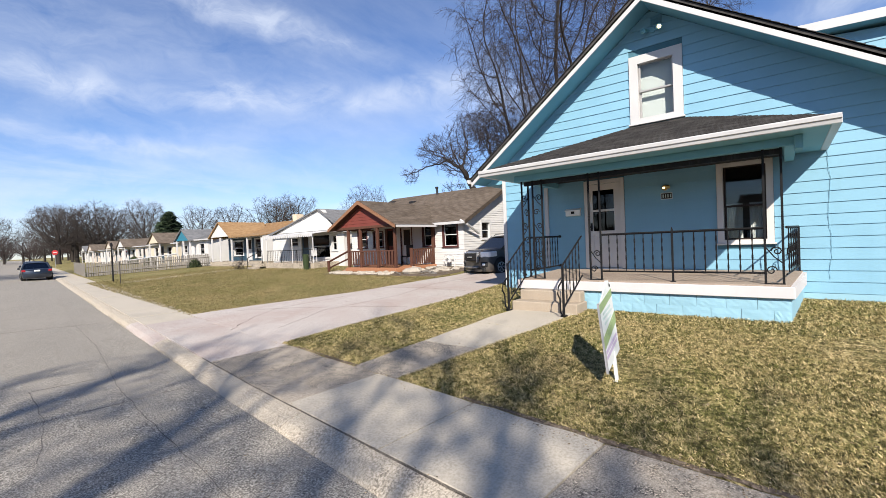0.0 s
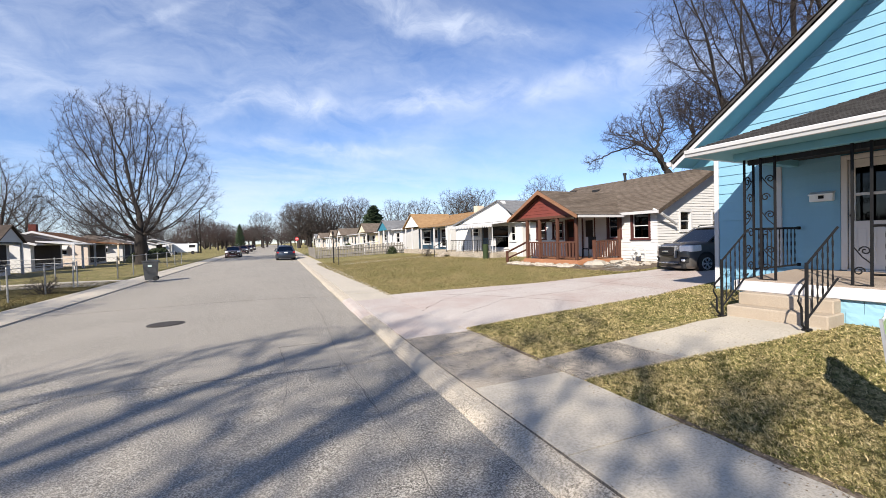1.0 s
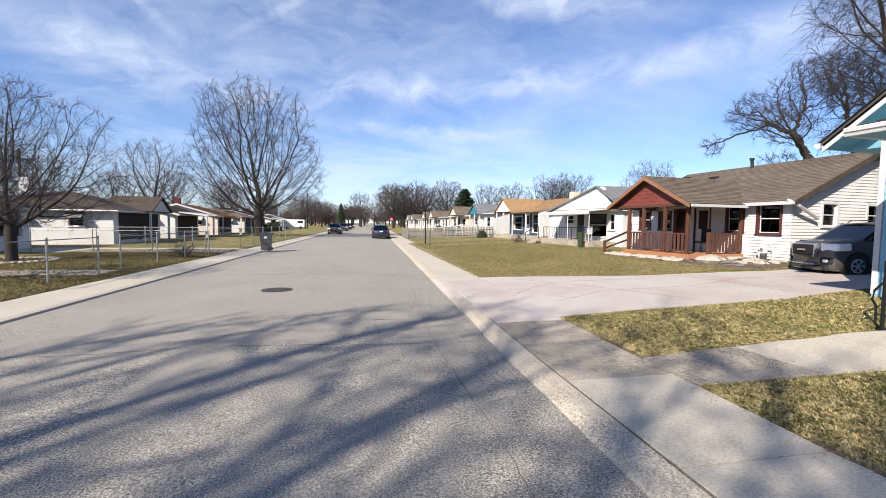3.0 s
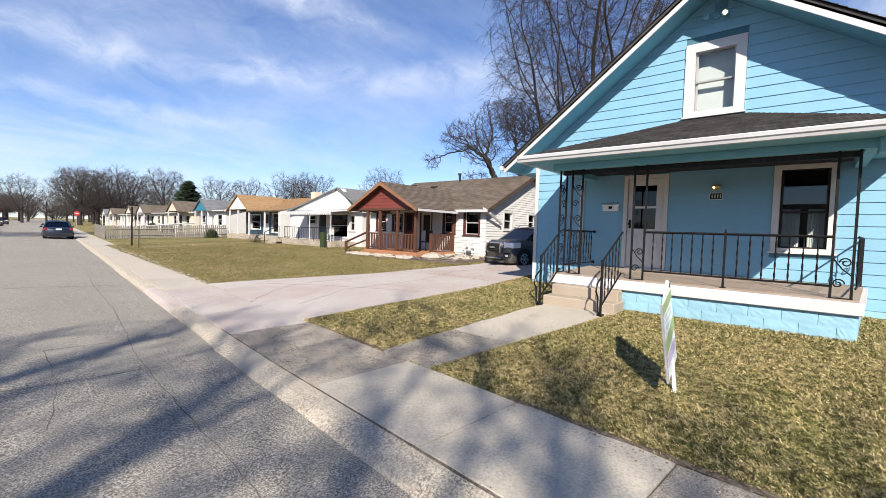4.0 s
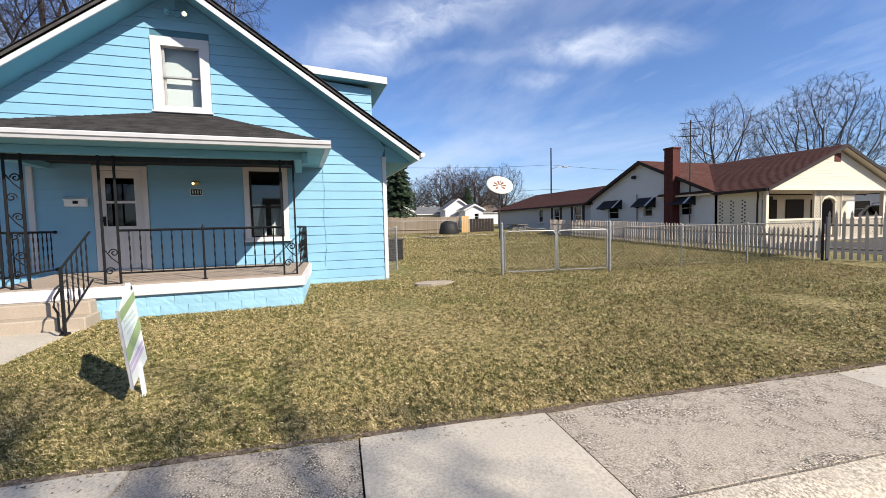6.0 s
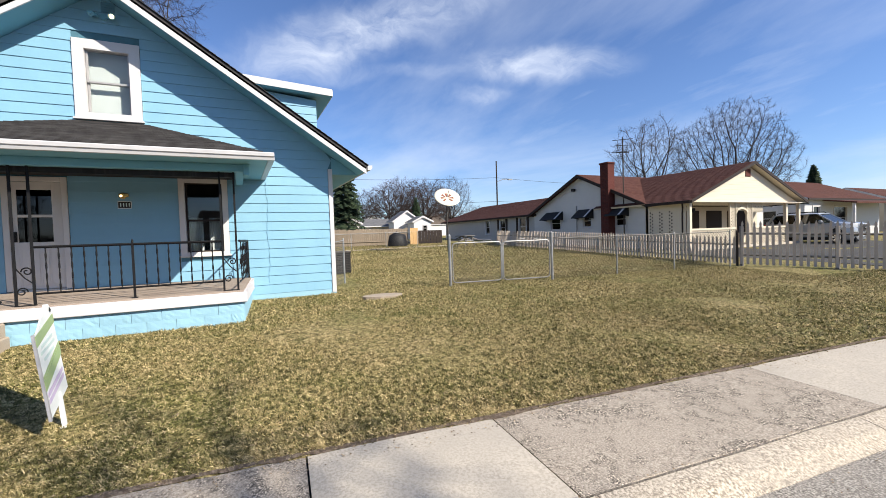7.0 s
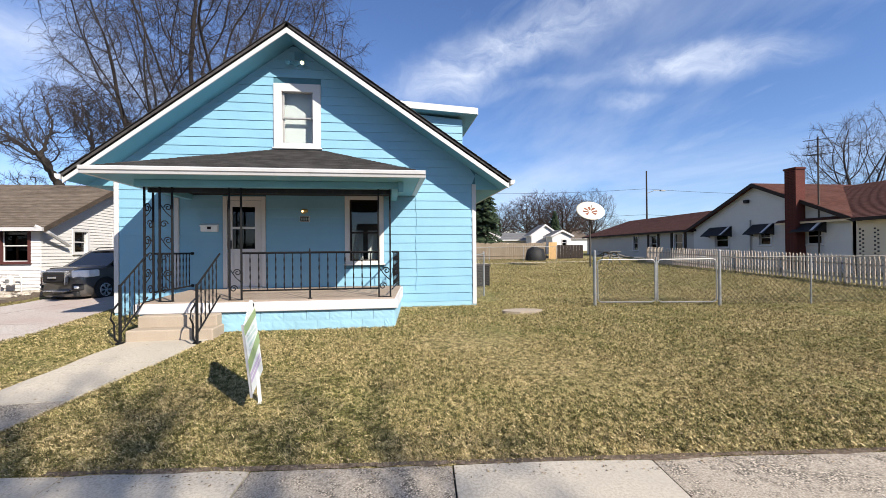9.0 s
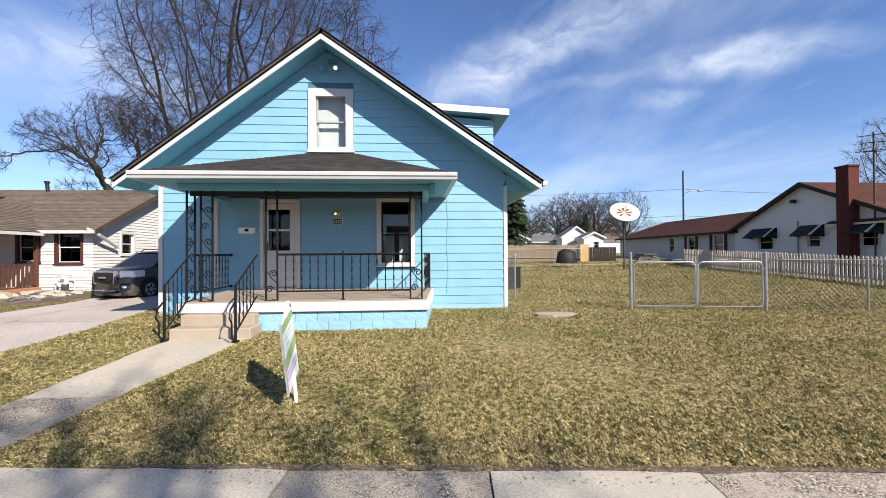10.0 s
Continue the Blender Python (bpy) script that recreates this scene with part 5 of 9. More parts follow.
def step_rail(y, low_x, ga):
    """The sloping handrail beside the steps, with a post on the ground and a curled foot."""
    z0 = ga
    top0, top1 = Vector((low_x, y, z0 + 0.93)), Vector((SX, y, TR - 0.01))
    bot0, bot1 = Vector((low_x, y, z0 + 0.16)), Vector((SX, y, floor_z(SX) + 0.09))
    t = thing("step_railing", (low_x, y, z0), "black iron handrail sloping beside the porch steps", "railing", "step railings")
    part("handrail", MB().tube([top0, top1], 0.021, 4), M_IRON, t)
    part("lower_rail", MB().tube([bot0, bot1], 0.017, 4), M_IRON, t)
    part("rail_post", MB().cbox(low_x - 0.018, low_x + 0.018, y - 0.018, y + 0.018, z0 - 0.02, z0 + 0.96, 0.003), M_IRON, t)
    part("foot", MB().cbox(low_x - 0.06, low_x + 0.06, y - 0.05, y + 0.05, z0 - 0.01, z0 + 0.03, 0.012), M_IRON, t)
    for i in range(5):
        s = (i + 1) / 6
        part("baluster", baluster(MB(), bot0.lerp(bot1, s), top0.lerp(top1, s)), M_IRON, t)
    part("scroll", MB().tube([(low_x - 0.02, y, z0 + 0.02), (low_x - 0.14, y, z0 + 0.10), (low_x - 0.15, y, z0 + 0.34), (low_x - 0.24, y, z0 + 0.44), (low_x - 0.20, y, z0 + 0.56), (low_x - 0.04, y, z0 + 0.66)], 0.016, 6), M_IRON, t, "curled iron foot")
    return t


step_rail(5.03, 7.56, gz(7.56, 5.03) + 0.02)
step_rail(3.80, 7.40, gz(7.40, 3.80) + 0.02)

# ---- yard sign ----
SGN = Vector((4.72, 2.08, gz(4.72, 2.08)))
sgn = thing("yard_sign", SGN, "leaning white yard sign with green stripes and faint lettering bars", "yard sign")
sd = Vector((0.9966, 0.082, 0)).normalized()      # along the board
sn = Vector((sd.y, -sd.x, 0))
lean = Vector((0.22, 0.19, 1)).normalized()


def on_sign(a, z, d):
    return SGN + sd * (a * 1.3) + lean * z + sn * d


def sign_poly(pts, d0, d1):
    n = len(pts)
    vs = [on_sign(a, z, d0) for a, z in pts] + [on_sign(a, z, d1) for a, z in pts]
    fs = [tuple(range(n)), tuple(range(2 * n - 1, n - 1, -1))] + [(i, n + i, n + (i + 1) % n, (i + 1) % n) for i in range(n)]
    return MB().add(vs, fs)


part("board", sign_poly([(-0.22, 0.17), (0.25, 0.27), (0.25, 0.94), (-0.22, 0.87)], -0.006, 0.006), M_SIGNBOARD, sgn, "white corrugated board, slightly bowed")
part("crest", sign_poly([(-0.14, 0.88), (0.25, 0.94), (0.25, 1.03), (0.20, 1.08), (0.13, 1.085), (0.08, 1.04)], -0.007, 0.007), M_SIGNBOARD, sgn, "white cut-out crest with an eyelet")
part("leg", sign_poly([(0.00, -0.06), (0.035, -0.06), (0.075, 0.30), (0.04, 0.30)], -0.014, 0.014), M_SIGNBOARD, sgn, "thin white post")
part("leg", sign_poly([(-0.03, -0.03), (0.03, -0.05), (0.04, 0.0), (-0.02, 0.02)], -0.02, 0.02), M_SIGNBOARD, sgn, "white foot of the post")
part("frame_edge", sign_poly([(-0.225, 0.16), (-0.205, 0.165), (-0.205, 0.88), (-0.225, 0.875)], -0.010, 0.010), M_STORM, sgn, "grey metal frame edge")
for s in (-1, 1):
    d0, d1 = s * 0.010, s * 0.0135
    part("stripe", sign_poly([(-0.21, 0.40), (0.245, 0.59), (0.245, 0.68), (-0.21, 0.49)], d0, d1), M_GREENSTRIPE, sgn, "green slanting stripe")
    part("stripe", sign_poly([(-0.21, 0.50), (0.245, 0.69), (0.245, 0.71), (-0.21, 0.52)], d0, d1), M_GREENSTRIPE, sgn)
    part("stripe", sign_poly([(-0.21, 0.77), (0.24, 0.90), (0.24, 0.98), (-0.21, 0.86)], d0, d1), M_GREENSTRIPE, sgn)
    for z, w in ((0.63, 0.12), (0.69, 0.16), (0.74, 0.13)):
        part("text_bar", sign_poly([(-w, z), (w, z + 0.05), (w, z + 0.075), (-w, z + 0.025)], d0, d1), M_PALETEXT, sgn)
    for z in (0.29, 0.345):
        part("text_bar", sign_poly([(-0.19, z), (0.20, z + 0.10), (0.20, z + 0.135), (-0.19, z + 0.035)], d0, d1), M_PURPLE, sgn, "purple lettering bar")
    part("eyelet", sign_poly([(0.185, 1.02), (0.205, 1.0), (0.225, 1.02), (0.205, 1.05)], s * 0.0105, s * 0.014), M_BLACK, sgn)

# ---- small things round the house ----
pad = MB()
n = 22
vs = [(9.25, -2.25, gz(9.25, -2.2) + 0.06)] + [(9.25 + (0.26 + 0.03 * math.sin(k * 2.1)) * math.cos(2 * math.pi * k / n), -2.25 + 0.46 * math.sin(2 * math.pi * k / n), gz(9.25, -2.2) + 0.045) for k in range(n)]
vs += [(x, y, z - 0.12) for x, y, z in vs[1:]]
fs = [(0, 1 + k, 1 + (k + 1) % n) for k in range(n)] + [(1 + k, 1 + n + k, 1 + n + (k + 1) % n, 1 + (k + 1) % n) for k in range(n)]
single("stepping_stone", pad.add(vs, fs), M_STEP, (9.25, -2.25, gz(9.25, -2.2)), "round tan concrete pad sunk in the lawn", "stepping stone")
ac = thing("air_conditioner", (14.45, -2.5, gz(14.45, -2.5)), "grey louvred air conditioner unit beside the blue wall", "air conditioner")
ax0, ax1, ay0, ay1, az0 = 14.15, 14.75, -2.75, -2.2, gz(14.45, -2.5)
part("case", MB().cbox(ax0 + 0.02, ax1 - 0.02, ay0 + 0.02, ay1 - 0.02, az0, az0 + 0.68, 0.01), M_BLACK, ac)
for k in range(11):
    part("louvre", MB().box(ax0, ax1, ay0, ay1, az0 + 0.06 + k * 0.056, az0 + 0.075 + k * 0.056), M_IRONLID, ac)
part("lid", MB().cbox(ax0 - 0.01, ax1 + 0.01, ay0 - 0.01, ay1 + 0.01, az0 + 0.67, az0 + 0.73, 0.015), M_IRONLID, ac)

# ---- chain-link fences ----


def mesh_panel(p, q, z0, z1, cell=0.07, r=0.0022):
    """Woven wire between two posts."""
    mb = MB()
    p, q = Vector((*p, 0)), Vector((*q, 0))
    ln = (q - p).length
    h = z1 - z0
    d = (q - p).normalized()
    s0 = -h
    while s0 < ln:
        for sg in (1, -1):
            a0, a1 = max(0, s0), min(ln, s0 + h)
            if a1 - a0 > 0.02:
                za, zb = a0 - s0, a1 - s0
                if sg < 0:
                    za, zb = h - za, h - zb
                ga, gb = gz(*(p + d * a0).xy), gz(*(p + d * a1).xy)
                mb.tube([(*(p + d * a0).xy, ga + z0 + za), (*(p + d * a1).xy, gb + z0 + zb)], r, 3, cap=False)
        s0 += cell * 1.414
    return mb


def link_fence(pts, h, label, cell=0.075, r=0.0027, post_r=0.024, group="wire fence runs", rail=None):
    t = thing("wire_fence", (*pts[0], gz(*pts[0])), label, "fence", group)
    for p in pts:
        z = gz(*p)
        po = part("post", MB().tube([(*p, z - 0.1), (*p, z + h + 0.03)], post_r, 8), M_GALV, t)
        part("cap", MB().tube([(*p, z + h + 0.03), (*p, z + h + 0.07)], post_r * 1.25, 8, post_r * 0.4), M_GALV, po)
    for p, q in zip(pts, pts[1:]):
        part("top_rail", MB().tube([(*p, gz(*p) + h), (*q, gz(*q) + h)], 0.014, 6), rail or M_GALV, t)
        part("wire_mesh", mesh_panel(p, q, 0.04, h, cell, r), M_WIRE, t)
    return t


FH = 1.15
G1, G2, G3 = xy(10.05, -3.32), xy(9.95, -4.78), xy(9.85, -6.27)
link_fence([G3, xy(9.86, -8.55), xy(9.84, -10.8), (8.5, -14.0)], FH, "galvanised chain-link fence along the side lawn", 0.08, 0.0036, 0.020, rail=M_WIRE)
gate = thing("wire_gate", (*xy(9.95, -4.8), gz(*xy(9.95, -4.8))), "closed double chain-link gate with rounded tubular frames", "gate")
for p in (G1, G3):
    z = gz(*p)
    gp = part("gate_post", MB().tube([(*p, z - 0.1), (*p, z + FH + 0.16)], 0.036, 10), M_GALV, gate)
    part("cap", MB().tube([(*p, z + FH + 0.16), (*p, z + FH + 0.2)], 0.042, 10, 0.01), M_GALV, gp)
for p, q in ((G1, G2), (G2, G3)):
    P, Q = Vector((*p, 0)), Vector((*q, 0))
    d = (Q - P).normalized()
    a, b = P + d * 0.07, Q - d * 0.03
    if p == G2:
        a, b = P + d * 0.03, Q - d * 0.07
    za = gz(*a.xy) + 0.09
    zt = za + FH - 0.13
    loop = []
    L = (b - a).length
    for cx, cz, a0 in ((0.1, zt - 0.1, math.pi), (L - 0.1, zt - 0.1, math.pi / 2), (L - 0.1, za + 0.1, 0), (0.1, za + 0.1, -math.pi / 2)):
        for k in range(5):
            th = a0 - k * math.pi / 8
            loop.append((*(a + d * (cx + 0.1 * math.cos(th))).xy, cz + 0.1 * math.sin(th)))
    loop.append(loop[0])
    leafg = part("gate_leaf", MB().tube(loop, 0.016, 7), M_GALV, gate)
    part("wire_mesh", mesh_panel(a.xy, b.xy, 0.12, FH - 0.06, 0.08, 0.0034), M_WIRE, leafg)
    for k in range(3):
        part("hinge", MB().tube([(*(a if p == G1 else b).xy, za + 0.2 + 0.33 * k), (*(P if p == G1 else Q).xy, za + 0.2 + 0.33 * k)], 0.016, 5), M_GALV, leafg)
for p, q in ((G1, G2), (G2, G3)):
    for k in (0.28, 0.62):
        a, b = Vector(p).lerp(Vector(q), k), Vector(p).lerp(Vector(q), k + 0.2)
        zt = gz(*p) + FH - 0.02
        part("wire_loop", MB().tube([(*a, zt - 0.03), (*a.lerp(b, 0.15), zt + 0.03), (*a.lerp(b, 0.8), zt + 0.035), (*b, zt - 0.03)], 0.009, 5), M_GALV, gate)
part("latch", MB().tube([(*G2, gz(*G2) + 0.1), (*G2, gz(*G2) + FH + 0.02)], 0.016, 6), M_GALV, gate)
link_fence([(10.9, Y0 - 0.08), (11.9, -2.0)], 1.2, "short chain-link fence beside the blue wall")
link_fence([(27, -3.5), (27.5, -6.0), (27.9, -8.5), (28.3, -11.0)], 1.0, "low wire fence before the back boards", 0.1)

# far side of the street
link_fence([xy(-7.5, v) for v in (10.94, 12.73, 14.72)], 1.05, "galvanised chain-link fence round the far garden", 0.10, 0.0012, 0.026)
link_fence([xy(-7.5, v) for v in (15.82, 18.2, 20.6, 23.0)], 1.05, "galvanised chain-link fence round the far garden", 0.10, 0.0012, 0.026)
link_fence([xy(-7.5, 10.94), xy(-10.5, 10.9), xy(-14, 10.85)], 1.05, "galvanised chain-link fence running back from the pavement", 0.10, 0.0012, 0.026)
link_fence([xy(u, 23.4) for u in (-7.5, -10, -12.5, -15)], 1.05, "chain-link fence between far gardens", 0.13, 0.003, 0.026)
link_fence([xy(-7.4, v) for v in (28.2, 31, 34, 37, 40, 43, 46)], 1.15, "chain-link fence along the far pavement", 0.14, 0.0024, 0.028)
link_fence([xy(u, 28.2) for u in (-7.4, -10, -12.5, -15)], 1.15, "chain-link fence beside the far drive", 0.14, 0.003, 0.028)

# ---- wheelie bin ----
BV = 25.4
bx, by = xy(-5.3, BV)
bin_ = thing("wheelie_bin", (bx, by, 0.005), "dark grey wheeled rubbish bin standing at the far kerb", "bin")
b = MB()
vs = []
for z, s in ((0.06, 0.23), (0.92, 0.29)):
    vs += [(bx - s, by - s * 1.1, z), (bx + s, by - s * 1.1, z), (bx + s, by + s * 1.1, z), (bx - s, by + s * 1.1, z)]
b.add(vs, [(3, 2, 1, 0), (4, 5, 6, 7), (0, 1, 5, 4), (1, 2, 6, 5), (2, 3, 7, 6), (3, 0, 4, 7)])
M_BIN = plain("grey_bin_plastic", (0.045, 0.047, 0.05), 0.5)
part("body", b, M_BIN, bin_)
part("lid", MB().prism([(bx - 0.32, 0.92), (bx + 0.33, 0.92), (bx + 0.33, 0.97), (bx, 1.02), (bx - 0.32, 0.97)], 'y', by - 0.34, by + 0.34), M_BIN, bin_)
for s in (-1, 1):
    part("wheel", MB().tube([(bx + 0.2, by + s * 0.24, 0.11), (bx + 0.2, by + s * 0.30, 0.11)], 0.105, 14), M_TYRE, bin_)
part("handle", MB().tube([(bx + 0.33, by - 0.22, 0.95), (bx + 0.38, by - 0.22, 0.93), (bx + 0.38, by + 0.22, 0.93), (bx + 0.33, by + 0.22, 0.95)], 0.015, 6), M_BIN, bin_)
part("mark", MB().box(bx - 0.08, bx + 0.08, by - 0.315, by - 0.30, 0.68, 0.78), M_PALETEXT, bin_, "pale printed mark")

# ---- cars ----


def car(label, paint, L=4.7, W=1.85, H=1.68, suv=True):
    """A car with its nose at x = 0 and its tail at x = L, on the ground at z = 0."""
    t = thing("car", (0, 0, 0), label, "car")
    h = W / 2
    belt, hood = (H * 0.665, H * 0.65) if suv else (H * 0.61, H * 0.575)

    def bend(mb):
        """Sweep the nose and tail back toward the sides."""
        out = []
        for x, y, z in mb.v:
            f = min(1.2, abs(y) / h) ** 2.6
            x += 0.34 * f * max(0.0, 1 - x / 1.3) - 0.20 * f * max(0.0, (x - L + 1.0))
            out.append((x, y, z))
        mb.v = out
        return mb

    st = [(0.0, 0.24, 0.48, hood * 0.74, 0.90), (0.05, 0.19, 0.54, hood * 0.88, 0.95), (0.16, 0.17, 0.60, hood * 0.95, 0.98), (0.4, 0.17, 0.66, hood * 0.985, 0.99), (0.8, 0.17, 0.70, hood * 1.0, 1.0), (1.1, 0.17, 0.72, hood * 1.03, 1.0), (1.5, 0.17, 0.72, belt * 0.995, 1.0), (L * 0.55, 0.17, 0.74, belt, 1.0), (L - 0.9, 0.18, 0.74, belt * 1.03, 0.99), (L - 0.3, 0.2, 0.72, belt * 1.03, 0.97), (L - 0.06, 0.24, 0.70, belt * 1.0, 0.94), (L, 0.36, 0.66, belt * 0.92, 0.90)]
    vs, fs = [], []
    for x, zb, zm, zt, w in st:
        half = [(0.0, zb), (0.45, zb), (0.84, zb), (0.965, zb + 0.08), (1.0, zm - 0.12), (1.0, zm), (0.985, zm + 0.08), (0.965, zt - 0.05), (0.90, zt - 0.005), (0.78, zt + 0.015), (0.4, zt + 0.03), (0.0, zt + 0.035)]
        half = [(y * h * w, z) for y, z in half]
        vs += [(x, y, z) for y, z in half] + [(x, -y, z) for y, z in reversed(half[1:-1])]
    n = 22
    for i in range(len(st) - 1):
        for k in range(n):
            k2 = (k + 1) % n
            fs.append((i * n + k, i * n + k2, (i + 1) * n + k2, (i + 1) * n + k))
    fs.append(tuple(range(n)))
    fs.append(tuple(range(len(st) * n - 1, (len(st) - 1) * n - 1, -1)))
    part("body", bend(MB().add(vs, fs)), paint, t, smooth=True)
    c0, c1 = 1.02, (L - 0.2 if suv else L - 0.95)
    r0, r1 = 1.85, (L - 0.6 if suv else L - 1.75)
    w0, w1 = h * 0.93, h * 0.74
    zt, zb = H - 0.06, belt * 0.98

    def pane(name, quad):
        """A pane of tinted glass, a little inside its frame."""
        q = [Vector(p) for p in quad]
        c = sum(q, Vector()) / 4
        q = [c + (p - c) * 0.97 for p in q]
        nn = (q[1] - q[0]).cross(q[3] - q[0]).normalized() * 0.006
        part(name, MB().add([p - nn for p in q] + [p + nn for p in q], [(0, 1, 2, 3), (7, 6, 5, 4), (0, 4, 5, 1), (1, 5, 6, 2), (2, 6, 7, 3), (3, 7, 4, 0)]), M_CARGLASS, t, "tinted glass")

    pane("windscreen", [(c0, -w0 * 0.93, zb), (c0, w0 * 0.93, zb), (r0, w1 * 0.96, zt), (r0, -w1 * 0.96, zt)])
    pane("rear_window", [(c1, -w0 * 0.9, zb), (c1, w0 * 0.9, zb), (r1, w1 * 0.92, zt), (r1, -w1 * 0.92, zt)])
    m0, m1 = (c0 + c1) / 2 + 0.05, (r0 + r1) / 2
    for s in (-1, 1):
        pane("side_window", [(c0 + 0.12, s * w0, zb), (m0, s * w0, zb), (m1, s * w1, zt), (r0 + 0.03, s * w1, zt)])
        pane("side_window", [(m0 + 0.06, s * w0, zb), (c1 - 0.25, s * w0, zb), (r1 - 0.1, s * w1, zt), (m1 + 0.06, s * w1, zt)])
        for a, b, q in ((c0, r0, 0.035), (m0 + 0.03, m1 + 0.03, 0.03), (c1 - 0.08, r1, 0.075)):
            part("pillar", MB().tube([(a, s * w0 * 0.985, zb), (b, s * w1, zt)], q, 6), paint, t)
        part("mirror", MB().cbox(1.50, 1.66, s * h * 0.98, s * (h + 0.16), belt + 0.0, belt + 0.13, 0.035), paint, t)
        part("headlight", bend(MB().cbox(-0.012, 0.52, s * h * 0.60, s * h * 1.0, hood * 0.74, hood * 0.95, 0.03)), M_LAMP, t, "clear headlight")
        part("fog_lamp", bend(MB().cbox(-0.045, 0.1, s * h * 0.68, s * h * 0.80, hood * 0.42, hood * 0.50, 0.02)), M_LAMP, t)
        part("tail_light", MB().cbox(L - 0.34, L - 0.10, s * h * 0.70, s * h * 0.955, 0.74, belt * 1.0, 0.02), M_TAIL, t, "red tail light")
        part("door_handle", MB().cbox(2.35, 2.55, s * h * 0.99, s * (h * 1.0 + 0.02), belt - 0.14, belt - 0.10, 0.008), paint, t)
        if suv:
            part("roof_rail", MB().tube([(r0 + 0.1, s * w1 * 0.9, H - 0.01), (r0 + 0.2, s * w1 * 0.9, H + 0.045), (r1 - 0.2, s * w1 * 0.9, H + 0.045), (r1 - 0.1, s * w1 * 0.9, H - 0.01)], 0.018, 6), M_BLACK, t)
    part("cabin", MB().box(c0 + 0.75, c1 - 0.5, -w1 * 0.85, w1 * 0.85, 0.35, H * 0.72), M_BLACK, t, "dark seats inside")
    rv = []
    for x, d in ((r0 - 0.07, 0.03), (r0 + 0.25, 0.0), (r1 - 0.2, 0.005), (r1 + 0.08, 0.045)):
        rv += [(x, -w1 - 0.015, H - 0.08 - d), (x, -w1 * 0.8, H - 0.025 - d), (x, 0, H - d), (x, w1 * 0.8, H - 0.025 - d), (x, w1 + 0.015, H - 0.08 - d)]
    rf = [(i * 5 + k, i * 5 + k + 1, (i + 1) * 5 + k + 1, (i + 1) * 5 + k) for i in range(3) for k in range(4)]
    rv += [(x, y, z - 0.03) for x, y, z in rv]
    rf += [(20 + a, 20 + d, 20 + c, 20 + b) for a, b, c, d in rf]
    edge = [0, 1, 2, 3, 4, 9, 14, 19, 18, 17, 16, 15, 10, 5]
    rf += [(a, b, b + 20, a + 20) for a, b in zip(edge, edge[1:] + edge[:1])]
    part("roof", MB().add(rv, rf), paint, t, smooth=True)
    if suv:
        # tall slatted grille between chrome flares, dark lower bumper with a bright lip
        gr = part("grille", bend(MB().cbox(-0.035, 0.10, -h * 0.46, h * 0.46, hood * 0.60, hood * 0.90, 0.03)), M_BLACK, t, "black slatted grille")
        for k in range(4):
            z = hood * (0.645 + 0.055 * k)
            part("slat", bend(MB().cbox(-0.045, 0.02, -h * 0.44, h * 0.44, z, z + 0.012, 0.003)), M_DARKSASH, gr)
        part("grille_trim", bend(MB().cbox(-0.05, 0.05, -h * 0.52, h * 0.52, hood * 0.90, hood * 0.945, 0.012)), M_CHROME, t, "chrome grille bar")
        for q in (-1, 1):
            fl_ = [(q * h * 0.47, hood * 0.92), (q * h * 0.51, hood * 0.92), (q * h * 0.455, hood * 0.54), (q * h * 0.43, hood * 0.56)]
            part("grille_trim", bend(MB().prism(fl_, 'x', -0.05, 0.05)), M_CHROME, t, "chrome grille flare")
            part("bumper_pod", bend(MB().cbox(-0.03, 0.2, q * h * 0.60, q * h * 0.90, hood * 0.36, hood * 0.56, 0.03)), M_BLACK, t, "black fog lamp housing")
        part("badge", MB().cbox(-0.06, -0.04, -0.15, 0.15, hood * 0.73, hood * 0.78, 0.004), M_CHROME, t)
        part("lower_bumper", bend(MB().cbox(-0.045, 0.25, -h * 0.80, h * 0.80, 0.17, hood * 0.33, 0.04)), M_BLACK, t, "black lower bumper")
        part("bumper_lip", bend(MB().cbox(-0.05, 0.10, -h * 0.46, h * 0.46, hood * 0.335, hood * 0.365, 0.01)), M_CHROME, t)
        part("sill_trim", MB().cbox(0.9, L - 0.6, -h * 1.005, h * 1.005, 0.20, 0.33, 0.02), M_BLACK, t, "black lower trim")
        part("hood_crease", MB().cbox(0.25, 1.0, -h * 0.50, -h * 0.47, hood * 0.985, hood * 1.025, 0.008).cbox(0.25, 1.0, h * 0.47, h * 0.50, hood * 0.985, hood * 1.025, 0.008), paint, t)
    else:
        part("grille", bend(MB().cbox(-0.03, 0.10, -h * 0.48, h * 0.48, hood * 0.66, hood * 0.89, 0.03)), M_BLACK, t, "black grille")
        part("grille_trim", bend(MB().cbox(-0.045, 0.04, -h * 0.53, h * 0.53, hood * 0.895, hood * 0.935, 0.008)), M_CHROME, t, "chrome grille bar")
        part("badge", MB().cbox(-0.05, -0.03, -0.14, 0.14, hood * 0.745, hood * 0.80, 0.004), M_CHROME, t)
        part("air_intake", bend(MB().cbox(-0.03, 0.15, -h * 0.56, h * 0.56, 0.30, 0.40, 0.02)), M_BLACK, t)
    part("number_plate", MB().cbox(L - 0.02, L + 0.02, -0.17, 0.17, 0.74, 0.86, 0.006), M_WHITEPL, t, "blank pale plate")
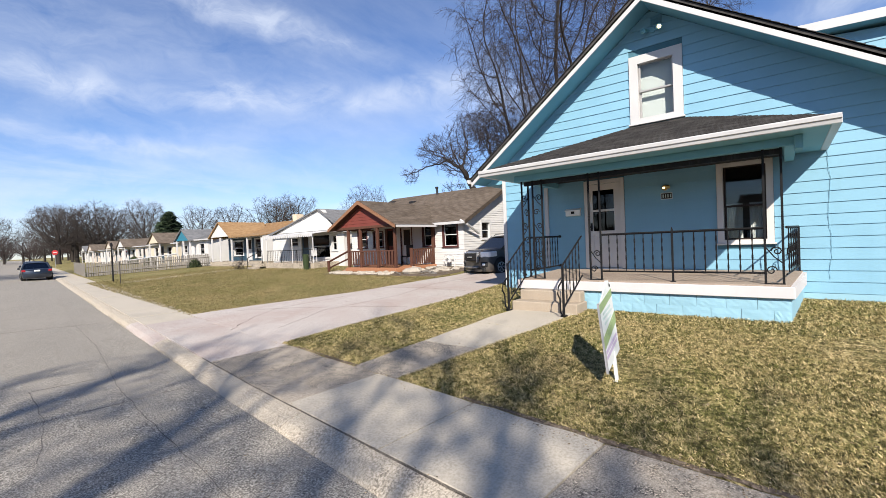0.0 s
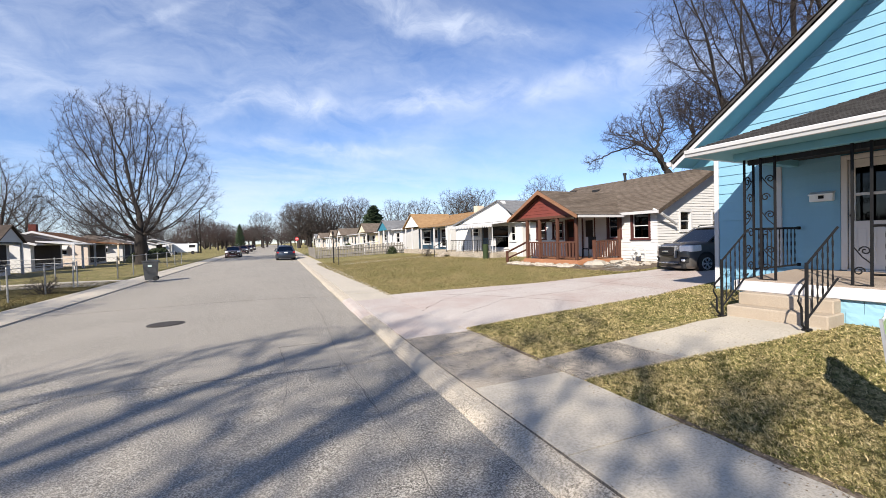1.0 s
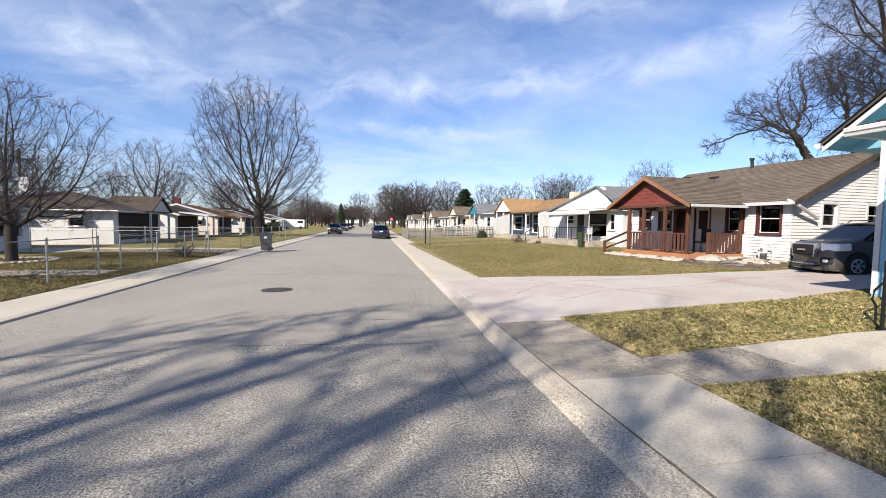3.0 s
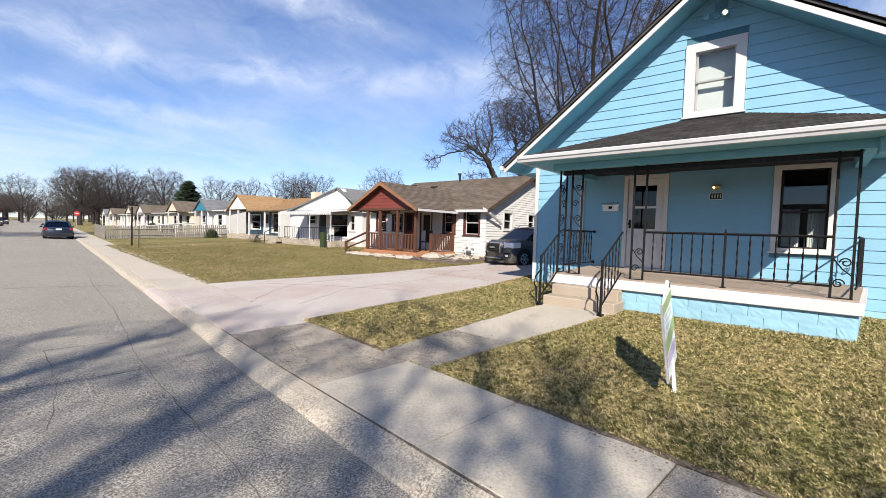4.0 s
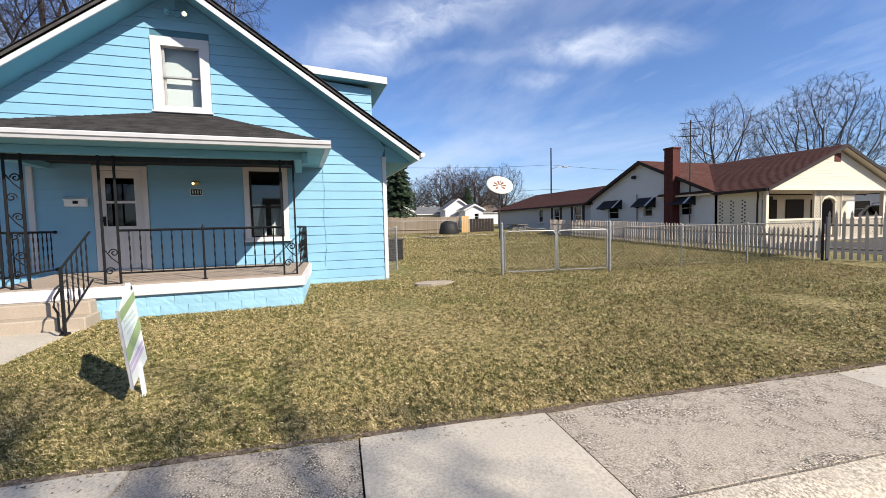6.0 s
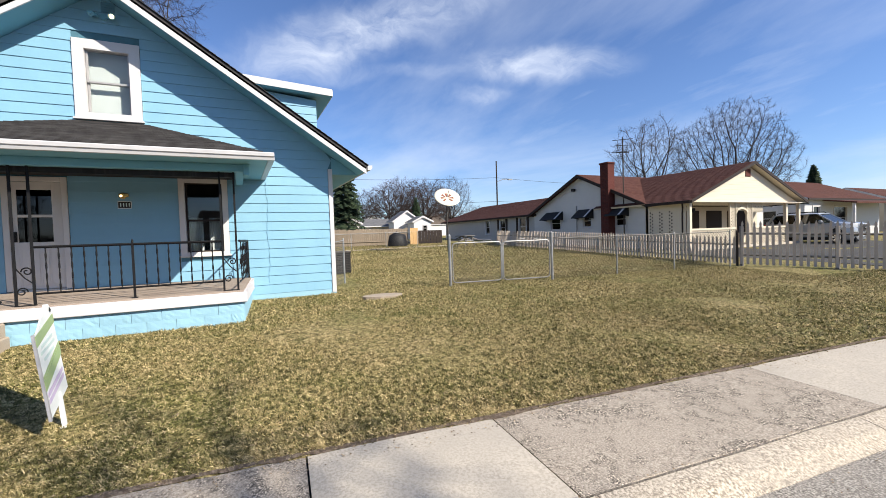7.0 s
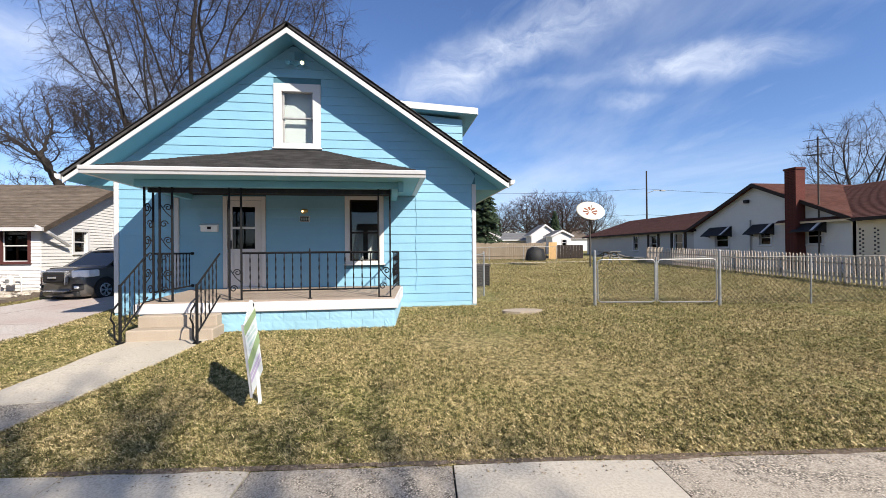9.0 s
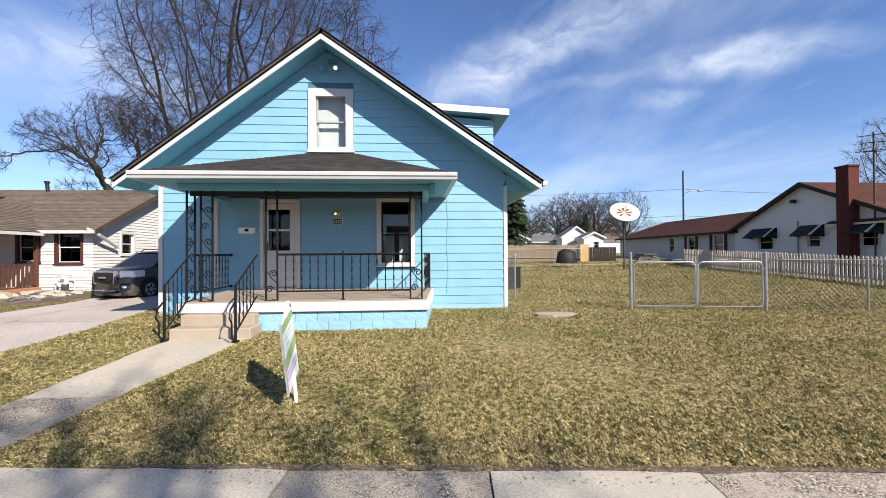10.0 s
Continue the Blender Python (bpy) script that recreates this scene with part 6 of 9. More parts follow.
    for x in (0.90, L - 0.92):
        for s in (-1, 1):
            part("wheel_arch", MB().tube([(x, s * (h - 0.26), 0.36), (x, s * (h + 0.003), 0.36)], 0.385, 22), M_BLACK, t)
            wh = part("wheel", MB().tube([(x, s * (h - 0.21), 0.33), (x, s * (h + 0.004), 0.33), (x, s * (h + 0.014), 0.33)], [0.33, 0.33, 0.30], 24), M_TYRE, t, "black tyre")
            part("rim", MB().tube([(x, s * (h + 0.006), 0.33), (x, s * (h + 0.02), 0.33)], 0.225, 18, 0.205), M_CHROME, wh)
            for k in range(6):
                a = 2 * math.pi * k / 6 + 0.5
                part("wheel_gap", MB().tube([(x + 0.07 * math.cos(a), s * (h + 0.018), 0.33 + 0.07 * math.sin(a)), (x + 0.17 * math.cos(a), s * (h + 0.019), 0.33 + 0.17 * math.sin(a))], 0.022, 6, 0.042), M_BLACK, wh)
    return t


M_LAMP = plain("clear_lamp_lens", (0.85, 0.86, 0.86), 0.15, 0.0, 0.1, 12)
M_TAIL = plain("red_lens", (0.35, 0.01, 0.012), 0.25)
suv = car("grey-brown sport utility car parked in the driveway", car_paint("bronze_grey_paint", (0.085, 0.078, 0.072)), 4.5, 1.78, 1.60)
suv.matrix_basis = pose(13.0, 9.78, gz(13.2, 9.5) - 0.06, 0, -1.6, -16) @ Matrix.Diagonal((0.88, 0.88, 0.90, 1))
dark = car("dark blue saloon car parked at the kerb", car_paint("dark_blue_paint", (0.02, 0.028, 0.045)), 4.8, 1.82, 1.46, False)
def on_road(u, v, turn):
    return pose(*xy(u, v), -0.10, 0, 0, turn - math.degrees(SKEW))


dark.matrix_basis = on_road(0.72, 51.4, -90)
for k, v in enumerate((58.5, 66)):
    c = copy_thing(dark, on_road(0.72, v + 4.8, -90))
    tagged(c, "dark car parked further down the kerb")
red = car("dark maroon car parked across the street", car_paint("maroon_paint", (0.06, 0.02, 0.022)), 4.6, 1.8, 1.5, True)
red.matrix_basis = on_road(-4.35, 62, 90)
for k, v in enumerate((84, 104, 128)):
    tagged(copy_thing(red, on_road(-4.35, v, 90)), "dark car parked far across the street")

# ---- the other houses ----


def pitched(parent, axis, a0, a1, e0, e1, ze, zr, mat, thick=0.10, rake=None, name="roof", step=0.16, soffit=None):
    """A gable roof: ridge along axis from a0 to a1, eaves at e0 and e1."""
    c = (e0 + e1) / 2
    P = (lambda a, e, z: (a, e, z)) if axis == 'x' else (lambda a, e, z: (e, a, z))
    mb, sh = MB(), MB()
    for e in (e0, e1):
        mb.slab([P(a0, e, ze), P(a1, e, ze), P(a1, c, zr), P(a0, c, zr)], thick)
        courses(sh, P(a0 - 0.01, e, ze + 0.006), P(a1 + 0.01, e, ze + 0.006), P(a0 - 0.01, c, zr + 0.008), P(a1 + 0.01, c, zr + 0.008), step, 0.016)
    r = part(name, mb, soffit or mat, parent)
    part("shingles", sh, mat, r)
    if rake:
        for a, b in ((a0 - 0.025, a0), (a1, a1 + 0.025)):
            k = MB()
            for e in (e0, e1):
                k.prism([(e, ze + 0.0), (c, zr + 0.0), (c, zr - 0.19), (e, ze - 0.17)], axis, a, b)
            part("rake_board", k, rake, r)
    for e, s in ((e0, -1), (e1, 1)):
        g = MB()
        if axis == 'x':
            g.box(a0, a1, e, e + s * (1 if e1 > e0 else -1) * 0.07, ze - 0.13, ze - 0.01)
        else:
            g.box(e, e + s * (1 if e1 > e0 else -1) * 0.07, a0, a1, ze - 0.13, ze - 0.01)
        part("gutter", g, M_DARKSASH if mat is M_SHRED else M_GUTTER, r)
    return r


def hipped(parent, x0, x1, y0, y1, ze, zr, mat):
    """A roof of four slopes with a short ridge."""
    cx, cy, w, d = (x0 + x1) / 2, (y0 + y1) / 2, (x1 - x0) / 2, (y1 - y0) / 2
    m = min(w, d)
    a, b = ((cx - (w - m), cy, zr), (cx + (w - m), cy, zr)) if w > d else ((cx, cy - (d - m), zr), (cx, cy + (d - m), zr))
    c = [(x0, y0, ze), (x1, y0, ze), (x1, y1, ze), (x0, y1, ze)]
    if w > d:
        fs = [(c[0], c[1], b, a), (c[1], c[2], b), (c[2], c[3], a, b), (c[3], c[0], a)]
    else:
        fs = [(c[0], c[1], a), (c[1], c[2], b, a), (c[2], c[3], b), (c[3], c[0], a, b)]
    for f in fs:
        part("roof_slope", MB().slab(f, 0.09), mat, parent)
    for k, (p, q) in enumerate(((c[0], c[1]), (c[1], c[2]), (c[2], c[3]), (c[3], c[0]))):
        part("fascia", MB().tube([(p[0], p[1], ze - 0.08), (q[0], q[1], ze - 0.08)], 0.07, 4), M_GUTTER, parent)


def lap_house(name, label, x0, x1, y0, y1, zb, ze, zr, axis, wmat, rmat, over=0.35, step=0.115, win=(), doors=(), rake=None, sash=None, frame=None, faces="WS", gable=None, group=""):
    """A plain lap-sided house with cut openings, gable ends and a shingle roof."""
    h = thing(name, ((x0 + x1) / 2, (y0 + y1) / 2, zb), label, "house", group)
    face = {'W': ('x', x0, -1, y0, y1), 'E': ('x', x1, 1, y0, y1), 'S': ('y', y0, -1, x0, x1), 'N': ('y', y1, 1, x0, x1)}
    c = (y0 + y1) / 2 if axis == 'x' else (x0 + x1) / 2
    half = ((y1 - y0) if axis == 'x' else (x1 - x0)) / 2
    rise = zr - ze
    for f, (ax, pos, out, a0, a1) in face.items():
        holes = [w[1:5] for w in (*win, *doors) if w[0] == f]
        b0, b1 = (a0, a1) if ax == 'x' else (a0 + 0.12, a1 - 0.12)
        w = MB()
        wall(w, ax, pos, -out * 0.12, b0, b1, zb - 0.3, ze - 0.08, holes)
        ends = axis != 'h' and (ax == 'x') == (axis == 'x')
        span = lambda z, a0=a0, a1=a1: (a0, a1)
        top = ze - 0.08
        if ends:
            part("gable_wall", MB().prism([(a0, ze - 0.08), (a1, ze - 0.08), (c, zr - 0.12)], ax, pos, pos - out * 0.12), wmat, h)
            top = zr - 0.15
            span = lambda z, a0=a0, a1=a1: (a0, a1) if z < ze - 0.08 else (c - half * (zr - 0.1 - z) / (rise - 0.02), c + half * (zr - 0.1 - z) / (rise - 0.02))
        wo = part("wall", w, wmat, h)
        if f in faces and step:
            boards(wo, wmat, ax, pos, out, zb + 0.15, ze - 0.08 if (ends and gable) else top, step, span, [(q[0] - 0.07, q[1] + 0.07, q[2] - 0.08, q[3] + 0.07) for q in holes], 0.026, joined=True)
            if ends and gable:
                boards(wo, gable, ax, pos, out, ze - 0.08, top, step * 1.6, span, (), 0.026, joined=True)
    for w in win:
        ax, pos, out, _, _ = face[w[0]]
        sash_window(h, ax, pos, out, *w[1:5], trim=0.07, frame=w[5] if len(w) > 5 else frame or M_TRIM, sash=sash or M_TRIM, pane=M_GLASSDK, deep=0.06)
    for d in doors:
        ax, pos, out, _, _ = face[d[0]]
        f = MB()
        for q in ((d[1] - 0.07, d[1], d[3], d[4] + 0.07), (d[2], d[2] + 0.07, d[3], d[4] + 0.07), (d[1], d[2], d[4], d[4] + 0.07)):
            bar(f, ax, out, pos, -0.03, 0.03, *q)
        do = part("door", f, frame or M_TRIM, h)
        g = MB()
        bar(g, ax, out, pos, -0.08, -0.04, d[1], d[2], d[3], d[4], 0.005)
        lf = part("leaf", g, d[5], do)
        g = MB()
        bar(g, ax, out, pos, -0.04, -0.032, d[1] + 0.13, d[2] - 0.13, d[3] + (d[4] - d[3]) * 0.5, d[4] - 0.16, 0.003)
        part("pane", g, M_DARKSASH, lf)
    part("floor_inside", MB().box(x0 + 0.13, x1 - 0.13, y0 + 0.13, y1 - 0.13, zb + 0.1, zb + 0.2), M_INTERIOR, h)
    if axis == 'h':
        hipped(h, x0 - over, x1 + over, y0 - over, y1 + over, ze - 0.1, zr, rmat)
    elif axis == 'x':
        pitched(h, 'x', x0 - over, x1 + over, y0 - over, y1 + over, ze - over * rise / half, zr, rmat, rake=rake)
    else:
        pitched(h, 'y', y0 - over, y1 + over, x0 - over, x1 + over, ze - over * rise / half, zr, rmat, rake=rake)
    return h


# white house with the red wooden porch
OZ = 0.42
oh = lap_house("white_house", "white lap-sided bungalow with brown shingle roof and red wooden porch", 15.9, 23.6, 12.2, 20.2, OZ, 2.72, 4.55, 'y', M_WHITE, M_SHBROWN, 0.32, 0.115,
               win=[('W', 12.55, 13.37, 1.43, 2.50), ('W', 13.97, 14.66, 1.48, 2.46), ('W', 17.6, 18.3, 1.5, 2.3), ('W', 18.9, 19.6, 1.5, 2.4), ('S', 17.38, 18.12, 1.72, 2.52, M_TRIM), ('S', 19.7, 20.4, 1.75, 2.52, M_TRIM)],
               doors=[('W', 15.48, 16.2, 0.58, 2.5, M_DOORPAINT), ('W', 16.75, 17.35, 0.58, 2.5, M_REDBOARD)], rake=M_SHDARK, sash=M_TRIM, frame=M_DARKRED, faces="WS")
ds = MB().tube([(15.52, 12.10, 2.60), (15.62, 11.95, 2.50), (15.8, 11.9, 2.40), (16.9, 12.02, 1.98)], 0.06, 6)
part("downspout", ds, M_GUTTER, oh, "white bent downspout")
vent = thing("roof_vent", (18.7, 17.9, 4.0), "dark low roof vent on brown shingles", "roof vent", "roof vents")
part("hood", MB().cbox(18.5, 18.9, 17.65, 18.05, 3.93, 4.12, 0.04), M_BLACK, vent)
copy_thing(vent, pose(19.1, 20.0, 4.2))
st = thing("vent_pipe", (19.5, 16.6, 4.4), "short black metal flue on the roof", "flue")
part("pipe", MB().tube([(19.5, 16.6, 4.35), (19.5, 16.65, 4.80)], 0.07, 10), M_BLACK, st)
part("cowl", MB().tube([(19.5, 16.65, 4.80), (19.5, 16.65, 4.90)], 0.10, 10), M_BLACK, st)
gm = thing("gas_meter", (15.6, 12.9, OZ), "pale gas meter and pipes against the white wall", "gas meter")
part("meter", MB().cbox(15.52, 15.72, 12.78, 13.0, OZ + 0.22, OZ + 0.52, 0.06), M_TRIM, gm)
part("dial", MB().tube([(15.53, 12.89, OZ + 0.40), (15.50, 12.89, OZ + 0.40)], 0.06, 12), M_GALV, gm)
part("regulator", MB().tube([(15.6, 13.18, OZ + 0.30), (15.6, 13.18, OZ + 0.38)], 0.10, 12, 0.06), M_TRIM, gm)
part("pipe", MB().tube([(15.6, 12.55, OZ - 0.05), (15.6, 12.55, OZ + 0.50), (15.6, 12.62, OZ + 0.58), (15.6, 12.84, OZ + 0.58), (15.6, 12.84, OZ + 0.48)], 0.022, 7), M_TRIM, gm)
part("pipe", MB().tube([(15.6, 13.18, OZ - 0.05), (15.6, 13.18, OZ + 0.50), (15.6, 13.1, OZ + 0.58), (15.6, 12.94, OZ + 0.58), (15.6, 12.94, OZ + 0.48)], 0.022, 7), M_TRIM, gm)

M_RAKE = wood("brown_stained_wood", (0.20, 0.10, 0.055), (0.30, 0.155, 0.09), 0.7, 1)
op = thing("wooden_porch", (14.5, 15.6, OZ), "red-brown wooden porch with gabled roof and orange deck", "porch")
for k in range(19):
    x = 13.17 + 0.145 * k
    part("deck_board", MB().cbox(x, x + 0.137, 13.9, 17.32, 0.545, 0.585, 0.004), M_DECKWOOD, op)
part("deck_skirt", MB().cbox(13.12, 13.165, 13.88, 17.34, 0.40, 0.575, 0.006), M_DECKWOOD, op)
part("deck_skirt", MB().cbox(13.17, 15.87, 13.86, 13.90, 0.40, 0.575, 0.006), M_DECKWOOD, op)
POSTS = (13.98, 15.10, 16.28, 17.17)
for y in POSTS:
    part("post", MB().cbox(13.18, 13.30, y - 0.06, y + 0.06, 0.585, 2.42, 0.008), M_REDWOOD, op)
for y in (13.98, 17.17):
    part("post", MB().cbox(15.74, 15.85, y - 0.055, y + 0.055, 0.585, 2.42, 0.008), M_REDWOOD, op)
for y0, y1 in zip(POSTS, POSTS[1:]):
    part("rail", MB().cbox(13.19, 13.29, y0 + 0.06, y1 - 0.06, 1.32, 1.38, 0.006), M_REDWOOD, op)
    part("rail", MB().cbox(13.21, 13.27, y0 + 0.06, y1 - 0.06, 0.68, 0.73, 0.006), M_REDWOOD, op)
    n = int((y1 - y0 - 0.1) / 0.19)
    for k in range(n):
        y = y0 + (k + 1) * (y1 - y0) / (n + 1)
        part("baluster", MB().cbox(13.19, 13.22, y - 0.05, y + 0.05, 0.68, 1.33, 0.004), M_REDWOOD, op)
part("rail", MB().cbox(14.25, 15.74, 13.94, 14.04, 1.32, 1.38, 0.006), M_REDWOOD, op)
part("post", MB().cbox(14.20, 14.32, 13.92, 14.04, 0.585, 1.42, 0.006), M_REDWOOD, op)
for k in range(9):
    x = 14.40 + k * 0.16
    part("baluster", MB().cbox(x, x + 0.10, 13.93, 13.96, 0.66, 1.33, 0.004), M_REDWOOD, op)
part("handrail", MB().tube([(13.22, 17.25, 1.36), (13.1, 18.65, 0.86)], 0.05, 4).tube([(13.22, 17.25, 1.0), (13.1, 18.65, 0.55)], 0.04, 4), M_REDWOOD, op)
part("newel", MB().cbox(13.04, 13.15, 18.6, 18.71, OZ - 0.1, 0.92, 0.006), M_REDWOOD, op)
for k in range(2):
    part("step", MB().cbox(13.15, 14.4, 17.33 + 0.3 * k, 17.63 + 0.3 * k, OZ - 0.1, 0.54 - 0.08 * (k + 1), 0.008), M_DECKWOOD, op)
pr_ = MB()
YG, PRZ, PEZ = 15.97, 3.70, 2.47
for e in (13.62, 18.32):
    pr_.slab([(12.92, e, PEZ), (15.75, e, PEZ), (18.1, YG, PRZ), (12.92, YG, PRZ)], 0.10)
pro = part("porch_roof", pr_, M_REDWOOD, op)
sh = MB()
for e in (13.60, 18.34):
    courses(sh, (12.90, e, PEZ + 0.01), (15.7, e, PEZ + 0.01), (12.90, YG, PRZ + 0.01), (18.1, YG, PRZ + 0.01), 0.16, 0.016)
part("shingles", sh, M_SHBROWN, pro)
gb = MB().prism([(14.05, 2.50), (17.9, 2.50), (YG, 3.50)], 'x', 13.2, 13.24)
gbo = part("gable", gb, M_REDBOARD, op, "dark red boarded gable")
boards(gbo, M_REDBOARD, 'x', 13.2, -1, 2.50, 3.5, 0.15, lambda z: (YG - 1.95 * (3.56 - z) / 1.06, YG + 1.95 * (3.56 - z) / 1.06), (), 0.018)
rk = MB()
for e in (13.62, 18.32):
    rk.prism([(e, PEZ + 0.0), (YG, PRZ + 0.0), (YG, PRZ - 0.17), (e, PEZ - 0.14)], 'x', 12.87, 12.92)
part("rake_board", rk, M_RAKE, op, "brown stained rake board")
part("beam", MB().cbox(13.16, 13.32, 13.85, 18.1, 2.40, 2.52, 0.008).cbox(13.32, 15.85, 13.85, 13.97, 2.40, 2.52, 0.008), M_REDWOOD, op)
part("gutter", MB().box(12.95, 15.65, 13.52, 13.60, 2.36, 2.46), M_GUTTER, op)
ch = thing("porch_chair", (15.0, 15.0, 0.585), "dark chair standing on the wooden porch", "chair")
part("seat", MB().cbox(14.75, 15.2, 14.75, 15.2, 0.98, 1.03, 0.015), M_BLACK, ch)
part("backrest", MB().cbox(15.17, 15.22, 14.75, 15.2, 1.03, 1.55, 0.015), M_BLACK, ch)
for x in (14.78, 15.17):
    for y in (14.78, 15.17):
        part("leg", MB().cbox(x - 0.02, x + 0.02, y - 0.02, y + 0.02, 0.585, 0.98, 0.004), M_BLACK, ch)
random.seed(5)
rub = thing("rubble_edging", (12.8, 15.5, 0.38), "loose pale broken stones along the porch foot", "rubble")


def stone(c, r, seed, squash=0.5):
    mb = MB()
    vs, fs = [], []
    n, m = 7, 4
    for i in range(m + 1):
        for k in range(n):
            ph, th = math.pi * i / m, 2 * math.pi * k / n
            d = r * (1 + 0.35 * noise.noise((seed + i * 0.9, k * 1.1, seed * 0.3)))
            vs.append((c[0] + d * math.sin(ph) * math.cos(th), c[1] + 1.3 * d * math.sin(ph) * math.sin(th), c[2] + squash * d * math.cos(ph)))
    for i in range(m):
        for k in range(n):
            fs.append((i * n + k, i * n + (k + 1) % n, (i + 1) * n + (k + 1) % n, (i + 1) * n + k))
    return mb.add(vs, fs)


for k in range(130):
    y = random.uniform(11.6, 17.9)
    x = random.uniform(12.35, 13.05) if y > 13.6 else random.uniform(12.9, 15.3)
    r = random.uniform(0.06, 0.17)
    part("stone", stone((x, y, gz(x, y) + r * 0.25), r, k * 1.7), M_STONE, rub)
part("boulder", stone((13.1, 12.9, gz(13.1, 12.9) + 0.1), 0.42, 55, 0.45), M_STONE, rub, "larger brown boulder")
for k in range(16):
    x, y, a = random.uniform(12.6, 15.0), random.uniform(11.3, 13.6), random.uniform(0, 3.14)
    q = random.uniform(0.2, 0.5)
    part("stick", MB().tube([(x - q * math.cos(a), y - q * math.sin(a), gz(x, y) + 0.03), (x, y, gz(x, y) + random.uniform(0.05, 0.14)), (x + q * math.cos(a), y + q * math.sin(a), gz(x, y) + 0.03)], random.uniform(0.012, 0.03), 5), M_GREYWOOD, rub, "grey broken stick")
# bare soil strip before the house
M_SOIL = speckled("bare_soil", ((0.08, 0.06, 0.045), (0.15, 0.115, 0.085), (0.25, 0.20, 0.155)), 25, 0.8, 0.02, 0.95, 0.8, 0.1)
single("flower_bed", flat_piece([(12.2, 10.9), (15.8, 10.7), (15.8, 17.9), (12.1, 17.9)], 0.012, 0.06), M_SOIL, (13, 14, 0.3), "bare brown soil strip before the white house", "bare soil", kind="structure")

# white house with the scalloped awning
W2 = 0.38
wh = lap_house("white_house", "small white house with grey roof and scalloped porch awning", 16.2, 23.2, 21.3, 29.5, W2, 2.75, 4.25, 'y', M_WHITE, M_SHGREY, 0.25, 0.0,
               win=[('W', 22.0, 22.5, 1.4, 2.3), ('W', 22.7, 24.6, 0.95, 2.4), ('W', 26.2, 27.2, 1.75, 2.3), ('S', 17.7, 18.4, 1.6, 2.4)], doors=[('W', 25.0, 25.8, 0.75, 2.5, M_NAVY)], rake=M_TRIM, group="houses along the street")
boards(wh, M_WHITE, 'x', 16.2, -1, W2 + 0.1, 2.66, 0.11, lambda z: (21.3, 29.5), [(21.9, 22.6, 1.3, 2.4), (22.6, 24.7, 0.85, 2.5), (26.1, 27.3, 1.65, 2.4), (24.9, 25.9, 0.7, 2.6)], 0.012, joined=True)
part("front_gable", MB().prism([(21.9, 2.66), (28.9, 2.66), (23.6, 3.95), (23.0, 3.95)], 'x', 15.9, 16.15), M_WHITE, wh)
fg = MB()
fg.slab([(15.75, 29.2, 2.58), (19.7, 29.2, 2.58), (19.7, 23.3, 4.02), (15.75, 23.3, 4.02)], 0.07).slab([(15.75, 21.5, 3.0), (19.7, 21.5, 3.0), (19.7, 23.3, 4.02), (15.75, 23.3, 4.02)], 0.07)
part("gable_roof", fg, M_SHGREY, wh)
aw = MB().slab([(14.4, 21.9, 2.45), (14.4, 27.3, 2.45), (16.2, 27.3, 2.66), (16.2, 21.9, 2.66)], 0.03)
awo = part("awning", aw, M_TRIM, wh, "white metal awning with a scalloped edge")
for k in range(27):
    y = 21.9 + 0.2 * k
    part("scallop", MB().prism([(y, 2.45), (y + 0.19, 2.45), (y + 0.17, 2.29), (y + 0.095, 2.25), (y + 0.02, 2.29)], 'x', 14.385, 14.40), M_TRIM, awo)
part("porch_floor", MB().cbox(14.4, 16.19, 21.9, 27.3, W2 - 0.2, 0.72, 0.01), M_CONC_OLD, wh)
for y in (22.0, 24.2, 27.2):
    part("awning_post", MB().tube([(14.48, y, 0.72), (14.48, y, 2.43)], 0.025, 6), M_TRIM, wh)
r = iron_rail((14.48, 22.0, 1.5), (14.48, 27.2, 1.5), 24, 0.66, "thin black iron railing on the white porch")
for k in range(4):
    part("rail_post", MB().tube([(14.48, 22.0 + 1.73 * k, 0.72), (14.48, 22.0 + 1.73 * k, 1.52)], 0.02, 5), M_IRON, r)
pc = thing("garden_chair", (15.1, 23.2, 0.72), "white metal garden chair on the porch", "chair")
part("seat", MB().cbox(14.9, 15.35, 22.9, 23.5, 1.1, 1.14, 0.01), M_TRIM, pc)
for k in range(6):
    part("slat", MB().cbox(15.33, 15.36, 22.92 + 0.1 * k, 22.97 + 0.1 * k, 1.14, 1.58, 0.004), M_TRIM, pc)
for x in (14.92, 15.32):
    for y in (22.93, 23.46):
        part("leg", MB().tube([(x, y, 0.72), (x, y, 1.1)], 0.016, 5), M_TRIM, pc)
gw = thing("garden_bin", (14.1, 22.3, 0.4), "dark green rolled bin beside the porch", "bin")
part("body", MB().tube([(14.1, 22.2, 0.35), (14.1, 22.2, 1.25)], 0.15, 12, 0.18), M_LEAF, gw)
st2 = thing("porch_stair", (14.0, 27.8, 0.35), "concrete porch stair with iron handrail", "steps")
for k in range(2):
    part("step", MB().cbox(13.7 + 0.3 * k, 14.6, 27.35, 28.4, 0.2, 0.5 + 0.16 * k, 0.01), M_CONC_OLD, st2)
part("handrail", MB().tube([(13.5, 27.9, 1.1), (14.5, 27.9, 1.55)], 0.025, 5).tube([(13.5, 27.9, 0.35), (13.5, 27.9, 1.1)], 0.025, 5).tube([(14.5, 27.9, 0.7), (14.5, 27.9, 1.55)], 0.025, 5), M_IRON, st2)

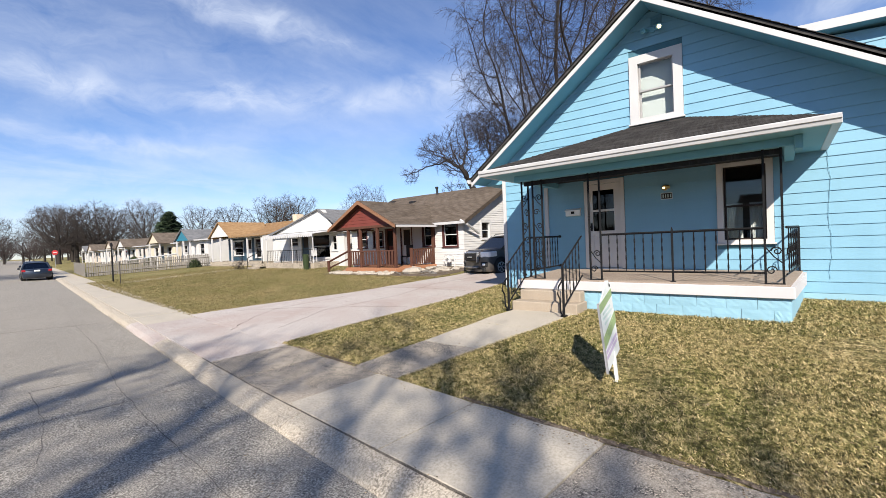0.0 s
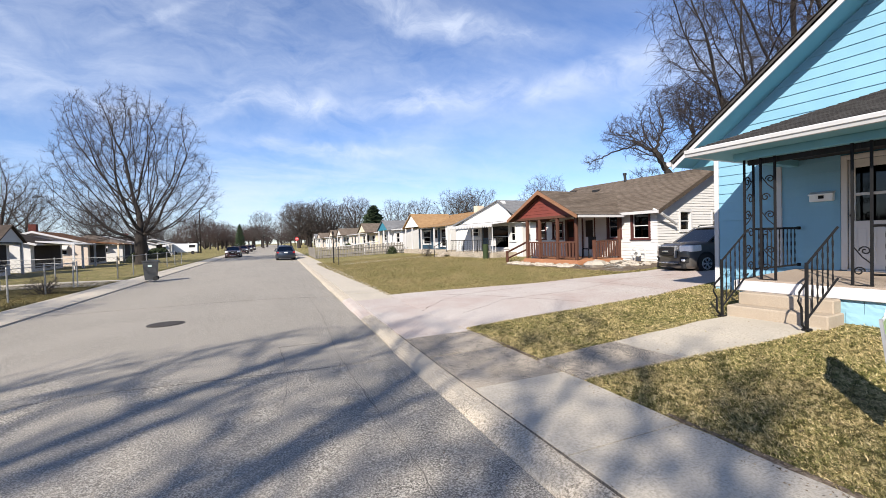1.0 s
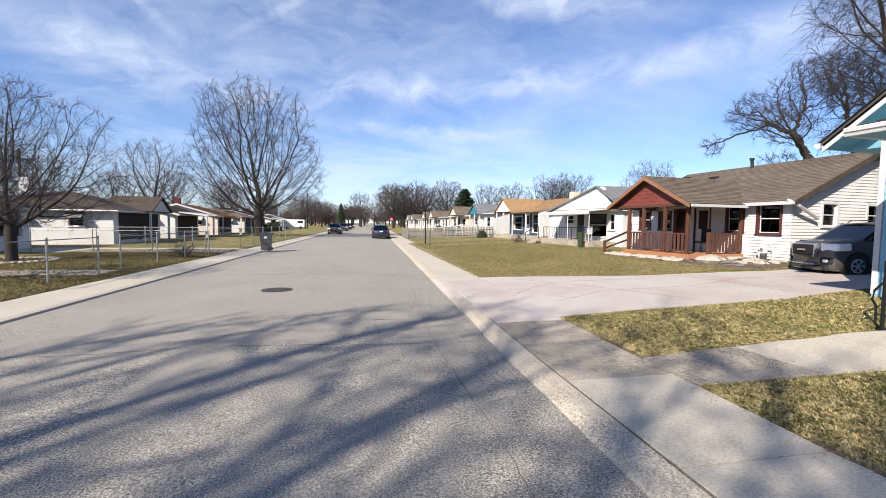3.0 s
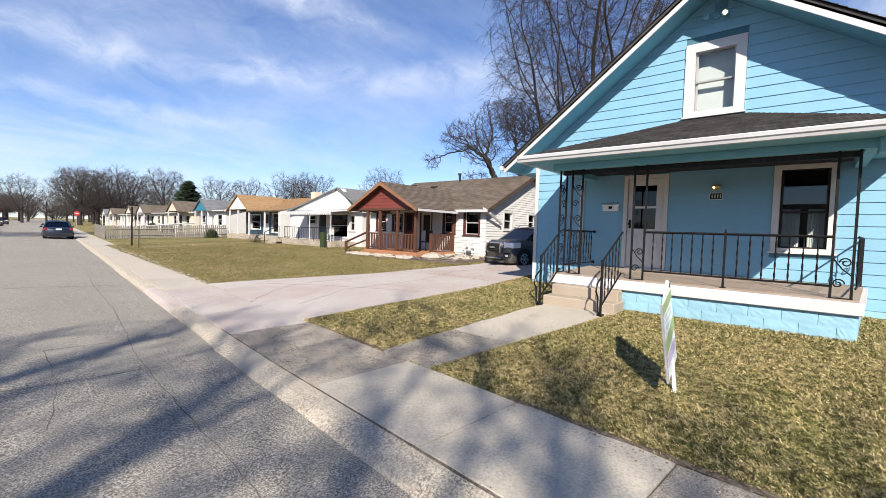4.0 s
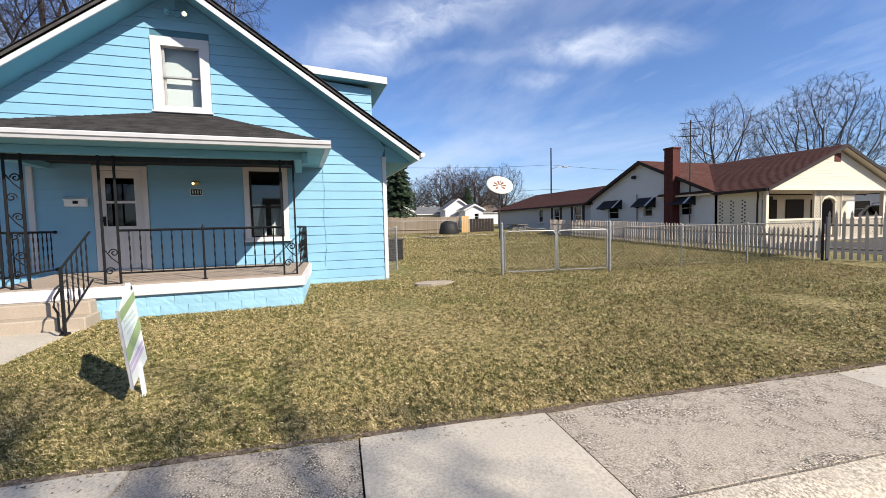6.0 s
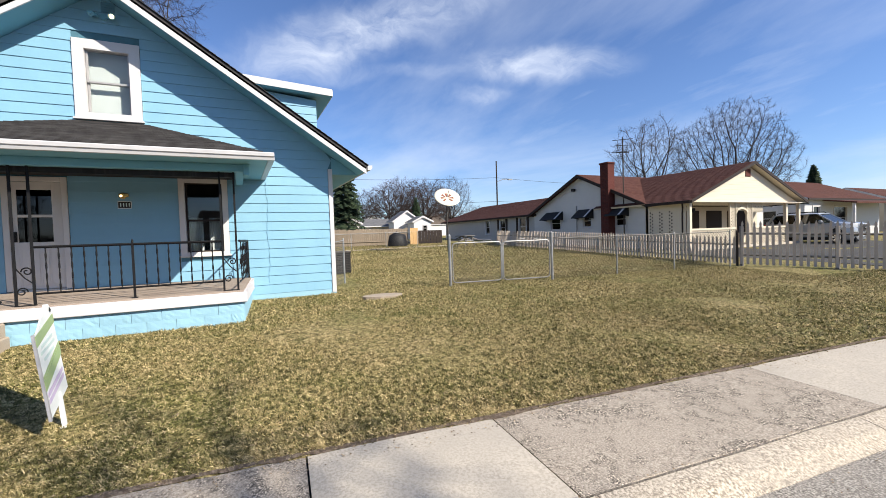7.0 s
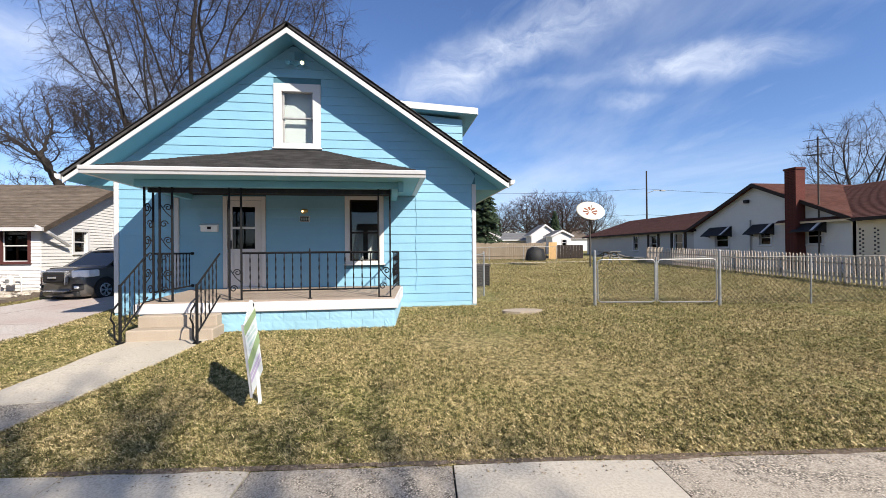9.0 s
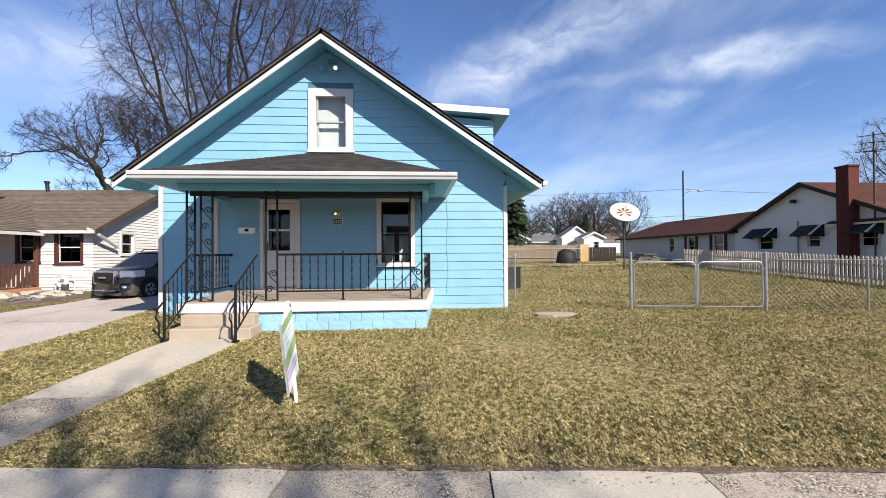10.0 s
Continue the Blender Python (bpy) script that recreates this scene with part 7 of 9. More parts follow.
# tan-roofed house
tz = 0.42
th_ = lap_house("tan_roofed_house", "white house with tan shingle roof and dark blue porch front", 17.3, 24.4, 30.6, 38.9, tz, 2.85, 4.05, 'y', M_NAVY, M_SHTAN, 0.3, 0.16,
                win=[('W', 36.2, 37.9, 1.2, 2.4), ('W', 31.4, 34.2, 1.0, 2.5), ('S', 18.9, 19.7, 1.6, 2.4)], doors=[('W', 34.8, 35.6, 0.8, 2.6, M_TRIM)], rake=M_TRIM, faces="W", group="houses along the street")
part("front_gable", MB().prism([(35.6, 2.8), (39.3, 2.8), (37.45, 3.95)], 'x', 15.95, 16.1), M_WHITE, th_)
tg = MB()
for e in (35.4, 39.5):
    tg.slab([(15.8, e, 2.74), (18.9, e, 2.74), (19.9, 37.45, 4.05), (15.8, 37.45, 4.05)], 0.07)
tg.slab([(15.8, 30.5, 2.72), (15.8, 35.6, 2.72), (17.6, 35.6, 3.0), (17.6, 30.5, 3.0)], 0.07)
part("porch_roof", tg, M_SHTAN, th_)
for y in (30.7, 32.9, 35.5, 37.5, 39.1):
    part("porch_post", MB().cbox(15.95, 16.06, y - 0.055, y + 0.055, 0.72, 2.72, 0.006), M_TRIM, th_)
part("porch_floor", MB().cbox(15.8, 17.29, 30.5, 39.2, tz - 0.2, 0.74, 0.01), M_CONC_OLD, th_)
part("chimney", MB().cbox(20.4, 21.1, 33.0, 33.6, 3.4, 4.5, 0.01), M_CREAM, th_, "pale brick chimney")
part("side_wall", MB().box(16.0, 17.29, 30.55, 30.65, tz, 2.7), M_WHITE, th_)

# blue-gabled house and the rest of the row
bz = 0.45
bh = lap_house("blue_gabled_house", "white house with teal gable and grey shingle roof", 16.65, 24.4, 41.5, 47.8, bz, 2.9, 3.95, 'y', M_WHITE, M_SHGREY, 0.3, 0.0, win=[('W', 42.3, 43.4, 1.4, 2.4), ('W', 46.2, 47.2, 1.6, 2.3)], rake=M_TRIM, group="houses along the street")
part("front_gable", MB().prism([(43.9, 2.75), (47.3, 2.75), (45.6, 3.75)], 'x', 16.0, 16.15), M_TEAL, bh)
tg = MB()
for e in (43.7, 47.5):
    tg.slab([(15.85, e, 2.72), (18.4, e, 2.72), (19.6, 45.6, 3.86), (15.85, 45.6, 3.86)], 0.07)
part("porch_roof", tg, M_SHGREY, bh)
for y in (44.0, 45.6, 47.2):
    part("porch_post", MB().cbox(16.0, 16.13, y - 0.06, y + 0.06, 0.6, 2.75, 0.006), M_TRIM, bh)
part("porch_floor", MB().cbox(15.85, 16.64, 43.8, 47.4, 0.2, 0.72, 0.01), M_CONC_OLD, bh)
rp = thing("access_ramp", (13.5, 46, 0.3), "long white wooden ramp with railings before the house", "ramp")
part("rail", MB().tube([(9.5, 44.6, 0.95), (15.4, 45.4, 1.55)], 0.06, 4), M_TRIM, rp)
part("deck", MB().slab([(9.5, 44.6, 0.25), (15.4, 45.4, 0.7), (15.4, 46.6, 0.7), (9.5, 45.8, 0.25)], 0.08), M_GREYWOOD, rp)
for k in range(8):
    s = k / 7
    x, y = 9.5 + 5.9 * s, 44.6 + 0.8 * s
    part("post", MB().cbox(x - 0.04, x + 0.04, y - 0.04, y + 0.04, 0.1, 0.95 + 0.6 * s, 0.005), M_TRIM, rp)
FAR = [(17.5, 52, 7.5, M_CREAM, M_SHBROWN), (18.5, 62, 7.0, M_PEACH, M_SHBROWN), (19.2, 71, 7.0, M_WHITE, M_SHBROWN), (20.0, 80.5, 7.5, M_PEACH, M_SHBROWN), (21.0, 91, 7.5, M_WHITE, M_SHBROWN), (22, 102, 7.5, M_PEACH, M_SHBROWN), (23.2, 114, 8, M_WHITE, M_SHGREY)]
for k, (x, y, w, wmat, rmat) in enumerate(FAR):
    z = gz(x, y) - 0.05
    f = lap_house("distant_house", "low %s house with shingle roof far down the street" % ("cream", "peach", "white", "peach", "white", "peach", "white")[k], x, x + 8, y, y + w, z, z + 2.5, z + 3.7 + 0.3 * (k % 2), 'h' if k % 3 == 1 else 'y', wmat, rmat, 0.3, 0.0, win=[('W', y + 1, y + 2.2, z + 1.0, z + 2.0), ('W', y + w - 2.4, y + w - 1.2, z + 1.0, z + 2.0), ('S', x + 2, x + 3, z + 1.1, z + 2)], doors=[('W', y + w / 2 - 0.45, y + w / 2 + 0.45, z + 0.2, z + 2.1, M_NAVY)], rake=M_TRIM, group="houses along the street")
    if k % 3 == 1:
        continue
    g = MB().prism([(y + 0.5, z + 2.45), (y + 3.9, z + 2.45), (y + 2.2, z + 3.5)], 'x', x - 1.3, x - 1.15)
    part("front_gable", g, wmat, f)
    g = MB()
    for e in (y + 0.3, y + 4.1):
        g.slab([(x - 1.45, e, z + 2.4), (x + 1.5, e, z + 2.4), (x + 3.0, y + 2.2, z + 3.6), (x - 1.45, y + 2.2, z + 3.6)], 0.07)
    part("porch_roof", g, rmat, f)
    for yy in (y + 0.6, y + 3.8):
        part("porch_post", MB().cbox(x - 1.3, x - 1.18, yy - 0.06, yy + 0.06, z, z + 2.45, 0.005), M_TRIM, f)

# far side of the street
LEFT = [(-13.0, 33.0, 8.0, 9, M_WHITE, M_SHDARK, "white hip-roofed house with brown roof and small window hoods"), (-12.8, 44.0, 7.2, 8, M_WHITE, M_SHDARK, "white house with dark roof and deep porch"), (-11.8, 55.0, 7.5, 8, M_PEACH, M_SHORANGE, "tan brick house with orange-brown roof"), (-10.9, 67.0, 8, 8, M_WHITE, M_SHBROWN, "white house with brown roof behind clipped hedges"), (-10.9, 79.5, 8, 8, M_WHITE, M_SHDARK, "white house with dark brown roof far down the street"), (-10.6, 94, 9, 8, M_WHITE, M_SHDARK, "low white house with brown roof"), (-9.2, 112, 9, 8, M_WHITE, M_SHGREY, "distant white house beyond the trees"), (-15.2, 22.6, 6.4, 9, M_WHITE, M_SHDARK, "white house at the end of the far garden")]
for k, (x, y, w, dpt, wmat, rmat, lab) in enumerate(LEFT):
    z = gz(x, y) - 0.05
    x0 = x - dpt
    # the oversized dark east windows take on part of the porch shade
    f = lap_house("white_house" if wmat is M_WHITE else "neighbour_house", lab, x0, x, y, y + w, z, z + 2.35, z + 3.55, 'h' if k in (0, 3) else 'y', wmat, rmat, 0.45, 0.0, win=[('S', x - 2.4, x - 1.6, z + 1.2, z + 2.0), ('S', x - 5.4, x - 4.6, z + 1.2, z + 2.0), ('E', y + 0.9, y + w / 2 - 0.6, z + 0.7, z + 2.15), ('E', y + w / 2 + 0.6, y + w - 0.7, z + 0.7, z + 2.15)], doors=[('E', y + w / 2 - 0.45, y + w / 2 + 0.45, z + 0.2, z + 2.1, M_NAVY)], rake=M_TRIM, group="houses across the street", faces="SE")
    for yy in (x - 2.4, x - 5.4):
        part("window_hood", MB().prism([(y - 0.02, z + 2.1), (y - 0.55, z + 1.75), (y - 0.55, z + 1.70), (y - 0.02, z + 1.95)], 'x', yy - 0.1, yy + 0.9), M_GREYSIDE if k else M_SHGREY, f)
    if k == 7:
        continue
    # near-black panel laid over the wall in place of the porch's deep shade
    if k < 6:
        part("porch_screen", MB().cbox(x + 0.02, x + 0.05, y + 0.7, y + w - 0.6, z + 0.3, z + 2.2, 0.006), M_DARKSASH, f, "dark panel standing for the shade inside the porch")
    # porch or carport roof toward the street
    if k == 0:
        # gabled porch roof over the entrance
        e0, e1, mid = y + 3.8, y + 8.2, y + 6.0
        g = MB()
        for e in (e0, e1):
            g.slab([(x + 0.9, e, z + 2.30), (x - 2.5, e, z + 2.30), (x - 2.5, mid, z + 3.45), (x + 0.9, mid, z + 3.45)], 0.08)
        part("porch_roof", g, rmat, f)
        part("porch_gable", MB().prism([(e0 + 0.2, z + 2.28), (e1 - 0.2, z + 2.28), (mid, z + 3.3)], 'x', x + 0.62, x + 0.74), M_GREYSIDE, f, "grey boarded porch gable")
        for yy in (e0 + 0.3, e1 - 0.3):
            part("porch_post", MB().cbox(x + 0.6, x + 0.74, yy - 0.07, yy + 0.07, z - 0.1, z + 2.3, 0.006), M_TRIM, f)
    elif k not in (3, 4):
        g = MB().slab([(x, y + 1, z + 2.45), (x, y + w + 0.5, z + 2.45), (x + 2.4, y + w + 0.5, z + 2.15), (x + 2.4, y + 1, z + 2.15)], 0.10)
        part("porch_roof", g, M_TRIM if k in (1, 5) else rmat, f)
        for yy in (y + 1.1, y + w / 2, y + w + 0.4):
            part("porch_post", MB().cbox(x + 2.2, x + 2.34, yy - 0.07, yy + 0.07, z - 0.1, z + 2.2, 0.006), M_CREAM if k == 2 else M_TRIM, f)
    if k in (0, 2, 5):
        part("chimney", MB().cbox(x0 + 3, x0 + 3.6, y + 2, y + 2.6, z + 3.2, z + 4.3, 0.01), M_BRICK if k else M_TRIM, f)
# unseen houses, added to block the low western sky and close the place
for y in (-41.0, -29.0, -17.0, -5.5):
    lap_house("neighbour_house", "unseen plain low house added to cut low sky light", -24.5, -15.5, y, y + 8.5, -0.1, 2.5, 4.3, 'y', M_GREYSIDE, M_SHDARK, 0.4, 0.0, win=[('E', y + 1.5, y + 3.0, 0.9, 2.0), ('E', y + 5.5, y + 7.0, 0.9, 2.0)], rake=M_TRIM, faces="", group="houses across the street")
cv = thing("parked_van", (-7.5, 90, 0), "white van parked before a far house", "van")
vx, vy = -6.6, 99.0
part("body", MB().cbox(vx - 2.4, vx + 2.4, vy, vy + 1.9, 0.35, 2.1, 0.15), M_WHITEPL, cv)
part("window", MB().cbox(vx + 0.9, vx + 2.0, vy - 0.012, vy + 0.02, 1.3, 1.85, 0.02), M_BLACK, cv)
for x in (vx - 1.5, vx + 1.5):
    part("wheel", MB().tube([(x, vy - 0.02, 0.33), (x, vy + 0.25, 0.33)], 0.33, 14), M_TYRE, cv)


# ---- the house beyond the picket fence ----
nz = 0.62
nh = lap_house("red_roofed_house", "long pale grey house with red-brown roof and brick chimney", 15.7, 25.1, -30.0, -19.0, nz, 3.05, 5.15, 'y', M_PALEGREY, M_SHRED, 0.32, 0.14,
               win=[('N', 22.3, 23.3, 1.75, 2.6), ('N', 19.55, 20.25, 1.85, 2.6), ('N', 16.95, 17.7, 1.85, 2.6)], rake=M_DARKSASH, faces="N", frame=M_TRIM)
for x0, x1 in ((22.05, 23.75), (19.35, 20.65), (16.75, 17.95)):
    a = part("window_awning", MB().prism([(-18.98, 2.95), (-18.35, 2.45), (-18.35, 2.40), (-18.98, 2.85)], 'x', x0, x1), M_BLACK, nh, "black metal window awning")
    for x in (x0 + 0.10,):
        part("awning_stripe", MB().prism([(-18.97, 2.962), (-18.34, 2.462), (-18.34, 2.455), (-18.97, 2.955)], 'x', x, x + 0.14), M_TRIM, a)
    for x in (x0, x1 - 0.03):
        part("awning_side", MB().prism([(-18.98, 2.94), (-18.36, 2.44), (-18.98, 2.35)], 'x', x, x + 0.03), M_BLACK, a)
wing = lap_house("house_wing", "low pale grey rear wing with red-brown roof and dark shutters", 25.25, 40.4, -29.0, -19.3, 0.85, 3.05, 4.6, 'x', M_GREIGE, M_SHRED, 0.35, 0.14,
                 win=[('N', 26.5, 27.4, 1.45, 2.75), ('N', 29.3, 30.1, 1.45, 2.7), ('N', 31.7, 32.4, 1.6, 2.75)], rake=M_DARKSASH, faces="N")
for x in (26.15, 27.52, 29.0, 30.22):
    part("shutter", MB().cbox(x, x + 0.24, -19.30, -19.24, 1.4, 2.8, 0.006), M_DARKSASH, wing, "dark brown shutter")
chm = thing("chimney", (18.0, -18.75, nz), "tall dark red brick chimney against the grey wall", "chimney")
zc = nz
part("flue_core", MB().box(17.69, 18.31, -18.98, -18.52, nz - 0.2, 5.42), M_TAR, chm)
row = 0
brick_me = MB().cbox(-0.105, 0.105, -0.05, 0.05, 0, 0.066, 0.006).mesh("brick", M_BRICK)
while zc < 5.40:
    off = 0.11 if row % 2 else 0.0
    for k in range(3):
        b = new("brick", brick_me)
        b.parent = chm
        b.location = (17.69 + 0.10 + k * 0.21 - off * 0.15 - 18.0, -18.50 + 18.75, zc - nz)
    zc += 0.077
    row += 1
for x in (17.64, 18.31):
    part("side_brick", MB().cbox(x, x + 0.05, -18.98, -18.47, nz - 0.1, 5.40, 0.004), M_BRICK, chm)
part("cap", MB().cbox(17.58, 18.42, -19.0, -18.42, 5.40, 5.50, 0.02), M_BRICK, chm)

chm.scale.x = 0.8
np_ = thing("carport_porch", (14.4, -24, nz), "cream gabled porch with lattice screens and arched entry", "porch")
FXN = 13.2
YL, YR, YP, ZE, ZP = -18.75, -29.1, -23.9, 2.90, 4.98
g = MB().prism([(YL - 0.35, 2.86), (YR + 0.35, 2.86), (YP, 4.78)], 'x', FXN + 0.1, FXN + 0.2)
go = part("gable", g, M_CREAM, np_)
boards(go, M_CREAM, 'x', FXN + 0.1, -1, 2.86, 4.7, 0.13, lambda z: (YP - 4.9 * (4.80 - z) / 1.94, YP + 4.9 * (4.80 - z) / 1.94), [(YP - 0.2, YP + 0.25, 4.25, 4.6)], 0.014, joined=True)
part("gable_vent", MB().cbox(FXN + 0.06, FXN + 0.12, YP - 0.2, YP + 0.25, 4.22, 4.62, 0.01), M_BRICK, np_)
rr = MB()
for e in (YL + 0.1, YR - 0.1):
    rr.slab([(FXN - 0.25, e, ZE), (19.0, e, ZE), (21.0, YP, ZP), (FXN - 0.25, YP, ZP)], 0.09)
ro = part("porch_roof", rr, M_CREAM, np_)
sh = MB()
for e in (YL + 0.12, YR - 0.12):
    courses(sh, (FXN - 0.27, e, ZE + 0.01), (19.0, e, ZE + 0.01), (FXN - 0.27, YP, ZP + 0.01), (21.0, YP, ZP + 0.01), 0.17, 0.016)
part("shingles", sh, M_SHRED, ro)
rk = MB()
for e in (YL + 0.1, YR - 0.1):
    rk.prism([(e, ZE + 0.012), (YP, ZP + 0.012), (YP, ZP - 0.15), (e, ZE - 0.13)], 'x', FXN - 0.3, FXN - 0.25)
part("rake_board", rk, M_DARKSASH, np_, "dark brown rake board")
part("soffit", MB().box(FXN - 0.2, 15.7, YR, YL, 2.83, 2.86), M_CREAM, np_)
for e, s in ((YL + 0.1, 1), (YR - 0.1, -1)):
    part("gutter", MB().box(FXN - 0.25, 15.4, e, e + s * 0.08, ZE - 0.13, ZE + 0.0), M_DARKSASH, np_, "dark brown gutter")
for y in (-19.1, -27.6, -28.95):
    part("post", MB().cbox(FXN + 0.05, FXN + 0.21, y - 0.09, y + 0.09, nz - 0.1, 2.83, 0.01), M_CREAM, np_)
part("knee_wall", MB().cbox(FXN + 0.08, FXN + 0.18, -22.8, -19.2, 1.45, 1.55, 0.01).cbox(FXN + 0.08, FXN + 0.18, -27.5, -24.4, 1.45, 1.55, 0.01), M_CREAM, np_)


def lattice(y0, y1, z0, z1, st, x=FXN + 0.13):
    mb = MB()
    h = z1 - z0
    for sg in (1, -1):
        s = y0 - h
        while s < y1:
            a0, a1 = max(y0, s), min(y1, s + h)
            if a1 - a0 > 0.03:
                za, zb = z0 + (a0 - s), z0 + (a1 - s)
                if sg < 0:
                    za, zb = z1 - (a0 - s), z1 - (a1 - s)
                d = Vector((0, a1 - a0, zb - za)).normalized()
                nn = Vector((0, -d.z, d.y)) * 0.022
                p, q = Vector((x + 0.012 * sg, a0, za)), Vector((x + 0.012 * sg, a1, zb))
                o = Vector((0.008, 0, 0))
                vs = [p - nn - o, q - nn - o, q + nn - o, p + nn - o, p - nn + o, q - nn + o, q + nn + o, p + nn + o]
                mb.add(vs, [(0, 1, 2, 3), (4, 5, 6, 7), (0, 1, 5, 4), (3, 2, 6, 7)])
            s += st
    return mb


for y in (-22.32, -22.80, -23.82, -24.29):
    part("lattice_post", MB().cbox(FXN + 0.08, FXN + 0.18, y - 0.03, y + 0.03, nz - 0.1, 2.83, 0.006), M_CREAM, np_)
for y0, y1, z0, z1 in ((-22.3, -19.2, nz, 1.45), (-27.5, -24.3, nz, 1.45), (-23.8, -22.82, 2.52, 2.83), (-22.78, -22.34, nz, 2.83), (-24.27, -23.84, nz, 2.83), (-25.3, -24.3, 2.35, 2.83)):
    part("lattice", lattice(y0, y1, z0, z1, 0.15), M_CREAM, np_, "cream diagonal lattice")
part("arch", MB().prism([(-23.80, 2.25), (-23.68, 2.42), (-23.31, 2.52), (-22.94, 2.42), (-22.82, 2.25), (-22.82, 2.36), (-22.94, 2.52), (-23.31, 2.62), (-23.68, 2.52), (-23.80, 2.36)], 'x', FXN + 0.06, FXN + 0.2), M_CREAM, np_)
# lattice panel on the side toward the lawn, and the wall behind
part("side_panel", MB().box(FXN + 0.25, 15.7, -19.05, -19.0, nz - 0.1, 2.83), M_CREAM, np_)
for i in range(3):
    for j in range(7):
        x, z = 14.15 + i * 0.55, 1.3 + j * 0.17
        for d in (0.0, 0.12):
            part("lattice_hole", MB().box(x + d, x + d + 0.07, -19.0, -18.992, z + d * 0.7, z + d * 0.7 + 0.07), M_TAR, np_)
part("rear_wall", MB().box(15.55, 15.68, -29, -19.0, nz, 2.85), M_CREAM, np_)
for y, hw in ((-20.4, 0.9), (-22.5, 0.7), (-24.6, 0.7), (-26.9, 1.0)):
    part("dark_window", MB().cbox(15.50, 15.55, y - hw, y + hw, 1.2, 2.55, 0.01), M_DARKSASH, np_)
part("floor", MB().box(FXN, 15.7, -29, -19, nz - 0.3, nz), M_CONC, np_)
hl = thing("hanging_lamp", (13.9, -20.2, 2.4), "hanging porch lantern under the cream ceiling", "lantern")
part("rod", MB().tube([(13.9, -20.2, 2.83), (13.9, -20.2, 2.6)], 0.01, 5), M_IRON, hl)
part("lantern", MB().cbox(13.8, 14.0, -20.3, -20.1, 2.36, 2.6, 0.03), M_IRON, hl)
dsp = MB().tube([(13.4, YL + 0.08, 2.82), (13.5, YL - 0.1, 2.6), (13.62, -19.0, 2.35), (13.62, -19.0, 0.7)], 0.04, 6)
part("downspout", dsp, M_DARKSASH, np_, "dark brown downspout")
wc = copy_thing(red, pose(10.75, -30.05, 0.43, 0, 0, 0) @ Matrix.Diagonal((1.0, 1.0, 1.2, 1)))
tagged(wc, "pale silver car standing beside the cream carport")
M_SILVER = car_paint("silver_paint", (0.42, 0.44, 0.46))
for o in wc.children_recursive:
    if o.data and o.data.materials[0].name.startswith("maroon"):
        o.data = o.data.copy()
        o.data.materials[0] = M_SILVER
ant = thing("television_aerial", (17.0, -18.9, nz), "thin television aerial mast standing beside the house", "aerial")
part("mast", MB().tube([(16.98, -18.85, nz), (16.98, -18.85, 6.75)], 0.034, 6), M_IRONLID, ant)
for z, l in ((6.62, 0.55), (6.3, 0.4), (5.95, 0.6), (5.9, 0.35)):
    part("element", MB().tube([(16.98 - l, -18.85 - l * 0.3, z - 0.05), (16.98 + l, -18.85 + l * 0.3, z + 0.05)], 0.018, 5), M_IRONLID, ant)
fl2 = thing("wall_floodlight", (20.9, -18.95, 4.2), "small black floodlight high on the grey gable", "floodlight")
part("head", MB().cbox(20.8, 21.05, -18.97, -18.75, 4.15, 4.33, 0.04), M_BLACK, fl2)
cdt = thing("wall_conduit", (21.0, -18.95, 1.2), "grey meter conduit on the pale wall", "conduit")
part("pipe", MB().tube([(20.75, -18.93, 0.7), (20.75, -18.93, 3.2)], 0.035, 6), M_GALV, cdt)
# next house beyond
nh2 = lap_house("brown_roofed_house", "pale house with brown roof beyond the carport", 15.5, 24, -46, -34.6, 0.6, 3.5, 5.2, 'y', M_GREYSIDE, M_SHRED, 0.35, 0.0, win=[('W', -36.6, -35.7, 1.5, 2.8), ('W', -40.6, -38.6, 1.2, 2.8), ('N', 17.2, 18.4, 1.5, 2.6)], rake=M_TRIM, faces="")
part("porch_roof", MB().slab([(13.6, -47, 3.0), (13.6, -37, 3.0), (15.5, -37, 3.3), (15.5, -47, 3.3)], 0.10), M_SHRED, nh2)
for y in (-37.2, -42, -46.6):
    part("porch_post", MB().cbox(13.75, 13.9, y - 0.07, y + 0.07, 0.4, 2.95, 0.006), M_TRIM, nh2)
lap_house("brown_roofed_house", "far pale house with dark brown roof", 15.5, 24, -64, -52, 0.6, 3.2, 4.9, 'y', M_CREAM, M_SHRED, 0.35, 0.0, win=[('W', -56, -54.5, 1.4, 2.6)], rake=M_TRIM, faces="")

# assumed dark ground, added to darken the gaps between the pickets
single("side_drive", flat_piece([(4.9, -33.5), (13.1, -33.5), (13.1, -17.2), (4.9, -17.8)], 0.012, 0.06), M_DARKGROUND, (9, -25, 0.3), "assumed dark ground sheet beyond the picket fence", "driveway", kind="structure")
# picket fence
PICK = MB().prism([(-0.04, 0.0), (0.04, 0.0), (0.04, 1.0), (0.022, 1.03), (0.036, 1.08), (0.0, 1.17), (-0.036, 1.08), (-0.022, 1.03), (-0.04, 1.0)], 'y', -0.011, 0.011).mesh("picket", M_PICKET)


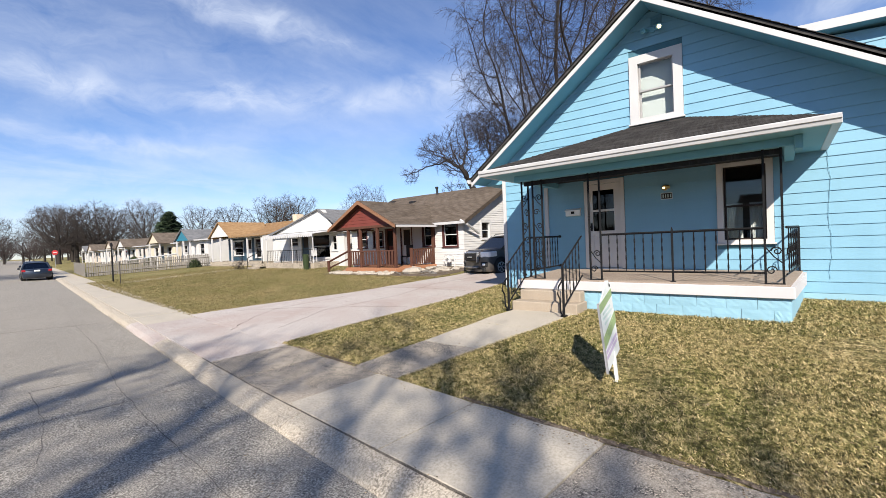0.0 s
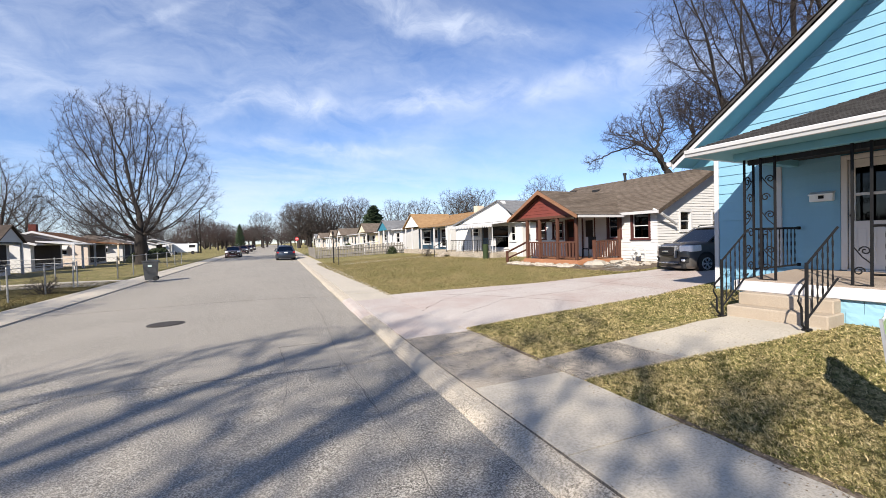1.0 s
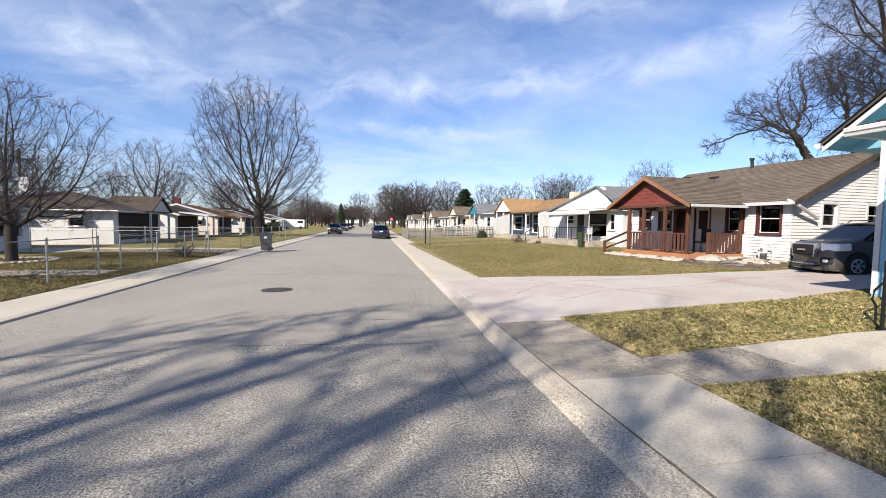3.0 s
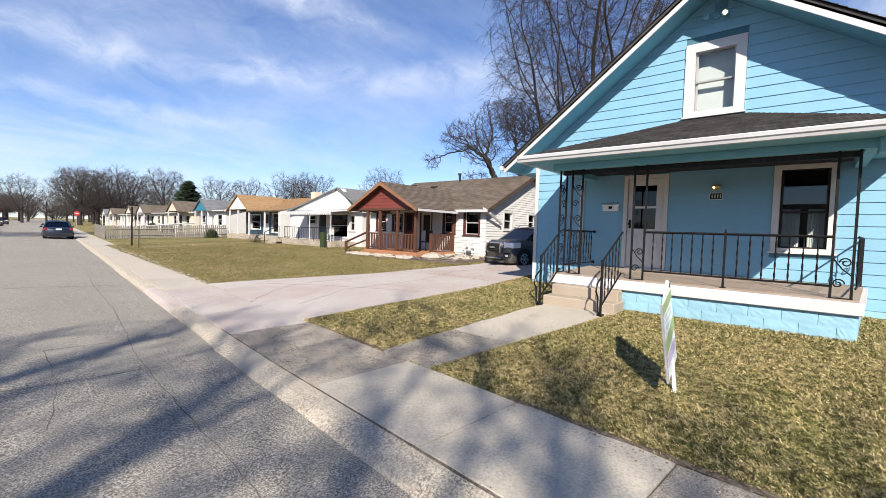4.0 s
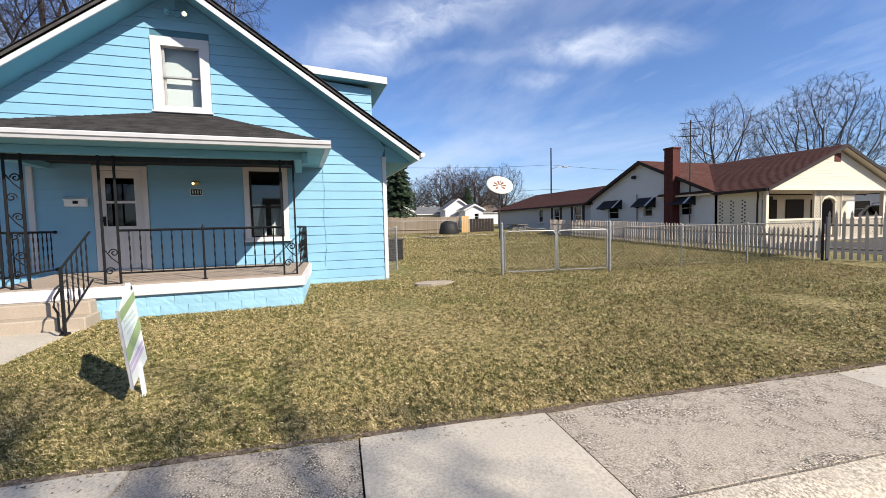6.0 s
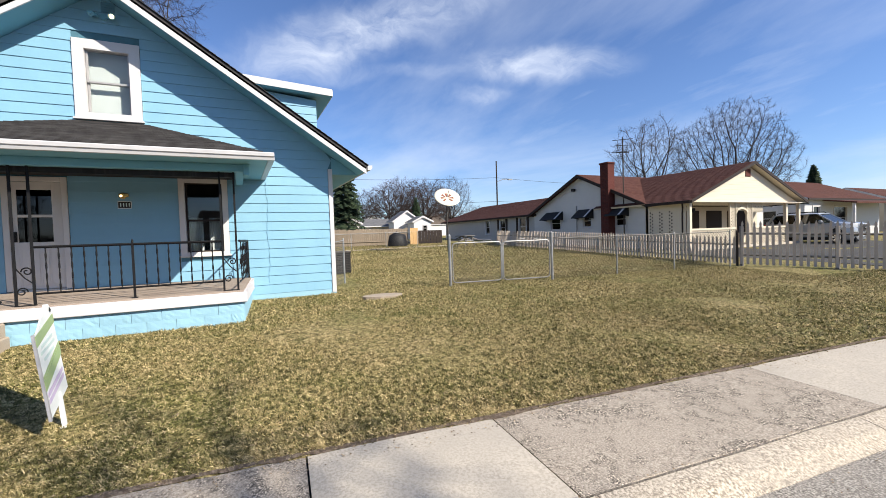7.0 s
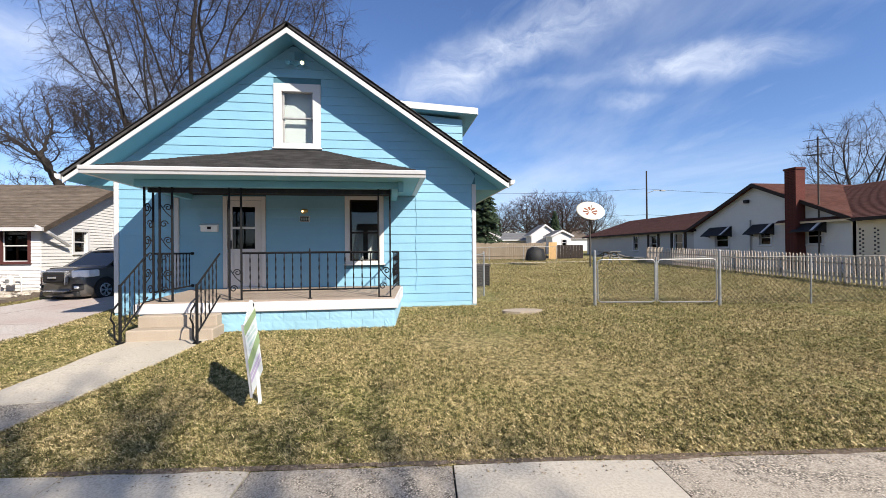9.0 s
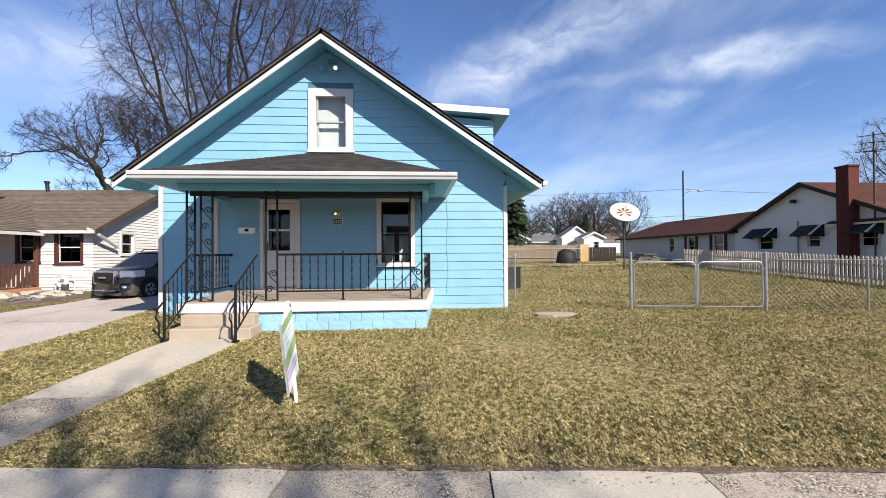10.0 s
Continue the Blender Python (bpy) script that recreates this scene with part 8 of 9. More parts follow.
def picket_run(p, q, h, label, gap=0.15):
    P, Q = Vector((*p, 0)), Vector((*q, 0))
    d = (Q - P)
    L = d.length
    d.normalize()
    yaw = math.atan2(d.y, d.x)
    t = thing("picket_fence", (*p, gz(*p)), label, "fence", "picket fence runs")
    n = int(L / gap)
    random.seed(int(L * 100))
    for k in range(n + 1):
        c = P + d * (k * gap)
        o = new("picket", PICK)
        o.parent = t
        o.matrix_basis = Matrix.Translation(Vector((c.x, c.y, gz(c.x, c.y) + 0.05)) - ORIGIN[t]) @ Matrix.Rotation(yaw, 4, 'Z') @ Matrix.Rotation(random.uniform(-0.02, 0.02), 4, 'Y') @ Matrix.Diagonal((1, 1, h * random.uniform(0.985, 1.02), 1))
    nrm = Vector((-d.y, d.x, 0)) * 0.03
    for z in (0.30 * h, 0.88 * h):
        a, b = P + nrm, Q + nrm
        part("rail", MB().tube([(a.x, a.y, gz(*a.xy) + z), (b.x, b.y, gz(*b.xy) + z)], 0.035, 4), M_GREYWOOD, t)
    k = 0.0
    while k <= L:
        c = P + d * k + nrm * 2
        part("post", MB().cbox(c.x - 0.045, c.x + 0.045, c.y - 0.045, c.y + 0.045, gz(c.x, c.y) - 0.1, gz(c.x, c.y) + 1.08 * h, 0.006), M_GREYWOOD, t)
        k += 2.4
    return t


picket_run((24.5, -15.3), (8.55, -14.45), 0.80, "weathered white picket fence along the side lawn")
picket_run((8.42, -14.5), (4.3, -16.95), 1.22, "peeling white picket fence turning toward the street", 0.17)
picket_run((4.25, -17.0), (3.4, -22.0), 1.05, "peeling white picket fence along the pavement")
gpst = thing("fence_corner_post", (8.5, -14.4, gz(8.5, -14.4)), "dark wooden corner post of the picket fence", "post")
part("post", MB().cbox(8.47, 8.53, -14.43, -14.37, gz(8.5, -14.1) - 0.1, gz(8.5, -14.1) + 1.18, 0.01), M_DARKSASH, gpst)

# dish on its pole
dc = Vector((21.6, -10.13, 3.72))
dn = Vector((-0.70, 0.13, 0.70)).normalized()
dsh = thing("satellite_dish", (21.75, -10.18, gz(21.7, -9.4)), "large cream satellite dish with rust-red radial patches on a pole", "satellite dish")
du = dn.cross(Vector((0, 0, 1))).normalized()
dv = du.cross(dn)


def dish_pt(r, a, off=0.0):
    return dc + du * (r * math.cos(a)) + dv * (r * math.sin(a)) + dn * (0.16 * r * r + off)


mb = MB()
NR, NA = 5, 32
vs = [dish_pt(0.74 * i / NR, 2 * math.pi * k / NA) for i in range(NR + 1) for k in range(NA)] + [dish_pt(0.74 * i / NR, 2 * math.pi * k / NA, -0.025) for i in range(NR + 1) for k in range(NA)]
fs = []
o2 = (NR + 1) * NA
for i in range(NR):
    for k in range(NA):
        a, b = i * NA + k, i * NA + (k + 1) % NA
        fs.append((a, b, b + NA, a + NA))
        fs.append((o2 + a, o2 + a + NA, o2 + b + NA, o2 + b))
for k in range(NA):
    a, b = NR * NA + k, NR * NA + (k + 1) % NA
    fs.append((a, b, o2 + b, o2 + a))
M_DISH = painted("cream_dish_paint", (0.72, 0.66, 0.54), 0.5, 0.15, 0.05, (0.4, 0.25, 0.15))
M_RUST = plain("rust_red", (0.22, 0.07, 0.04), 0.8)
part("reflector", mb.add(vs, fs), M_DISH, dsh, smooth=True)
for k in range(8):
    a0 = 2 * math.pi * k / 8
    if k == 6:
        continue
    vs = [dish_pt(r, a, 0.012) for r, a in ((0.10, a0 - 0.2), (0.38, a0 - 0.2), (0.38, a0 + 0.2), (0.10, a0 + 0.2))] + [dish_pt(r, a, 0.004) for r, a in ((0.10, a0 - 0.2), (0.38, a0 - 0.2), (0.38, a0 + 0.2), (0.10, a0 + 0.2))]
    part("rust_patch", MB().add(vs, [(0, 1, 2, 3), (7, 6, 5, 4), (0, 4, 5, 1), (2, 6, 7, 3)]), M_RUST, dsh, "rust-red panel")
part("pole", MB().tube([(21.75, -10.18, gz(21.7, -9.4) - 0.1), (21.75, -10.18, 3.6)], 0.04, 8), M_IRONLID, dsh)
part("feed", MB().tube([dc + dn * 0.1, dc + dn * 0.55], 0.02, 6), M_GALV, dsh)

# ---- back boundary ----


def board_fence(p, q, h, mat, label, w=0.14, name="board_fence", fill=0.004):
    P, Q = Vector((*p, 0)), Vector((*q, 0))
    L = (Q - P).length
    d = (Q - P).normalized()
    yaw = math.atan2(d.y, d.x)
    t = thing(name, (*p, gz(*p)), label, "fence")
    me = MB().cbox(-w / 2 + fill, w / 2 - fill, -0.012, 0.012, 0, 1.0, 0.004).mesh("board", mat)
    random.seed(int(L * 31))
    for k in range(int(L / w)):
        c = P + d * (k + 0.5) * w
        o = new("board", me)
        o.parent = t
        o.matrix_basis = Matrix.Translation(Vector((c.x, c.y, gz(c.x, c.y) + 0.03)) - ORIGIN[t]) @ Matrix.Rotation(yaw, 4, 'Z') @ Matrix.Diagonal((1, 1, h * random.uniform(0.94, 1.03), 1))
    n = Vector((-d.y, d.x, 0)) * 0.04
    for z in (0.3, h - 0.25):
        part("rail", MB().tube([(*(P - n).xy, gz(*p) + z), (*(Q - n).xy, gz(*q) + z)], 0.04, 4), mat, t)
    return t


M_BACKWOOD = wood("brown_grey_fence_wood", (0.20, 0.155, 0.11), (0.33, 0.265, 0.195), 0.9)
board_fence((31.2, -3.0), (30.4, -11.15), 1.22, M_BACKWOOD, "weathered brown-grey board fence at the back of the lawn")
board_fence((31.3, 5.0), (31.2, -2.95), 1.22, M_BACKWOOD, "weathered brown-grey board fence behind the blue house")
nb_ = thing("plywood_panel", (30.2, -11.5, 1.0), "upright panel of new orange pine boards", "panel")
for k in range(5):
    part("board", MB().cbox(30.15, 30.2, -11.18 - 0.13 * k - 0.12, -11.18 - 0.13 * k, 0.95, 2.25, 0.004), M_NEWWOOD, nb_)
grill = thing("garden_dome", (28.6, -9.55, gz(28.6, -9.55)), "dark rounded covered mound before the back fence", "cover")
part("cover", stone((28.6, -9.55, gz(28.6, -9.55) + 0.12), 0.60, 12, 1.45), M_BLACK, grill, smooth=True)
single("back_path", flat_piece([(25.5, -3.0), (26.0, -2.9), (27.0, -12.5), (26.5, -12.6)], 0.03, 0.05), M_CONC, (26, -6, 0.8), "pale strip of paving across the back lawn", "paving", kind="structure")
dk_ = thing("garden_deck", (32, -14, 1.0), "dark slatted garden deck with railings", "deck")
for k in range(9):
    part("slat", MB().cbox(31.0, 31.04, -11.95 - 0.26 * k - 0.24, -11.95 - 0.26 * k, 1.0, 2.05, 0.004), M_DARKSASH, dk_)
part("floor", MB().box(31.05, 34.5, -14.3, -11.9, 0.95, 1.2), M_GREYWOOD, dk_)
tb = thing("picnic_table", (24.2, -12.6, gz(24.2, -12.6)), "old picnic table on the back lawn", "table")
tz_ = gz(24.2, -12.6)
part("tabletop", MB().cbox(23.5, 24.9, -13.0, -12.3, tz_ + 0.7, tz_ + 0.75, 0.01), M_GREYWOOD, tb)
for y in (-13.4, -12.0):
    part("bench", MB().cbox(23.5, 24.9, y - 0.13, y + 0.13, tz_ + 0.42, tz_ + 0.46, 0.008), M_GREYWOOD, tb)
for x in (23.7, 24.7):
    part("leg", MB().tube([(x, -13.4, tz_ + 0.42), (x, -12.65, tz_ + 0.7), (x, -12.0, tz_ + 0.42)], 0.04, 5).tube([(x, -13.1, tz_), (x, -12.8, tz_ + 0.7)], 0.04, 5).tube([(x, -12.3, tz_), (x, -12.6, tz_ + 0.7)], 0.04, 5), M_GREYWOOD, tb)
BACK_H = [(45.0, -18.2, 3.1, 2.3, 1.05), (41.0, -10.2, 4.2, 2.05, 1.1), (42.4, -18.5, 2.05, 2.15, 0.5)]
for x, y, w, h, rise in BACK_H:
    z = gz(x, y) - 0.1
    lap_house("garden_shed", "white gabled outbuilding beyond the back fence", x, x + 1.8, y, y + w, z, z + h, z + h + rise, 'x', M_WHITE, M_SHGREY, 0.2, 0.0, win=[('W', y + 0.5, y + 1.0, z + 1.0, z + 1.6)], rake=M_TRIM, faces="", group="outbuildings")
lap_house("garage", "low pale garage with grey roof beyond the fence", 48, 54, -16.2, -12.0, 1.1, 3.0, 3.85, 'y', M_CREAM, M_SHGREY, 0.25, 0.0, rake=M_TRIM, faces="")
for k, (x, y) in enumerate(((88, -30), (86, -42), (90, -18), (84, -4))):
    lap_house("distant_house", "distant low house beyond the back gardens", x, x + 9, y, y + 9, 1.4, 4.2, 6.2, 'y' if k % 2 else 'x', (M_GREYSIDE, M_WHITE)[k % 2], (M_SHGREY, M_SHBROWN)[k % 2], 0.3, 0.0, rake=M_TRIM, faces="", group="houses beyond the gardens")

# ---- fences, posts and wires down the street ----
board_fence((8.2, 43.0), (16.0, 39.6), 1.05, M_GREYWOOD, "grey weathered picket board fence across the lawn", 0.15, fill=0.022)
board_fence((8.15, 43.1), (9.75, 56.0), 1.05, M_GREYWOOD, "grey weathered board fence along the pavement", 0.15, fill=0.022)
pp = thing("yard_post", (7.4, 32.3, gz(7.4, 32.3)), "plain black yard lamp post on the lawn", "post")
part("post", MB().tube([(7.4, 32.3, gz(7.4, 32.3) - 0.05), (7.4, 32.3, 2.2)], 0.045, 8), M_IRON, pp)
part("cap", MB().tube([(7.4, 32.3, 2.2), (7.4, 32.3, 2.42)], 0.075, 8, 0.05), M_IRON, pp)
pq = thing("yard_post", (7.1, 29.6, gz(7.1, 29.6)), "rusty thin steel stake at the lawn edge", "post")
part("post", MB().tube([(7.1, 29.6, 0), (7.1, 29.6, 1.3)], 0.025, 6), M_IRONLID, pq)
stp = thing("stop_sign", (*xy(3.6, 96), 0.05), "red eight-sided road sign on a steel post far down the street", "road sign")
sx, sy = xy(3.6, 96)
part("post", MB().tube([(sx, sy, 0), (sx, sy, 2.7)], 0.04, 6), M_GALV, stp)
M_SIGNRED = plain("sign_red", (0.5, 0.03, 0.03), 0.5)
oc = [(sx + 0.42 * math.cos(math.pi / 8 + k * math.pi / 4), 2.5 + 0.42 * math.sin(math.pi / 8 + k * math.pi / 4)) for k in range(8)]
part("plate", MB().prism(oc, 'y', sy - 0.06, sy - 0.045), M_SIGNRED, stp)
part("bar", MB().box(sx - 0.25, sx + 0.25, sy - 0.068, sy - 0.06, 2.42, 2.58), M_TRIM, stp)


def utility_pole(x, y, z0, top, arm, label):
    t = thing("utility_pole", (x, y, z0), label, "utility pole", "utility poles")
    part("pole", MB().tube([(x, y, z0 - 0.2), (x, y, top)], 0.15, 8, 0.10), M_BARK, t)
    if not arm:
        part("crossarm", MB().cbox(x - 0.06, x + 0.06, y - 1.1, y + 1.1, top - 0.9, top - 0.78, 0.01), M_BARK, t)
    if arm:
        ar = part("lamp_arm", MB().tube([(x, y, top - 3.4), (x - 0.3, y - 1.0, top - 3.0), (x - 0.4, y - 2.0, top - 2.95)], 0.05, 6), M_GALV, t)
        part("lamp_head", MB().cbox(x - 0.65, x - 0.25, y - 2.7, y - 1.9, top - 3.1, top - 2.9, 0.05), M_GALV, ar)
    return t


utility_pole(59.4, -38.3, 1.5, 13.5, True, "wooden utility pole with a street lamp behind the houses")
utility_pole(62, 10, 1.5, 13.3, False, "wooden utility pole behind the houses")
utility_pole(57, -86, 1.5, 13.5, False, "wooden utility pole behind the houses")
utility_pole(-4.2, 112, 0, 9.8, False, "wooden utility pole far down the street")
utility_pole(-24.5, 45, 0, 7.4, False, "wooden utility pole behind the far houses")
for z, sag in ((10.8, 0.8), (6.9, 0.6)):
    w = MB()
    for (xa, ya), (xb, yb) in (((62, 10), (59.4, -38.1)), ((59.4, -38.1), (57, -86)), ((62, 10), (66, 70))):
        w.tube([(xa + (xb - xa) * s, ya + (yb - ya) * s, z - sag * 4 * s * (1 - s)) for s in [k / 10 for k in range(11)]], 0.022, 4)
    single("overhead_wire", w, M_TAR, (59.4, -38.1, z), "thin dark overhead wire between utility poles", "wire", "overhead wires")

# ---- trees ----


class Tree:
    def __init__(self, seed):
        self.r = random.Random(seed)
        self.low, self.high = MB(), MB()

    def branch(self, p, d, ln, r, lev, cfg):
        rnd = self.r
        seg = cfg["seg"][min(lev, len(cfg["seg"]) - 1)]
        pts, dirs = [p.copy()], [d.copy()]
        d = d.copy()
        for i in range(seg):
            w = cfg["wander"] * (0.6 + 0.4 * lev)
            d = d + Vector((rnd.uniform(-w, w), rnd.uniform(-w, w), rnd.uniform(-w, w)))
            d.z += cfg["lift"][min(lev, len(cfg["lift"]) - 1)] * (1 if lev < cfg["levels"] - 1 else (i + 1) / seg)
            d.normalize()
            p = p + d * (ln / seg)
            pts.append(p.copy())
            dirs.append(d.copy())
        end = max(cfg["thin"], r * (0.14 if lev else cfg["taper"]))
        sides = (9, 6, 4, 3, 3, 3, 3)[min(lev, 6)]
        (self.low if lev < 2 else self.high).tube(pts, r, sides, end, cap=False)
        if lev + 1 >= cfg["levels"]:
            return
        n = cfg["kids"][min(lev, len(cfg["kids"]) - 1)]
        start = cfg["start"][min(lev, len(cfg["start"]) - 1)]
        turn = rnd.uniform(0, 6.28)
        for k in range(n):
            s = start + (1 - start) * (k + rnd.uniform(0.1, 0.9)) / n
            if lev == 0 and k >= n - 2:
                s = 1.0
            i = min(seg - 1, int(s * seg))
            q = pts[i].lerp(pts[i + 1], s * seg - i)
            base = dirs[i + 1]
            turn += 2.4 + rnd.uniform(-0.5, 0.5)
            side = base.cross(Vector((0.31, 0.17, 0.93))).normalized()
            side = Matrix.Rotation(turn, 3, base) @ side
            a = radians(cfg["angle"][min(lev, len(cfg["angle"]) - 1)] * rnd.uniform(0.7, 1.25))
            nd = (base * math.cos(a) + side * math.sin(a)).normalized()
            nl = ln * cfg["ratio"][min(lev, len(cfg["ratio"]) - 1)] * rnd.uniform(0.7, 1.15) * (1.15 - 0.45 * s if lev else 1.0)
            rr = max(cfg["thin"], (r + (end - r) * s) * cfg["thick"] * rnd.uniform(0.8, 1.1))
            self.branch(q, nd, nl, rr, lev + 1, cfg)


def egg(rnd, n, c, r, hollow=0.0, lo=-1.0):
    """n points spread through an ellipsoid; hollow keeps them nearer its skin, lo cuts its bottom off."""
    g = []
    while len(g) < n:
        p = Vector((rnd.uniform(-1, 1), rnd.uniform(-1, 1), rnd.uniform(lo, 1)))
        q = p.length
        d_ = p / max(0.01, q)
        if q > 0.96 + 0.30 * noise.noise((d_.x * 1.9 + c[2], d_.y * 1.9, d_.z * 1.9)) or rnd.random() < hollow * (1 - q):
            continue
        g.append((c[0] + p.x * r[0], c[1] + p.y * r[1], c[2] + p.z * r[2]))
    return g


def grown_tree(seed, stem, R, goals, label, step=0.35, reach=3.0, kill=0.55, pull=(0, 0, 0.1), wander=0.18, tip=0.006, twigs=2, twig_len=0.5, droop=-0.1, twig=None, jag=0.0, sub=2, iters=220, forks=4, keep=0.35):
    """A bare tree that grows from its stem toward goals spread through the crown, then puts out twigs."""
    g = np.random.default_rng(seed)
    A = np.array(goals, float)
    pos, par = [np.array(p, float) for p in stem], [i - 1 for i in range(len(stem))]
    kids = [1] * len(stem)
    best = np.full(len(A), 1e9)
    who = np.zeros(len(A), int)
    for i, p in enumerate(pos):
        d = np.linalg.norm(A - p, axis=1)
        m = d < best
        best[m], who[m] = d[m], i
    pull = np.array(pull, float)
    live = np.ones(len(A), bool)
    near = reach * 2.2
    for it in range(iters):
        m = live & (best < (near if it < 25 else reach))
        if not m.any():
            break
        acc = {}
        idx = np.nonzero(m)[0]
        for a in idx:
            v = A[a] - pos[who[a]]
            acc.setdefault(who[a], np.zeros(3))
            acc[who[a]] += v / max(1e-6, best[a])
        fresh = []
        for w, v in acc.items():
            if kids[w] > (forks if w == len(stem) - 1 else forks // 4 if w < len(stem) else 2):
                continue
            v = v / max(1e-6, np.linalg.norm(v))
            back = pos[w] - pos[par[w]] if par[w] >= 0 else np.array((0, 0, 1.0))
            back = back / max(1e-6, np.linalg.norm(back))
            v = v + keep * back + pull + g.normal(0, wander, 3)
            v /= max(1e-6, np.linalg.norm(v))
            kids[w] += 1
            pos.append(pos[w] + v * step)
            par.append(int(w))
            kids.append(0)
            fresh.append(len(pos) - 1)
        if not fresh:
            break
        for i in fresh:
            d = np.linalg.norm(A - pos[i], axis=1)
            m = d < best
            best[m], who[m] = d[m], i
        live &= best > kill
    n = len(pos)
    P = np.array(pos)
    ch = [[] for _ in range(n)]
    for i in range(1, n):
        ch[par[i]].append(i)
    tips = max(2, sum(1 for c in ch if not c))
    e = math.log(tips) / math.log(R / tip)
    rad = np.zeros(n)
    for i in range(n - 1, -1, -1):
        rad[i] = tip ** e if not ch[i] else rad[i]
        if par[i] >= 0:
            rad[par[i]] += rad[i]
    rad = np.minimum(rad ** (1 / e), R)
    main = [max(c, key=lambda k: rad[k]) if c else -1 for c in ch]
    for k in range(3):
        Q = P.copy()
        for i in range(len(stem), n):
            if main[i] >= 0:
                Q[i] = 0.5 * P[i] + 0.25 * (P[par[i]] + P[main[i]])
        P = Q
    if jag:
        P[len(stem):] += g.normal(0, jag, (n - len(stem), 3))
    low, high = MB(), MB()
    P[0, 2] -= 0.2
    rad[0] *= 1.25
    starts = [(-1, 0)] + [(i, c) for i in range(n) for c in ch[i] if c != main[i]]
    for a, i in starts:
        line = [a] if a >= 0 else []
        rr = [min(rad[a], rad[i] * 1.15)] if a >= 0 else []
        while i >= 0:
            line.append(i)
            rr.append(rad[i])
            i = main[i]
        r0 = max(rr)
        (low if r0 > tip * 5 else high).tube([P[k] for k in line], [float(q) for q in rr], 8 if r0 > 0.12 else (5 if r0 > 0.035 else 3), cap=False)
    # twigs along the thin wood
    down = np.array((0, 0, droop))
    for i in range(1, n):
        if rad[i] > tip * 7 or par[i] < 0:
            continue
        base = P[i] - P[par[i]]
        base = base / max(1e-6, np.linalg.norm(base))
        for k in range(twigs + (2 if not ch[i] else 0)):
            d = base * 0.9 + g.normal(0, 0.62, 3) + down
            d /= max(1e-6, np.linalg.norm(d))
            L = twig_len * g.uniform(0.45, 1.3)
            p1 = P[i] + d * L * 0.5
            d2 = d + g.normal(0, 0.25, 3) + down * 1.5
            p2 = p1 + d2 / max(1e-6, np.linalg.norm(d2)) * L * 0.5
            s_ = np.cross(d, (0.31, 0.17, 0.93))
            s_ = s_ / max(1e-6, np.linalg.norm(s_))
            t_ = np.cross(s_, d)
            r = tip * 0.8
            ring = [(s_ * math.cos(b) + t_ * math.sin(b)) for b in (0, 2.094, 4.189)]
            high.add([P[i] + r * q for q in ring] + [p1 + 0.75 * r * q for q in ring] + [p2], [(0, 1, 4, 3), (1, 2, 5, 4), (2, 0, 3, 5), (3, 4, 6), (4, 5, 6), (5, 3, 6)])
            for h in range(sub):
                q0 = P[i] + (p1 - P[i]) * g.uniform(0.3, 1.0) if h % 2 else p1 + (p2 - p1) * g.uniform(0.0, 0.6)
                d3 = d + g.normal(0, 0.6, 3) + down
                q1 = q0 + d3 / max(1e-6, np.linalg.norm(d3)) * L * g.uniform(0.3, 0.6)
                high.add([q0 + 0.7 * r * q for q in ring] + [q1], [(0, 1, 3), (1, 2, 3), (2, 0, 3)])
    ob = thing("bare_tree", (0, 0, 0), label, "tree", "bare trees")
    for nm, mb, mt in (("trunk", low, M_BARK), ("crown", high, twig or M_TWIG)):
        o = new(nm, raw_mesh(mb, nm, mt))
        o.parent = ob
    return ob


def raw_mesh(mb, name, mat):
    me = bpy.data.meshes.new(name)
    me.from_pydata(mb.v, [], mb.f)
    me.materials.append(mat)
    me.polygons.foreach_set("use_smooth", [True] * len(me.polygons))
    return me


def bare_tree(seed, trunk, r, label, cfg, twig=None, lean=(0, 0)):
    t = Tree(seed)
    t.branch(Vector((0, 0, -0.2)), Vector((lean[0], lean[1], 1)).normalized(), trunk, r, 0, cfg)
    ob = thing("bare_tree", (0, 0, 0), label, "tree", "bare trees")
    for nm, mb, m in (("trunk", t.low, M_BARK), ("crown", t.high, twig or M_TWIG)):
        o = new(nm, raw_mesh(mb, nm, m))
        o.parent = ob
    return ob


def place(ob, x, y, z=None, s=1.0, turn=0, first=False, label="", sz=None):
    z = gz(x, y) if z is None else z
    m = pose(x, y, z, 0, 0, turn) @ Matrix.Diagonal((s, s, sz or s, 1))
    if first:
        ob.matrix_basis = m
        return ob
    c = copy_thing(ob, m)
    return tagged(c, label)


rt, rn = random.Random(5), random.Random(77)
stem = lambda h, n, lx=0.0, ly=0.0: [(lx * k / n, ly * k / n, h * k / n) for k in range(n + 1)]
big = grown_tree(3, stem(3.4, 6), 0.50, egg(rt, 3000, (0, -1.4, 10.4), (7.0, 7.0, 7.6), 0.92, -0.7) + egg(rt, 800, (0, -1.0, 6.8), (6.9, 6.9, 3.4), 0.95, -0.8), "huge bare maple with arching drooping branches behind the blue house", step=0.30, reach=2.6, kill=0.40, pull=(0, 0, 0.02), wander=0.2, tip=0.0085, twigs=3, twig_len=0.95, droop=-0.34, sub=3)
place(big, 22.6, 10.4, first=True)
blob = []
